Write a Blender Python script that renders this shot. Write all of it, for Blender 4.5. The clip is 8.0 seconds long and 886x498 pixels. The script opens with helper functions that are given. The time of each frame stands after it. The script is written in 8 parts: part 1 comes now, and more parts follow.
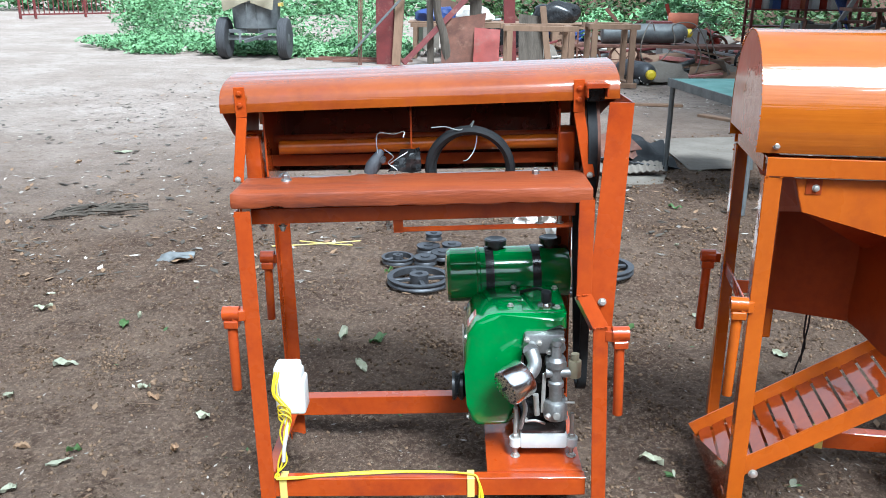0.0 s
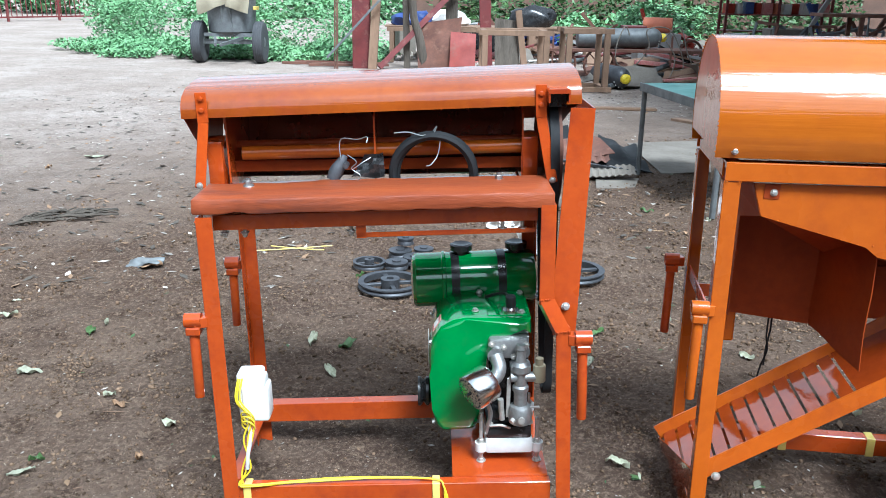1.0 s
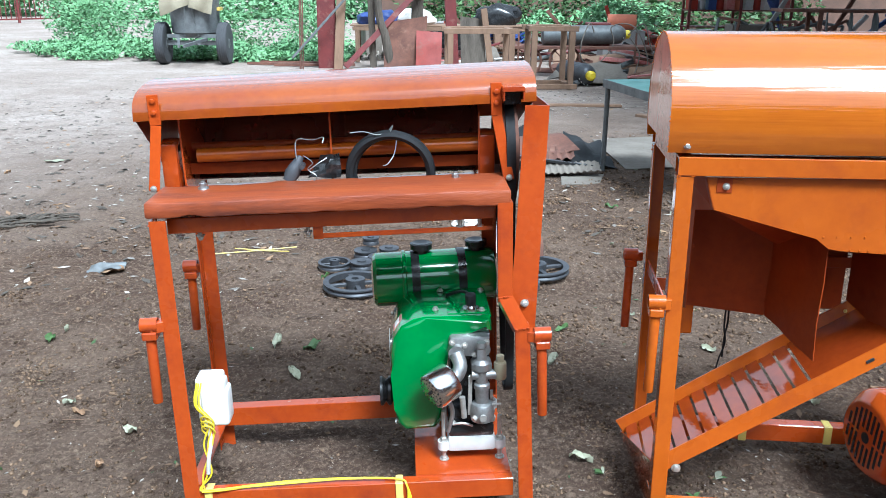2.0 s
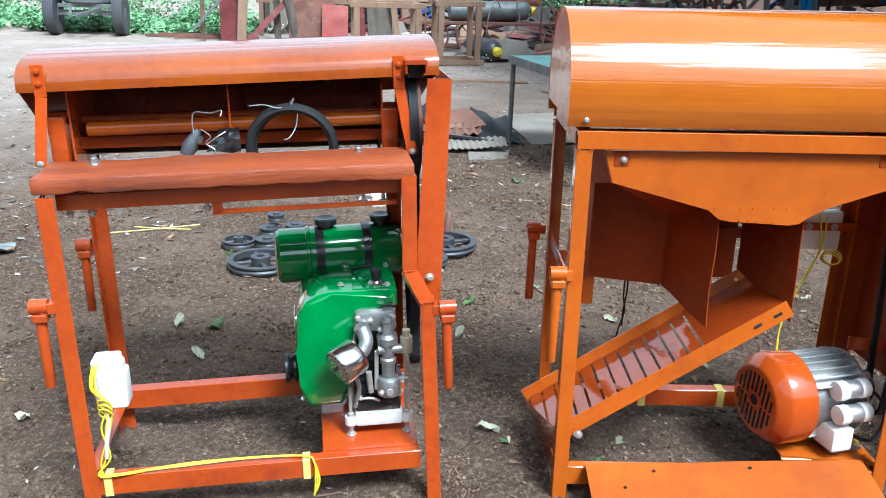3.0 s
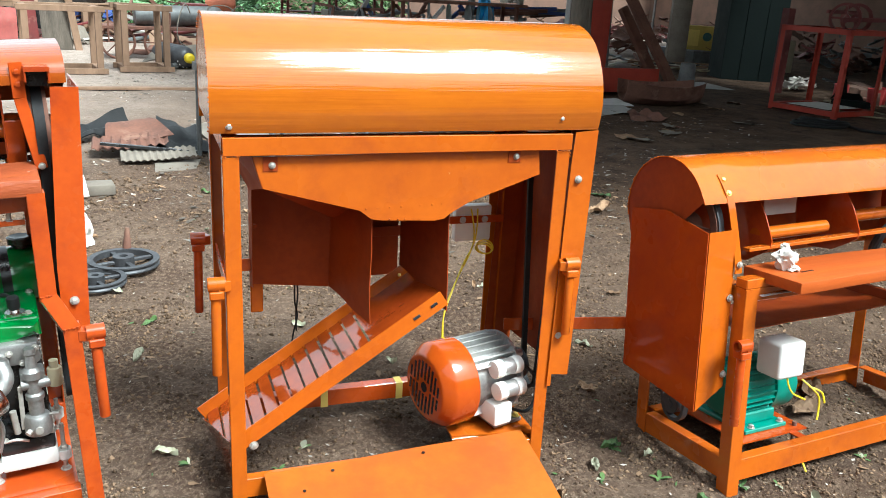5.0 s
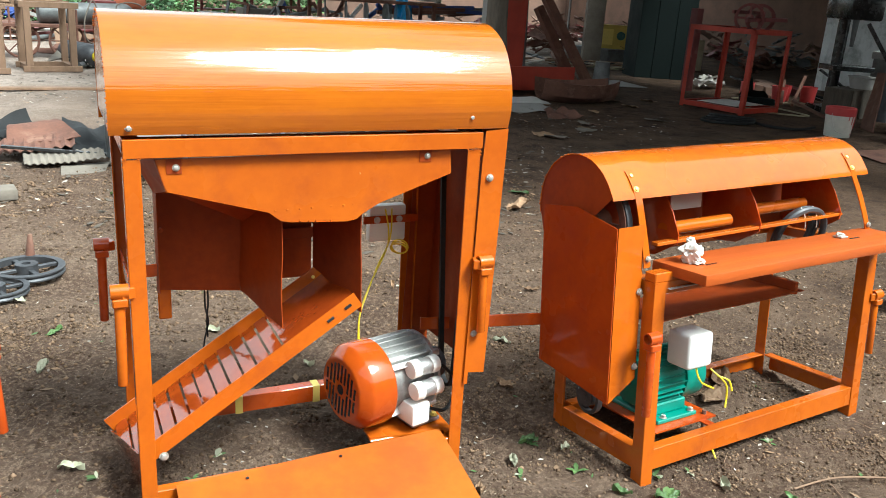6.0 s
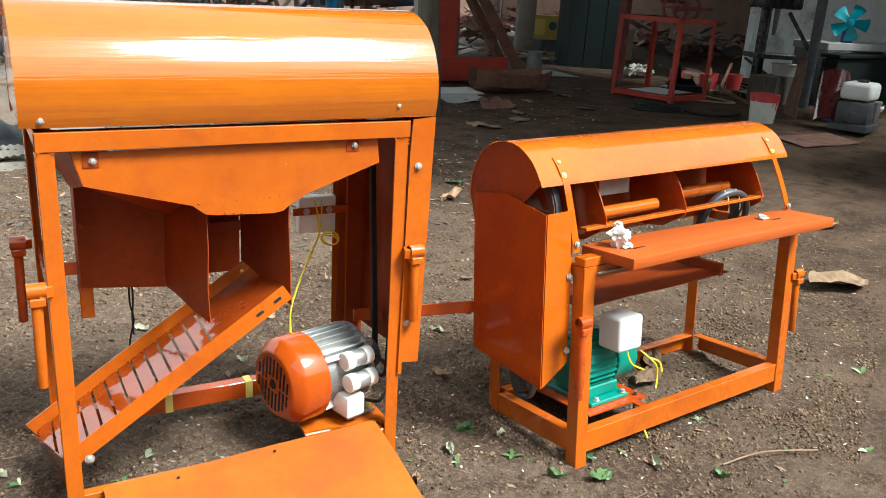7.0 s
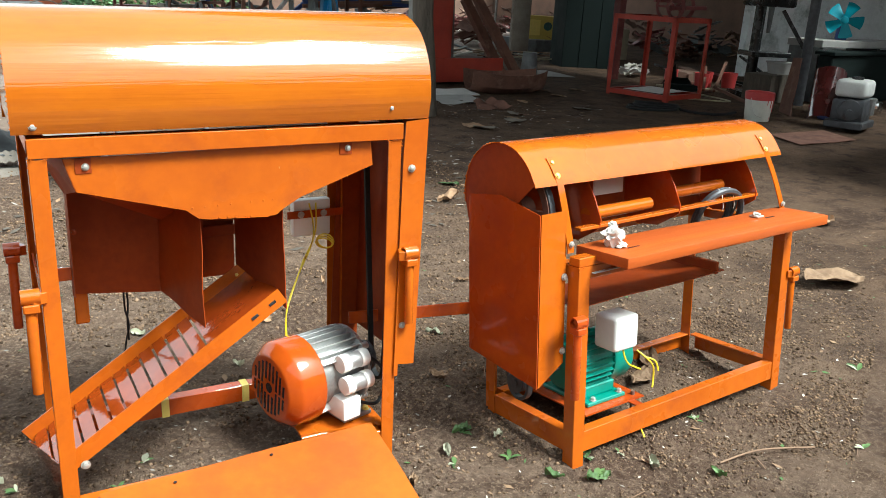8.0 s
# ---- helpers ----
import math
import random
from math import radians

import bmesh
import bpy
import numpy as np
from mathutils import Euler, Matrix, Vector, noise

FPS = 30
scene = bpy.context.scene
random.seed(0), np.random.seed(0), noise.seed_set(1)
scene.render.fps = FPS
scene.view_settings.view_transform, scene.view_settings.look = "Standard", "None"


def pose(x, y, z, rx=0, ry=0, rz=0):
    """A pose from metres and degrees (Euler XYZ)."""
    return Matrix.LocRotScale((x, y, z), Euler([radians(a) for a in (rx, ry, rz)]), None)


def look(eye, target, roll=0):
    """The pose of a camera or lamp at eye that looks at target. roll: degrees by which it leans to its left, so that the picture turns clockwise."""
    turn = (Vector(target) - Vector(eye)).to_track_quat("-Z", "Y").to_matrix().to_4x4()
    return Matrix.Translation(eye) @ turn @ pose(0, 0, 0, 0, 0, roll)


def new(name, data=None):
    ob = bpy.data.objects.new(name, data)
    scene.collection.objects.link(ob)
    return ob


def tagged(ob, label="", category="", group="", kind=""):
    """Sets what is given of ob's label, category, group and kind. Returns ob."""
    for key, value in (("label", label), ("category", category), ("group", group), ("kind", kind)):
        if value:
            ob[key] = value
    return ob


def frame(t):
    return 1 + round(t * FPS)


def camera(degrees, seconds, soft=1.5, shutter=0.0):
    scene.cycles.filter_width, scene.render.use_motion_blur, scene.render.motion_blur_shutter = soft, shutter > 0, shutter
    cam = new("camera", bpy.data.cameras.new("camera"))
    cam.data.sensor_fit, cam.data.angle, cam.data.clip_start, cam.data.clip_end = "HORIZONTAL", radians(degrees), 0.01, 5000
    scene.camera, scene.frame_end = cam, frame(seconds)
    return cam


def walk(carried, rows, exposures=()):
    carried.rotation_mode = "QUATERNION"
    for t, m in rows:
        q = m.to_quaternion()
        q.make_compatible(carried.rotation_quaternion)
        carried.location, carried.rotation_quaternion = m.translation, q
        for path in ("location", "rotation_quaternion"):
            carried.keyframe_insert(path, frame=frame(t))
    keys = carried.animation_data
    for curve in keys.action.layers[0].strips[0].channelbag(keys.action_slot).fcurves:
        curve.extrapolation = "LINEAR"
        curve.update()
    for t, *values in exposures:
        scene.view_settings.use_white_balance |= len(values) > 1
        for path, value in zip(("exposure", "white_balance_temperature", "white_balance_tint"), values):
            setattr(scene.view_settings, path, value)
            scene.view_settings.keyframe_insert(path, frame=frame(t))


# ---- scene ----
cam = camera(55.7, 8.0, soft=0.5, shutter=0.1)
PATH = [
    (0, (-0.016, -0.003, 1.561), (-0.05, 1.903, 0.955), 0.8),
    (0.5, (0.004, -0.004, 1.565), (-0.026, 1.902, 0.96), 0.7),
    (1, (0.029, -0.001, 1.566), (0.044, 1.908, 0.969), 1.0),
    (1.2, (0.039, -0.001, 1.566), (0.063, 1.908, 0.969), 0.9),
    (2.3, (0.071, -0.001, 1.567), (0.205, 1.902, 0.965), 0.7),
    (2.5, (0.071, -0.002, 1.561), (0.25, 1.894, 0.95), 1.0),
    (3, (0.086, 0.0, 1.56), (0.379, 1.869, 0.912), 1.8),
    (3.5, (0.15, -0.004, 1.575), (0.644, 1.825, 0.936), 1.5),
    (4, (0.223, -0.025, 1.569), (0.94, 1.742, 0.968), 1.9),
    (4.5, (0.255, -0.038, 1.567), (1.095, 1.674, 0.966), 2.8),
    (4.7, (0.256, -0.043, 1.565), (1.13, 1.652, 0.961), 3.2),
    (5.8, (0.288, -0.053, 1.568), (1.316, 1.555, 0.970), 3.9),
    (6, (0.296, -0.055, 1.568), (1.365, 1.526, 0.972), 4.0),
    (6.5, (0.311, -0.061, 1.556), (1.468, 1.456, 0.959), 4.2),
    (7, (0.324, -0.066, 1.559), (1.508, 1.427, 0.954), 3.9),
    (7.5, (0.335, -0.071, 1.559), (1.521, 1.422, 0.954), 3.6),
    (8, (0.332, -0.074, 1.561), (1.521, 1.418, 0.959), 3.3),
]
EXPOSURES = [(0.0, 1.21, 5300, 2), (2.5, 1.30, 5150, 1), (4.5, 1.53, 5750, -1), (8.0, 1.63, 6050, -2)]
walk(cam, [(t, look(eye, target, roll)) for t, eye, target, roll in PATH], EXPOSURES)

# ---- light ----
world = bpy.data.worlds.new("sky")
scene.world = world
world.use_nodes = True
_n, _l = world.node_tree.nodes, world.node_tree.links
_sky = _n.new("ShaderNodeTexSky")
_sky.sky_type = "NISHITA"
_sky.sun_disc = False
_sky.sun_elevation, _sky.sun_rotation = radians(52), radians(157)
_sky.air_density, _sky.dust_density, _sky.ozone_density = 1.0, 4.0, 1.0
_hs = _n.new("ShaderNodeHueSaturation")
_hs.inputs["Saturation"].default_value = 0.25
_l.new(_sky.outputs[0], _hs.inputs["Color"])
_cl = _n.new("ShaderNodeMix"); _cl.data_type = "RGBA"
_cl.inputs[0].default_value = 0.40
_l.new(_hs.outputs[0], _cl.inputs[6])
_cl.inputs[7].default_value = (6.6, 6.8, 7.0, 1)
_bg = _n["Background"]
_l.new(_cl.outputs[2], _bg.inputs[0])
_bg.inputs[1].default_value = 0.096
sun_data = bpy.data.lights.new("sun", "SUN")
sun_data.energy, sun_data.angle, sun_data.color = 3.1, radians(18), (1.0, 0.98, 0.95)
sun = new("sun", sun_data)
sun.matrix_world = look((1.8, -4.3, 7.5), (0, 0, 0.9))

# ---- materials ----
def material(name, base, second=None, rough=0.5, metal=0.0, scale=6.0, fine=60.0, mix=0.5, bump=0.1, dist=0.002, coat=0.0,
             rough2=None, third=None, third_scale=2.0, third_at=(0.55, 0.7), stretch=(1, 1, 1), per_object=0.0, island=0.0, coat_ior=1.5, wave=None, scuff=None, spec=0.5):
    """Two noise scales of colour, an optional third colour in patches, grain in the roughness and a fine relief."""
    m = bpy.data.materials.new(name)
    m.use_nodes = True
    n, l = m.node_tree.nodes, m.node_tree.links
    b = n["Principled BSDF"]
    tc = n.new("ShaderNodeTexCoord")
    mp = n.new("ShaderNodeMapping")
    mp.inputs["Scale"].default_value = stretch
    l.new(tc.outputs["Object"], mp.inputs[0])
    def tex(s, d=4.0, r=0.6):
        t = n.new("ShaderNodeTexNoise")
        t.inputs["Scale"].default_value, t.inputs["Detail"].default_value, t.inputs["Roughness"].default_value = s, d, r
        l.new(mp.outputs[0], t.inputs["Vector"])
        return t
    big, small = tex(scale), tex(fine, 3.0)
    second = second or tuple(c * 0.75 for c in base)
    add = n.new("ShaderNodeMath"); add.operation = "MULTIPLY_ADD"
    l.new(small.outputs[0], add.inputs[0]); add.inputs[1].default_value = 0.45
    l.new(big.outputs[0], add.inputs[2])
    ramp = n.new("ShaderNodeMapRange")
    ramp.inputs[1].default_value, ramp.inputs[2].default_value = 0.72 - 0.5 * (1 - mix) * 0.6, 0.72 + 0.28
    l.new(add.outputs[0], ramp.inputs[0])
    cm = n.new("ShaderNodeMix"); cm.data_type = "RGBA"
    cm.inputs[6].default_value, cm.inputs[7].default_value = (*base, 1), (*second, 1)
    l.new(ramp.outputs[0], cm.inputs[0])
    col = cm.outputs[2]
    if third:
        pt = tex(third_scale, 6.0, 0.7)
        pr = n.new("ShaderNodeMapRange")
        pr.inputs[1].default_value, pr.inputs[2].default_value = third_at
        l.new(pt.outputs[0], pr.inputs[0])
        c2 = n.new("ShaderNodeMix"); c2.data_type = "RGBA"
        l.new(pr.outputs[0], c2.inputs[0]); l.new(col, c2.inputs[6]); c2.inputs[7].default_value = (*third, 1)
        col = c2.outputs[2]
    if scuff:
        # rubbed and chipped spots where the primer or dust shows
        ps = tex(22.0, 9.0, 0.75)
        sr = n.new("ShaderNodeMapRange")
        sr.inputs[1].default_value, sr.inputs[2].default_value = 0.67, 0.72
        l.new(ps.outputs[0], sr.inputs[0])
        c3 = n.new("ShaderNodeMix"); c3.data_type = "RGBA"
        l.new(sr.outputs[0], c3.inputs[0]); l.new(col, c3.inputs[6]); c3.inputs[7].default_value = (*scuff, 1)
        col = c3.outputs[2]
    if per_object or island:
        src = n.new("ShaderNodeObjectInfo").outputs["Random"] if per_object else n.new("ShaderNodeNewGeometry").outputs["Random Per Island"]
        k = per_object or island
        vr = n.new("ShaderNodeMapRange")
        vr.inputs[3].default_value, vr.inputs[4].default_value = 1 - k, 1 + k
        l.new(src, vr.inputs[0])
        hv = n.new("ShaderNodeHueSaturation")
        l.new(vr.outputs[0], hv.inputs["Value"]); l.new(col, hv.inputs["Color"])
        col = hv.outputs[0]
    l.new(col, b.inputs["Base Color"])
    rr = n.new("ShaderNodeMapRange")
    rr.inputs[1].default_value, rr.inputs[2].default_value = 0.3, 0.7
    rr.inputs[3].default_value, rr.inputs[4].default_value = rough, rough2 if rough2 is not None else min(1, rough * 1.35)
    l.new(big.outputs[0], rr.inputs[0])
    l.new(rr.outputs[0], b.inputs["Roughness"])
    b.inputs["Metallic"].default_value = metal
    b.inputs["Coat Weight"].default_value = coat
    b.inputs["Specular IOR Level"].default_value = spec
    b.inputs["Coat Roughness"].default_value = 0.05
    b.inputs["Coat IOR"].default_value = coat_ior
    if bump:
        bp = n.new("ShaderNodeBump")
        bp.inputs["Strength"].default_value, bp.inputs["Distance"].default_value = bump, dist
        l.new(add.outputs[0], bp.inputs["Height"])
        l.new(bp.outputs[0], b.inputs["Normal"])
        if wave:
            # brush marks and dents of the sheet, drawn out along x
            mw = n.new("ShaderNodeMapping"); mw.inputs["Scale"].default_value = wave[2]
            l.new(tc.outputs["Object"], mw.inputs[0])
            tw = n.new("ShaderNodeTexNoise"); tw.inputs["Scale"].default_value, tw.inputs["Detail"].default_value = wave[3], 5.0
            l.new(mw.outputs[0], tw.inputs["Vector"])
            bw = n.new("ShaderNodeBump"); bw.inputs["Strength"].default_value, bw.inputs["Distance"].default_value = wave[0], wave[1]
            l.new(tw.outputs[0], bw.inputs["Height"]); l.new(bw.outputs[0], bp.inputs["Normal"])
            l.new(bw.outputs[0], b.inputs["Coat Normal"])
    return m

ORANGE = material("orange_enamel", (0.45, 0.100, 0.006), (0.35, 0.069, 0.005), 0.18, scale=2.5, fine=28, bump=0.07, dist=0.003,
                  third=(0.27, 0.05, 0.010), third_scale=6, third_at=(0.52, 0.82), rough2=0.34, coat=1.0, coat_ior=1.42, spec=0.12, scuff=(0.46, 0.24, 0.12), wave=(0.35, 0.004, (1, 2.5, 2.5), 5.0))
HOODP = material("orange_hood_enamel", (0.40, 0.104, 0.006), (0.32, 0.075, 0.005), 0.11, scale=2.0, fine=28, bump=0.04, dist=0.003, stretch=(0.6, 1.6, 1.6),
                 third=(0.33, 0.075, 0.010), third_scale=3, third_at=(0.52, 0.82), rough2=0.20, coat=1.0, coat_ior=1.56, spec=0.1, wave=(0.8, 0.006, (0.22, 7.0, 7.0), 2.5))
# redder, darker orange for the guard's left side, which turns from the light
SIDESHADEP = material("shaded_guard_side", (0.37, 0.056, 0.005), (0.28, 0.036, 0.005), 0.22, scale=3, fine=30, bump=0.07, dist=0.003, rough2=0.32, coat=1.0, coat_ior=1.5, spec=0.12,
                  third=(0.24, 0.030, 0.012), third_scale=4, third_at=(0.5, 0.8), wave=(0.35, 0.005, (1, 2, 2), 4.0))
BOARDO = material("orange_painted_board", (0.38, 0.080, 0.014), (0.29, 0.055, 0.012), 0.36, scale=3, fine=30, bump=0.5, dist=0.003, stretch=(0.4, 4, 4), third=(0.30, 0.07, 0.025), third_scale=2.5, third_at=(0.55, 0.8), spec=0.2)
PANP = material("dull_orange_paint", (0.40, 0.102, 0.012), (0.30, 0.069, 0.010), 0.34, scale=2, fine=28, bump=0.1, dist=0.003, rough2=0.55, third=(0.30, 0.06, 0.012), third_scale=4, third_at=(0.5, 0.8), scuff=(0.46, 0.24, 0.12), spec=0.2)
OXIDE = material("red_oxide_paint", (0.43, 0.066, 0.007), (0.33, 0.043, 0.006), 0.2, scale=4, fine=45, bump=0.07, dist=0.003, rough2=0.36, coat=1.0, coat_ior=1.5, spec=0.12, scuff=(0.42, 0.22, 0.14),
                 third=(0.21, 0.028, 0.012), third_scale=6, third_at=(0.52, 0.8), wave=(0.4, 0.005, (0.7, 3, 3), 4.0))
# glossy maroon, far darker than the red of the machine frames
DARKGLOSS = material("dark_maroon_gloss", (0.095, 0.013, 0.011), (0.06, 0.010, 0.010), 0.2, scale=3, fine=40, bump=0.06, dist=0.003, rough2=0.34, coat=1.0, coat_ior=1.7, wave=(0.5, 0.006, (0.5, 3, 3), 3.0))
# red oxide paint with the shade of the machines' insides put into its colour
SHADEOX = material("shaded_oxide_sheet", (0.28, 0.045, 0.006), (0.18, 0.025, 0.006), 0.36, spec=0.2, scale=3, fine=40, bump=0.08, dist=0.004, rough2=0.55)
REDHOOD = material("orange_brown_hood", (0.29, 0.064, 0.006), (0.20, 0.036, 0.006), 0.16, scale=3.0, fine=35, bump=0.06, dist=0.003, third=(0.26, 0.05, 0.02),
                   third_scale=4, third_at=(0.52, 0.8), rough2=0.2, coat=1.0, coat_ior=1.65, spec=0.1, wave=(0.7, 0.006, (0.22, 7.0, 7.0), 2.5))
SLATP = material("chute_red_enamel", (0.27, 0.043, 0.005), (0.19, 0.027, 0.005), 0.05, scale=4, fine=45, bump=0.04, dist=0.002, rough2=0.10, coat=1.0, coat_ior=1.72, spec=0.1,
                 wave=(0.5, 0.006, (1, 1, 1), 9.0))
WOODP = material("painted_plank", (0.29, 0.064, 0.018), (0.20, 0.040, 0.014), 0.42, scale=4, fine=30, bump=0.8, dist=0.005, stretch=(0.6, 3, 3),
                 third=(0.13, 0.036, 0.022), third_scale=3.0, third_at=(0.50, 0.68), scuff=(0.42, 0.20, 0.13), spec=0.4)
COWLP = material("red_orange_enamel", (0.42, 0.072, 0.005), (0.33, 0.050, 0.005), 0.16, scale=3, fine=30, bump=0.05, dist=0.003, rough2=0.28, coat=1.0, coat_ior=1.5, spec=0.1, wave=(0.3, 0.005, (1, 2, 2), 4.0))
GREEN = material("green_enamel", (0.006, 0.20, 0.035), (0.004, 0.15, 0.028), 0.14, scale=3, fine=30, bump=0.05, dist=0.002, coat=1.0, coat_ior=1.6)
TEAL = material("teal_motor_paint", (0.010, 0.21, 0.155), (0.008, 0.15, 0.11), 0.3, scale=6, fine=60)
BLACK = material("black_rubber", (0.012, 0.013, 0.014), (0.024, 0.024, 0.025), 0.6, spec=0.25, scale=12, fine=90, bump=0.2)
BLACKP = material("black_paint", (0.012, 0.012, 0.013), (0.03, 0.03, 0.03), 0.22, scale=10, fine=70)
CHROME = material("chrome", (0.80, 0.79, 0.77), (0.6, 0.58, 0.56), 0.12, metal=1.0, scale=8, fine=80, rough2=0.25)
ALU = material("cast_aluminium", (0.40, 0.40, 0.39), (0.24, 0.24, 0.235), 0.42, metal=0.85, scale=14, fine=120, bump=0.3)
SILVERP = material("silver_paint", (0.66, 0.66, 0.65), (0.46, 0.46, 0.46), 0.3, metal=0.8, scale=10, fine=70)
STEEL = material("zinc_bolt", (0.52, 0.50, 0.46), (0.36, 0.33, 0.30), 0.34, metal=0.55, scale=30, fine=150)
IRON = material("grey_cast_iron", (0.085, 0.088, 0.095), (0.05, 0.05, 0.056), 0.42, metal=0.5, scale=14, fine=110, bump=0.3)
RUST = material("rusty_steel", (0.16, 0.07, 0.045), (0.09, 0.045, 0.035), 0.8, scale=5, fine=50, bump=0.5, dist=0.004,
                third=(0.23, 0.13, 0.09), third_scale=3)
MAROON = material("maroon_steel", (0.15, 0.024, 0.022), (0.09, 0.018, 0.018), 0.5, scale=4, fine=50, third=(0.20, 0.09, 0.07), third_scale=5)
REDP = material("red_primer", (0.38, 0.030, 0.011), (0.28, 0.024, 0.011), 0.5, scale=3, fine=40, third=(0.30, 0.07, 0.05), third_scale=6, third_at=(0.6, 0.8))
REDSH = material("weathered_red_sheet", (0.26, 0.042, 0.030), (0.17, 0.032, 0.026), 0.55, scale=3, fine=40, third=(0.20, 0.07, 0.05), third_scale=5)
WHITE = material("white_plastic", (0.80, 0.79, 0.76), (0.74, 0.73, 0.69), 0.35, scale=6, fine=60, bump=0.03)
GREYP = material("pale_grey_paint", (0.62, 0.62, 0.60), (0.5, 0.5, 0.48), 0.4, scale=8, fine=60)
YELLOW = material("yellow_wire", (0.80, 0.62, 0.02), (0.70, 0.52, 0.02), 0.4, scale=20, fine=120, bump=0)
TAPE = material("yellow_tape", (0.80, 0.62, 0.16), (0.70, 0.55, 0.14), 0.35, scale=20, fine=120)
WOOD = material("weathered_wood", (0.25, 0.155, 0.098), (0.15, 0.094, 0.060), 0.8, scale=3, fine=30, stretch=(1, 1, 0.3), bump=0.5, dist=0.004)
BARK = material("tree_bark", (0.11, 0.09, 0.07), (0.055, 0.045, 0.035), 0.9, scale=6, fine=30, stretch=(1.5, 1.5, 0.3), bump=1.0, dist=0.03)
BENCHG = material("green_bench_paint", (0.03, 0.105, 0.09), (0.02, 0.075, 0.065), 0.42, scale=4, fine=50, third=(0.10, 0.13, 0.12), third_scale=5)
GREYST = material("grey_steel", (0.16, 0.17, 0.17), (0.10, 0.10, 0.10), 0.5, scale=8, fine=60, metal=0.3)
CRUMB = material("soil_crumbs", (0.185, 0.124, 0.080), (0.080, 0.050, 0.032), 1.0, scale=3, fine=70, bump=0.3, island=0.6, spec=0.1)
SLATE = material("dull_grey_sheet", (0.19, 0.165, 0.135), (0.12, 0.10, 0.08), 0.85, scale=3, fine=30, bump=0.3)
CONC = material("grey_concrete", (0.36, 0.35, 0.33), (0.27, 0.26, 0.25), 0.85, scale=3, fine=40, bump=0.4)
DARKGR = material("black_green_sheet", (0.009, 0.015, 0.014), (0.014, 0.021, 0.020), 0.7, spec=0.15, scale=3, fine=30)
BLUE = material("bright_blue_plastic", (0.02, 0.30, 0.62), (0.015, 0.22, 0.5), 0.35, scale=6, fine=50)
BEIGE = material("beige_plastic", (0.36, 0.31, 0.20), (0.28, 0.24, 0.16), 0.4, scale=8, fine=50)
CYAN = material("cyan_fan_plastic", (0.01, 0.33, 0.42), (0.01, 0.26, 0.35), 0.35, scale=6, fine=50)
BUCK = material("bucket_plastic", (0.60, 0.58, 0.52), (0.5, 0.48, 0.43), 0.5, scale=8, fine=50, third=(0.45, 0.05, 0.05), third_scale=4, third_at=(0.6, 0.66))
BUCKR = material("bucket_red_paint", (0.48, 0.05, 0.05), (0.38, 0.04, 0.04), 0.4, scale=8, fine=50)
KHAKI = material("khaki_cloth", (0.30, 0.26, 0.18), (0.22, 0.19, 0.13), 0.9, scale=5, fine=60, bump=0.4)
TYRE = material("tyre_rubber", (0.045, 0.046, 0.05), (0.07, 0.07, 0.072), 0.75, scale=5, fine=60, bump=0.3)
DRYLEAF = material("dry_leaf", (0.27, 0.17, 0.095), (0.17, 0.10, 0.058), 0.7, scale=12, fine=90, bump=0.4, per_object=0.3)
PALELEAF = material("pale_leaf", (0.36, 0.36, 0.26), (0.26, 0.27, 0.18), 0.6, scale=12, fine=90, bump=0.3, per_object=0.3)
GREENLEAF = material("green_leaf", (0.085, 0.155, 0.045), (0.05, 0.10, 0.03), 0.5, scale=12, fine=90, bump=0.3, per_object=0.3)
BUSHLEAF = material("bush_leaf", (0.19, 0.36, 0.16), (0.11, 0.24, 0.10), 0.55, scale=1.3, fine=12, bump=0, island=0.35)
TREELEAF = material("tree_leaf", (0.06, 0.12, 0.03), (0.04, 0.085, 0.02), 0.5, scale=2, fine=12, bump=0, island=0.4)
STONE = material("pebble", (0.19, 0.135, 0.095), (0.11, 0.075, 0.05), 0.9, scale=8, fine=60, bump=0.3, island=0.4, spec=0.2)
LITTER = material("mixed_litter", (0.40, 0.36, 0.31), (0.24, 0.20, 0.165), 0.7, scale=6, fine=40, bump=0.2, island=0.5)
LIMEW = material("limewashed_wall", (0.80, 0.82, 0.82), (0.62, 0.64, 0.63), 0.85, scale=2, fine=18, bump=0.3, third=(0.22, 0.24, 0.23), third_scale=1.3, third_at=(0.52, 0.72))
BRICKW = material("dull_brick_wall", (0.15, 0.085, 0.06), (0.09, 0.06, 0.045), 0.9, scale=2, fine=30, bump=0.4)
TIN = material("corrugated_tin", (0.32, 0.31, 0.30), (0.22, 0.20, 0.19), 0.55, metal=0.4, scale=2, fine=20, third=(0.20, 0.12, 0.08), third_scale=1.5)
YBOX = material("yellow_carton", (0.60, 0.44, 0.10), (0.5, 0.36, 0.09), 0.7, scale=4, fine=40)
NAVY = material("blue_machine_paint", (0.03, 0.06, 0.22), (0.02, 0.04, 0.14), 0.4, scale=6, fine=50)
SALMON = material("faded_orange_plastic", (0.60, 0.18, 0.09), (0.5, 0.15, 0.08), 0.5, scale=6, fine=50)
CLOTHW = material("dirty_white_cloth", (0.66, 0.63, 0.58), (0.5, 0.47, 0.43), 0.9, scale=6, fine=50, bump=0.4)
PINKT = material("faded_red_tin", (0.42, 0.10, 0.09), (0.5, 0.30, 0.27), 0.6, scale=5, fine=40)
BARW = material("white_print", (0.75, 0.74, 0.70), (0.65, 0.64, 0.60), 0.5, bump=0)

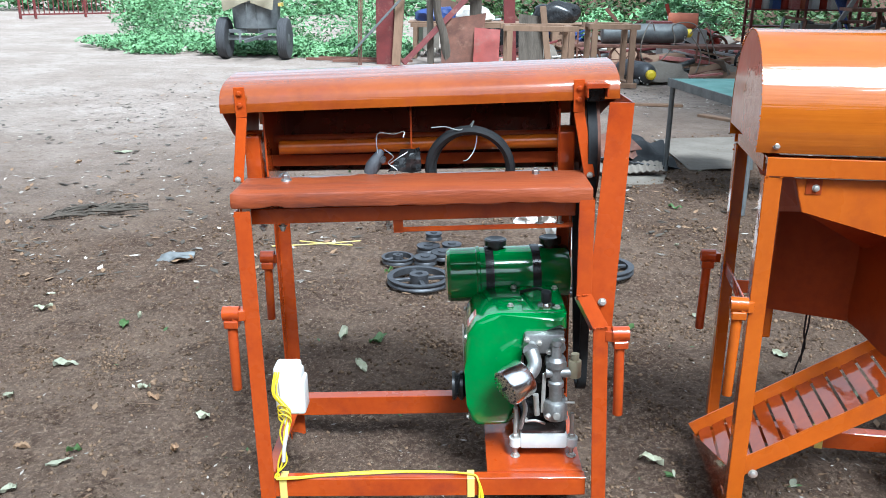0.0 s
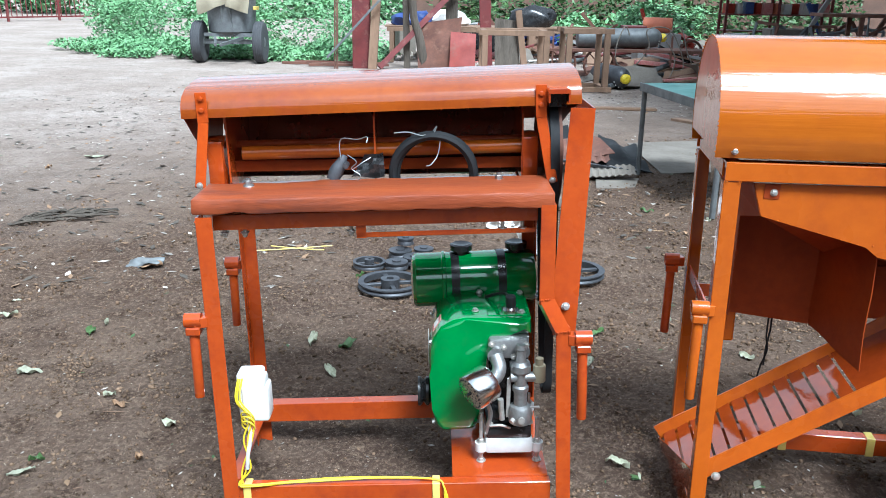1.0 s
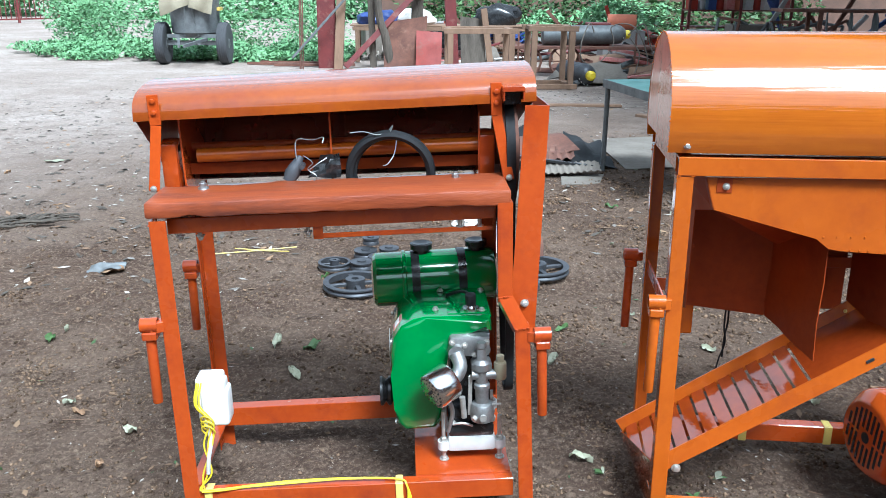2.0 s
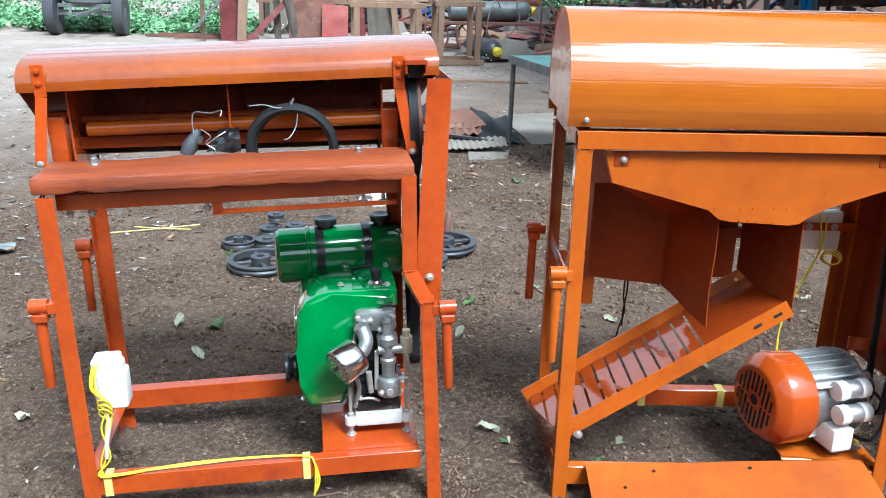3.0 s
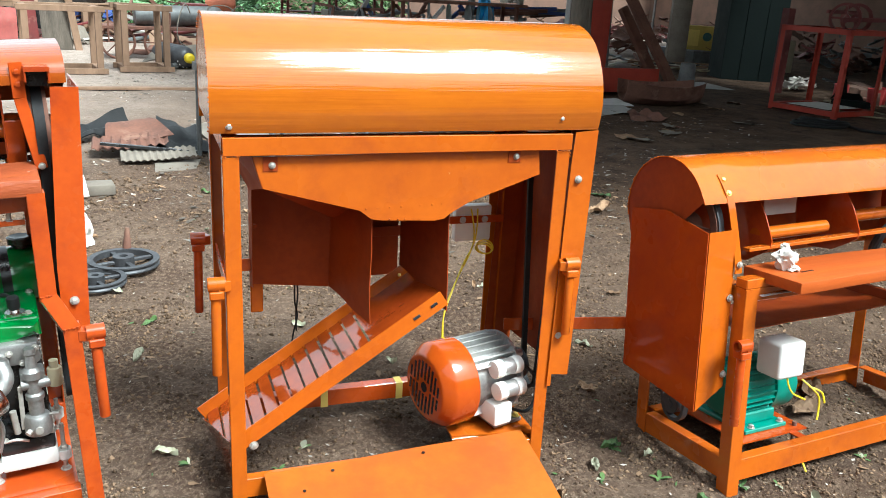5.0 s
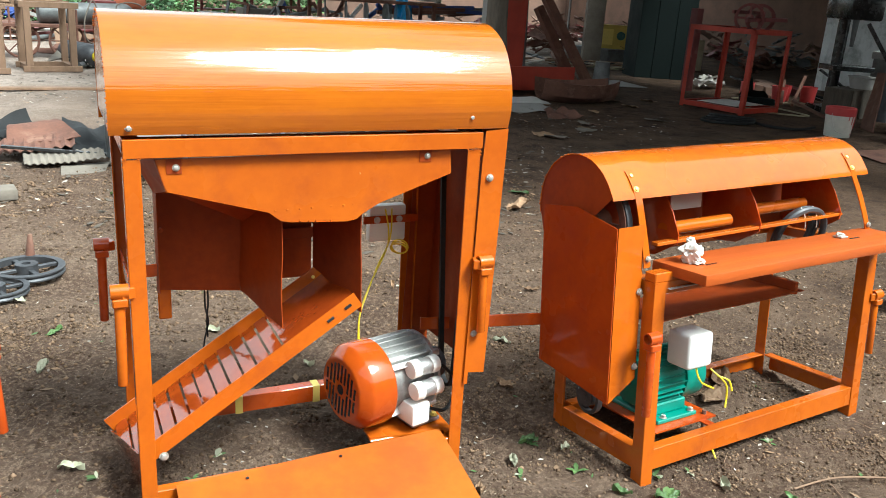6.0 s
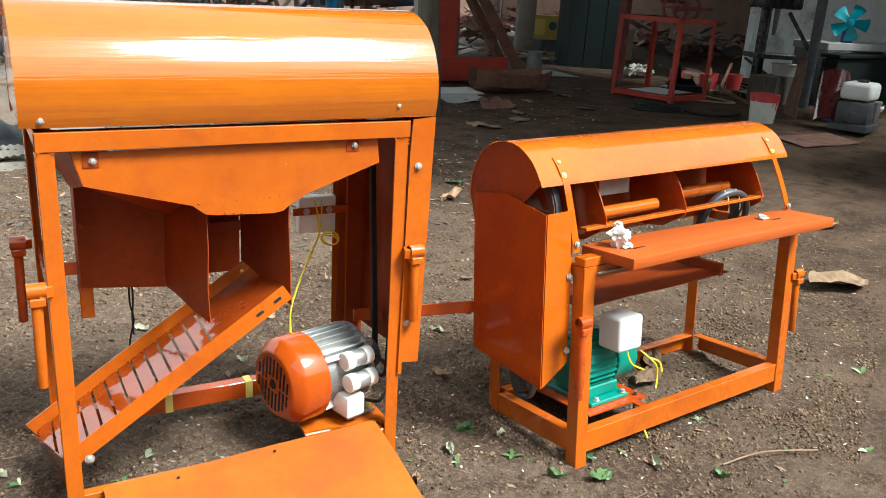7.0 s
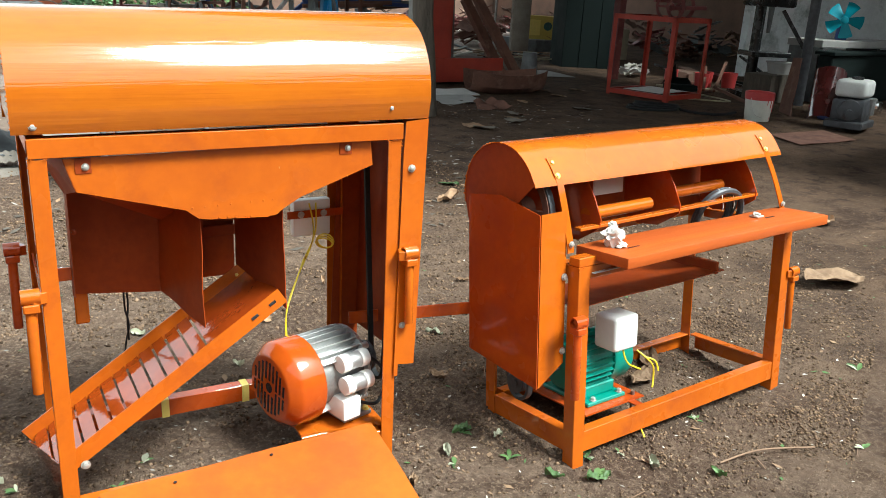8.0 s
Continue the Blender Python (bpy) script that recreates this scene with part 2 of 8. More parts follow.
def soil_material():
    m = bpy.data.materials.new("yard_soil")
    m.use_nodes = True
    n, l = m.node_tree.nodes, m.node_tree.links
    b = n["Principled BSDF"]
    tc = n.new("ShaderNodeTexCoord")
    def tex(s, d=6.0, r=0.6):
        t = n.new("ShaderNodeTexNoise")
        t.inputs["Scale"].default_value, t.inputs["Detail"].default_value, t.inputs["Roughness"].default_value = s, d, r
        l.new(tc.outputs["Object"], t.inputs["Vector"])
        return t.outputs[0]
    def rng(v, a, c, d=0.0, e=1.0):
        r = n.new("ShaderNodeMapRange")
        for i, q in enumerate((a, c, d, e)):
            r.inputs[i + 1].default_value = q
        l.new(v, r.inputs[0])
        return r.outputs[0]
    def blend(f, a, c):
        x = n.new("ShaderNodeMix"); x.data_type = "RGBA"
        l.new(f, x.inputs[0])
        for i, q in ((6, a), (7, c)):
            if isinstance(q, tuple):
                x.inputs[i].default_value = (*q, 1)
            else:
                l.new(q, x.inputs[i])
        return x.outputs[2]
    near_soil = blend(rng(tex(1.1), 0.40, 0.60), (0.080, 0.049, 0.034), (0.150, 0.103, 0.074))
    near_soil = blend(rng(tex(4.5, 8, 0.7), 0.50, 0.64), near_soil, (0.058, 0.034, 0.022))
    near_soil = blend(rng(tex(45, 10, 0.85), 0.49, 0.58), near_soil, (0.225, 0.160, 0.112))
    near_soil = blend(rng(tex(70, 6, 0.8), 0.57, 0.64), near_soil, (0.040, 0.024, 0.015))
    near_soil = blend(rng(tex(75, 4, 0.75), 0.64, 0.68), near_soil, (0.50, 0.41, 0.31))
    sand = blend(rng(tex(0.7), 0.4, 0.62), (0.30, 0.242, 0.202), (0.39, 0.326, 0.280))
    sand = blend(rng(tex(3.2, 9, 0.75), 0.48, 0.66), sand, (0.25, 0.20, 0.165))
    sand = blend(rng(tex(16, 8, 0.8), 0.52, 0.66), sand, (0.20, 0.155, 0.125))
    sand = blend(rng(tex(21, 6, 0.8), 0.58, 0.66), sand, (0.56, 0.49, 0.43))
    # dark trodden soil turns to far sand; open-sky brightness there is painted in
    sep = n.new("ShaderNodeSeparateXYZ")
    l.new(tc.outputs["Object"], sep.inputs[0])
    q = n.new("ShaderNodeMath"); q.operation = "MULTIPLY_ADD"
    l.new(sep.outputs["X"], q.inputs[0]); q.inputs[1].default_value = -0.55; l.new(sep.outputs["Y"], q.inputs[2])
    w = n.new("ShaderNodeMath"); w.operation = "MULTIPLY_ADD"
    l.new(tex(0.35), w.inputs[0]); w.inputs[1].default_value = 5.0; l.new(q.outputs[0], w.inputs[2])
    # darker brown soil, blended in towards +x with an uneven border
    dark_soil = blend(rng(tex(2.2), 0.36, 0.64), (0.052, 0.031, 0.020), (0.105, 0.066, 0.042))
    dark_soil = blend(rng(tex(4.0, 8, 0.7), 0.50, 0.64), dark_soil, (0.032, 0.018, 0.012))
    dark_soil = blend(rng(tex(34, 9, 0.8), 0.54, 0.64), dark_soil, (0.16, 0.108, 0.072))
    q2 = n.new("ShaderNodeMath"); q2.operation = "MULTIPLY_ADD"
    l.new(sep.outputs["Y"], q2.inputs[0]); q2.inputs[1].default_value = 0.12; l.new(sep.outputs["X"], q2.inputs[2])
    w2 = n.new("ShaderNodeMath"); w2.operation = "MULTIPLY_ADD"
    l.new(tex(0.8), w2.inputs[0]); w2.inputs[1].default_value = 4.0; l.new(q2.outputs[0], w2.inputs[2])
    near_soil = blend(rng(w2.outputs[0], 3.4, 8.0), near_soil, dark_soil)
    l.new(blend(rng(w.outputs[0], 8.4, 15.0), near_soil, sand), b.inputs["Base Color"])
    b.inputs["Roughness"].default_value = 0.92
    b.inputs["Specular IOR Level"].default_value = 0.18
    h = n.new("ShaderNodeMath"); h.operation = "MULTIPLY_ADD"
    l.new(tex(48, 14, 0.85), h.inputs[0]); h.inputs[1].default_value = 0.5; l.new(tex(11, 10, 0.7), h.inputs[2])
    bp = n.new("ShaderNodeBump")
    bp.inputs["Strength"].default_value, bp.inputs["Distance"].default_value = 1.0, 0.030
    l.new(h.outputs[0], bp.inputs["Height"]); l.new(bp.outputs[0], b.inputs["Normal"])
    return m

SOIL = soil_material()

# ---- mesh helpers ----
def V(*p):
    return Vector(p)

def box(bm, x0, x1, y0, y1, z0, z1, bev=0.0015, m=None, seg=1):
    g = bmesh.ops.create_cube(bm, size=1.0)["verts"]
    t = Matrix.Translation(((x0 + x1) / 2, (y0 + y1) / 2, (z0 + z1) / 2)) @ Matrix.Diagonal((abs(x1 - x0), abs(y1 - y0), abs(z1 - z0), 1))
    bmesh.ops.transform(bm, matrix=t, verts=g)
    if bev:
        es = list({e for v in g for e in v.link_edges})
        r = bmesh.ops.bevel(bm, geom=es, offset=bev, segments=seg, affect="EDGES", profile=0.5)
        g = list({v for f in r["faces"] for v in f.verts} | {v for v in g if v.is_valid})
    if m is not None:
        bmesh.ops.transform(bm, matrix=m, verts=g)
    return g

def along(p0, p1, up=(0, 0, 1)):
    p0, p1 = Vector(p0), Vector(p1)
    x = (p1 - p0).normalized()
    u = Vector(up)
    if abs(x.dot(u.normalized())) > 0.98:
        u = Vector((0, 1, 0))
    y = u.cross(x).normalized()
    z = x.cross(y)
    m = Matrix((x, y, z)).transposed().to_4x4()
    m.translation = p0
    return m, (p1 - p0).length

def bar(bm, p0, p1, w, h, up=(0, 0, 1), bev=0.0015):
    """A box along p0 to p1, w across and h along up."""
    m, n = along(p0, p1, up)
    return box(bm, 0, n, -w / 2, w / 2, -h / 2, h / 2, bev, m)

def prism(bm, pts, off):
    """A flat polygon given a thickness."""
    off = Vector(off)
    a = [bm.verts.new(Vector(p)) for p in pts]
    c = [bm.verts.new(Vector(p) + off) for p in pts]
    k = len(a)
    bm.faces.new(a); bm.faces.new(c[::-1])
    for i in range(k):
        bm.faces.new((a[i], c[i], c[(i + 1) % k], a[(i + 1) % k]))
    return a + c

def angle_iron(bm, p0, p1, a, b, w=0.045, t=0.005):
    """An L section from p0 to p1 with its corner on that line and flanges along a and b."""
    a, b, d = Vector(a), Vector(b), Vector(p1) - Vector(p0)
    q = [Vector(p0) + o for o in (a * 0, a * w, a * w + b * t, a * t + b * t, a * t + b * w, b * w)]
    g = prism(bm, q, d)
    u = d.normalized()
    es = [e for e in {e for v in g for e in v.link_edges} if abs((e.verts[1].co - e.verts[0].co).normalized().dot(u)) > 0.999]
    r = bmesh.ops.bevel(bm, geom=es, offset=0.0016, segments=1, affect="EDGES", profile=0.5)
    return list({v for f in r["faces"] for v in f.verts} | {v for v in g if v.is_valid})

def cyl(bm, p0, p1, r, seg=20, r2=None, bev=0.0):
    p0, p1 = Vector(p0), Vector(p1)
    d = p1 - p0
    g = bmesh.ops.create_cone(bm, cap_ends=True, segments=seg, radius1=r, radius2=r if r2 is None else r2, depth=d.length)["verts"]
    if bev:
        es = [e for e in {e for v in g for e in v.link_edges} if len({round(v.co.z, 5) for v in e.verts}) == 1]
        rr = bmesh.ops.bevel(bm, geom=es, offset=bev, segments=2, affect="EDGES", profile=0.5)
        g = list({v for f in rr["faces"] for v in f.verts} | {v for v in g if v.is_valid})
    m = Matrix.Translation((p0 + p1) / 2) @ d.to_track_quat("Z", "Y").to_matrix().to_4x4()
    bmesh.ops.transform(bm, matrix=m, verts=g)
    return g

def lathe(bm, prof, m=None, seg=24, close=False):
    """A profile of (radius, height) turned about z."""
    rings = []
    for r, h in prof:
        rings.append([bm.verts.new((r * math.cos(2 * math.pi * i / seg), r * math.sin(2 * math.pi * i / seg), h)) for i in range(seg)])
    pairs = list(zip(rings, rings[1:])) + ([(rings[-1], rings[0])] if close else [])
    for a, b in pairs:
        for i in range(seg):
            j = (i + 1) % seg
            bm.faces.new((a[i], a[j], b[j], b[i]))
    if not close:
        bm.faces.new(rings[0][::-1]); bm.faces.new(rings[-1])
    vs = [v for r in rings for v in r]
    if m is not None:
        bmesh.ops.transform(bm, matrix=m, verts=vs)
    return vs

def toward(p, axis):
    m = Vector(axis).to_track_quat("Z", "Y").to_matrix().to_4x4()
    m.translation = Vector(p)
    return m

def ring(bm, p, axis, R, r, seg=36, sides=10, squash=1.0):
    prof = [(R + r * math.cos(2 * math.pi * k / sides), squash * r * math.sin(2 * math.pi * k / sides)) for k in range(sides)]
    return lathe(bm, prof, toward(p, axis), seg, close=True)

def spline(pts, n=8):
    pts = [Vector(p) for p in pts]
    out = []
    for i in range(len(pts) - 1):
        a, b, c, d = pts[max(i - 1, 0)], pts[i], pts[i + 1], pts[min(i + 2, len(pts) - 1)]
        for k in range(n):
            t = k / n
            out.append(0.5 * (2 * b + (c - a) * t + (2 * a - 5 * b + 4 * c - d) * t * t + (3 * b - a - 3 * c + d) * t ** 3))
    return out + [pts[-1]]

def tube(bm, pts, r, sides=8, n=8):
    pts = spline(pts, n) if n else [Vector(p) for p in pts]
    rings = []
    u = Vector((0.3, 0.5, 0.8))
    for i, p in enumerate(pts):
        d = (pts[min(i + 1, len(pts) - 1)] - pts[max(i - 1, 0)]).normalized()
        x = (u - d * u.dot(d)).normalized()
        y = d.cross(x)
        u = x
        rings.append([bm.verts.new(p + (x * math.cos(2 * math.pi * k / sides) + y * math.sin(2 * math.pi * k / sides)) * r) for k in range(sides)])
    for a, b in zip(rings, rings[1:]):
        for i in range(sides):
            j = (i + 1) % sides
            bm.faces.new((a[i], a[j], b[j], b[i]))
    bm.faces.new(rings[0][::-1]); bm.faces.new(rings[-1])

def strip(bm, prof, x0, x1, t, cuts=1, wob=0.0):
    """A bent sheet: the profile (y, z) runs from x0 to x1, with thickness t."""
    prof = [Vector((0, y, z)) for y, z in prof]
    nor = []
    for i in range(len(prof)):
        d = (prof[min(i + 1, len(prof) - 1)] - prof[max(i - 1, 0)]).normalized()
        nor.append(Vector((0, -d.z, d.y)))
    cols = []
    for c in range(cuts + 1):
        x = x0 + (x1 - x0) * c / cuts
        o = [p + nor[i] * (wob * noise.noise((x * 1.3 + 7, p.y * 16, p.z * 16))) for i, p in enumerate(prof)]
        top = [bm.verts.new((x, p.y, p.z)) for p in o]
        low = [bm.verts.new((x, p.y - nor[i].y * t, p.z - nor[i].z * t)) for i, p in enumerate(o)]
        cols.append((top, low))
    k = len(prof)
    for (a, b), (c, d) in zip(cols, cols[1:]):
        for i in range(k - 1):
            bm.faces.new((a[i], a[i + 1], c[i + 1], c[i]))
            bm.faces.new((b[i + 1], b[i], d[i], d[i + 1]))
        bm.faces.new((a[0], c[0], d[0], b[0]))
        bm.faces.new((a[-1], b[-1], d[-1], c[-1]))
    for (a, b), flip in ((cols[0], 1), (cols[-1], 0)):
        for i in range(k - 1):
            f = (a[i], b[i], b[i + 1], a[i + 1])
            bm.faces.new(f if flip else f[::-1])

def arc(cy, cz, r, a0, a1, n=20):
    """Points (y, z) on a circle; angle 0 looks to -y, 90 up."""
    return [(cy - r * math.cos(radians(a0 + (a1 - a0) * i / n)), cz + r * math.sin(radians(a0 + (a1 - a0) * i / n))) for i in range(n + 1)]

def sheet(bm, corners, t, nx=6, ny=6, wob=0.004, seed=0.0, curl=0.0):
    """A thin uneven plate between four corners, with thickness t downwards."""
    a, b, c, d = [Vector(p) for p in corners]
    nrm = (b - a).cross(d - a).normalized()
    if nrm.z < 0:
        nrm = -nrm
    top, low = {}, {}
    for i in range(nx + 1):
        for j in range(ny + 1):
            u, v = i / nx, j / ny
            p = (a * (1 - u) + b * u) * (1 - v) + (d * (1 - u) + c * u) * v
            p = p + nrm * (wob * noise.noise((u * 2.3 + seed, v * 2.3, seed)) * 2 + curl * ((2 * u - 1) ** 2 + (2 * v - 1) ** 2) / 2)
            top[i, j] = bm.verts.new(p)
            low[i, j] = bm.verts.new(p - nrm * t)
    for i in range(nx):
        for j in range(ny):
            bm.faces.new((top[i, j], top[i + 1, j], top[i + 1, j + 1], top[i, j + 1]))
            bm.faces.new((low[i, j], low[i, j + 1], low[i + 1, j + 1], low[i + 1, j]))
    edge = [(i, 0) for i in range(nx)] + [(nx, j) for j in range(ny)] + [(i, ny) for i in range(nx, 0, -1)] + [(0, j) for j in range(ny, 0, -1)]
    for k in range(len(edge)):
        p, q = edge[k], edge[(k + 1) % len(edge)]
        bm.faces.new((top[p], low[p], low[q], top[q]))

def hexbolt(bm, p, axis, r=0.009, h=0.008, washer=True):
    m = toward(p, axis)
    if washer:
        lathe(bm, [(r * 1.25, 0), (r * 1.25, 0.0015)], m, 14)
    lathe(bm, [(r * 0.88, 0.0015), (r * 0.88, 0.0015 + h * 0.75), (r * 0.65, 0.0015 + h * 0.9)], m, 6)

def mesh_of(name, bm, mat, crease=35):
    bmesh.ops.recalc_face_normals(bm, faces=bm.faces[:])
    me = bpy.data.meshes.new(name)
    bm.to_mesh(me)
    bm.free()
    me.materials.append(mat)
    if crease:
        me.polygons.foreach_set("use_smooth", [True] * len(me.polygons))
        me.set_sharp_from_angle(angle=radians(crease))
    return me

def part(name, bm, mat, parent, label="", crease=35):
    ob = new(name, mesh_of(name, bm, mat, crease))
    ob.parent = parent
    return tagged(ob, label) if label else ob

def thing(name, m, label, category, group="", kind=""):
    ob = new(name)
    ob.empty_display_size = 0.1
    ob.matrix_world = m
    return tagged(ob, label, category, group, kind)

def solid(name, bm, mat, label, category, m=None, group="", kind="", crease=35):
    ob = new(name, mesh_of(name, bm, mat, crease))
    if m is not None:
        ob.matrix_world = m
    return tagged(ob, label, category, group, kind)

def N():
    return bmesh.new()

def bolt_part(parent, p, axis, r=0.009, h=0.008, mat=None, name="bolt"):
    bm = N()
    hexbolt(bm, p, axis, r, h)
    return part(name, bm, mat or STEEL, parent)

# ---- ground ----
def vnoise(x, y, s):
    """Smooth value noise, 0 to 1, on arrays."""
    xi, yi = np.floor(x), np.floor(y)
    fx, fy = x - xi, y - yi
    fx, fy = fx * fx * (3 - 2 * fx), fy * fy * (3 - 2 * fy)
    def hsh(p, q):
        v = np.sin(p * 127.1 + q * 311.7 + s * 74.7) * 43758.5453
        return v - np.floor(v)
    return (hsh(xi, yi) * (1 - fx) + hsh(xi + 1, yi) * fx) * (1 - fy) + (hsh(xi, yi + 1) * (1 - fx) + hsh(xi + 1, yi + 1) * fx) * fy

def ground_z(x, y):
    near = np.exp(-((x - 1) ** 2 + (y - 3) ** 2) / 60)
    z = 0.020 * (vnoise(x * 1.3, y * 1.3, 1) - 0.5) + 0.020 * (vnoise(x * 5, y * 5, 2) - 0.5)
    z = z + near * (0.022 * (vnoise(x * 11, y * 11, 3) - 0.5) + 0.040 * np.maximum(0, vnoise(x * 27, y * 27, 4) - 0.60) * vnoise(x * 3, y * 3, 6) + 0.022 * (vnoise(x * 52, y * 52, 5) - 0.5) * vnoise(x * 5, y * 5, 7))
    return z - 0.006

def graded(lo, hi, step, far, grow):
    """Grid lines with a fine step between lo and hi that widens outwards."""
    q = list(np.arange(lo, hi, step))
    s = step
    while q[-1] < far:
        s *= grow; q.append(q[-1] + s)
    s = step
    while q[0] > -far:
        s *= grow; q.insert(0, q[0] - s)
    return np.array(q)

def build_ground():
    gx, gy = np.meshgrid(graded(-2.4, 4.4, 0.0095, 620, 1.05), graded(0.9, 4.6, 0.0095, 620, 1.04))
    gz = ground_z(gx, gy)
    ny, nx = gx.shape
    me = bpy.data.meshes.new("ground")
    me.vertices.add(nx * ny)
    me.vertices.foreach_set("co", np.stack([gx, gy, gz], -1).astype(np.float32).ravel())
    k = np.arange(nx * ny).reshape(ny, nx)
    quads = np.stack([k[:-1, :-1], k[:-1, 1:], k[1:, 1:], k[1:, :-1]], -1).reshape(-1, 4)
    me.loops.add(quads.size)
    me.loops.foreach_set("vertex_index", quads.ravel().astype(np.int32))
    me.polygons.add(len(quads))
    me.polygons.foreach_set("loop_start", np.arange(0, quads.size, 4, dtype=np.int32))
    me.polygons.foreach_set("use_smooth", np.ones(len(quads), dtype=bool))
    me.update(calc_edges=True)
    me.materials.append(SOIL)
    return tagged(new("ground", me), "dark trodden soil yard turning to sand, coloured paler for the open light", "ground", kind="structure")

build_ground()

# ---- the three machines ----
M1 = pose(-0.59, 2.165, 0.0, 0, -1.8, 0.3)
M2 = pose(0.79, 2.145, 0.0, 0, -0.6, -8.4)
M3 = pose(2.31, 1.62, 0.0, -4.9, -0.7, -2.1)
X, Y, Z = V(1, 0, 0), V(0, 1, 0), V(0, 0, 1)

def lug(parent, p, side, drop, mat=ORANGE, r=0.0145):
    """A carrying handle: a short welded sleeve with a pipe grip hanging from it."""
    x, y, z = p
    bm = N()
    lathe(bm, [(0.021, -0.022), (0.021, 0.024), (0.016, 0.024), (0.016, -0.022)], toward((x, y, z), (1, 0, 0)), 18, close=True)
    box(bm, x - 0.019, x + 0.021, y - 0.021, y + 0.021, z - 0.040, z - 0.017, 0.003)
    bar(bm, (x, y, z - 0.005), (x - side * 0.035, y + 0.012, z - 0.005), 0.04, 0.03)
    h = part("handle_sleeve", bm, mat, parent, "welded sleeve of the carrying handle")
    bm = N()
    cyl(bm, (x, y, z - 0.03), (x + side * 0.004, y, z - drop), r, 16, bev=0.003)
    part("handle_grip", bm, mat, h)

def weld_beads(bm, pts, r=0.003, step=0.012, seed=1):
    rnd = random.Random(seed)
    pts = [Vector(p) for p in pts]
    for a, b in zip(pts, pts[1:]):
        n = max(1, int((b - a).length / step))
        for i in range(n):
            if rnd.random() < 0.75:
                p = a.lerp(b, (i + rnd.random() * 0.6) / n)
                g = bmesh.ops.create_icosphere(bm, subdivisions=1, radius=r * rnd.uniform(0.6, 1.3))["verts"]
                bmesh.ops.transform(bm, matrix=Matrix.Translation(p), verts=g)

def pulley(bm, p, axis, R, w, spokes=0):
    m = toward(p, axis)
    if spokes:
        lathe(bm, [(R, -w / 2), (R, -w * 0.3), (R * 0.94, 0), (R, w * 0.3), (R, w / 2), (R * 0.82, w / 2), (R * 0.82, -w / 2)], m, 40, close=True)
        lathe(bm, [(R * 0.30, -w * 0.9), (R * 0.30, w * 0.9), (R * 0.12, w * 0.9), (R * 0.12, -w * 0.9)], m, 24, close=True)
        for i in range(spokes):
            a = 2 * math.pi * i / spokes
            g = box(bm, R * 0.25, R * 0.86, -R * 0.07, R * 0.07, -w * 0.25, w * 0.25, 0.002)
            bmesh.ops.transform(bm, matrix=m @ Matrix.Rotation(a, 4, "Z"), verts=g)
    else:
        lathe(bm, [(R * 0.25, -w * 0.7), (R * 0.4, -w * 0.7), (R * 0.4, -w / 2), (R, -w / 2), (R, -w * 0.3), (R * 0.88, 0), (R, w * 0.3), (R, w / 2), (R * 0.4, w / 2), (R * 0.4, w * 0.7), (R * 0.25, w * 0.7)], m, 36)

def frame_of(parent, L, D, H, w, mat, rail=(0.05, 0.11), feet=0.0, skip=(), right_h=None, reach=0.0, back=True, turned=False):
    """Four corner posts and the bottom rails, each of them its own part."""
    right_h = right_h or H
    for n, (x, y, a, b, h) in {"fl": (0, 0, X, Y, H), "fr": (L, 0, -X, Y, right_h), "bl": (0, D, X, -Y, H), "br": (L, D, -X, -Y, right_h)}.items():
        if n in skip:
            continue
        if turned and x:
            x, a = x - w, X
        bm = N()
        angle_iron(bm, (x, y, -0.03), (x, y, h), a, b, w)
        weld_beads(bm, [(x, y, h - 0.04), (x, y, h)], 0.003, 0.01, int(x * 9 + y * 5))
        part("post", bm, mat, parent)
    z0, z1 = rail
    hh = z1 - z0
    for p, q, a in (((w, 0.004, z1), (L - w + reach, 0.004, z1), Y), ((w, D - 0.004, z1), (L - w, D - 0.004, z1), -Y),
                    ((0.004, w, z1), (0.004, D - w, z1), X), ((L - 0.004, w, z1), (L - 0.004, D - w, z1), -X)):
        if not back and a == -Y:
            continue
        bm = N()
        angle_iron(bm, p, q, a * 0.8, -Z * (hh / w), w)
        part("bottom_rail", bm, mat, parent)

# machine with the petrol engine
m1 = thing("threshing_machine", M1, "red-oxide painted threshing machine with petrol engine and open hood", "machine", "threshing machines in the yard")
frame_of(m1, 0.972, 0.50, 0.965, 0.045, OXIDE, (0.075, 0.135), skip=("fr",), right_h=0.98, reach=0.045, back=False)
bm = N(); angle_iron(bm, (0.0, 0.452, 0.170), (0.972, 0.452, 0.178), Y, -Z * 1.5, 0.045); part("bottom_rail", bm, OXIDE, m1)
bm = N(); angle_iron(bm, (0.97, 0, 0.70), (0.97, 0, 0.985), -X, Y, 0.042); part("post", bm, OXIDE, m1)
bm = N(); angle_iron(bm, (1.030, -0.030, -0.03), (1.014, -0.030, 0.634), -X, Y, 0.042); part("post", bm, OXIDE, m1)
bm = N()
prism(bm, [(0.928, -0.001, 0.714), (0.970, -0.001, 0.718), (1.014, -0.032, 0.634), (0.972, -0.032, 0.628)], (0.001, 0.005, -0.002))
prism(bm, [(0.928, -0.001, 0.714), (0.972, -0.032, 0.628), (0.972, 0.012, 0.604), (0.928, 0.042, 0.692)], (0.005, 0, 0))
weld_beads(bm, [(0.930, -0.003, 0.714), (0.969, -0.003, 0.718)], 0.0035, 0.006, 12); weld_beads(bm, [(0.974, -0.034, 0.629), (1.012, -0.034, 0.633)], 0.0035, 0.006, 13)
part("step_bracket", bm, OXIDE, m1)
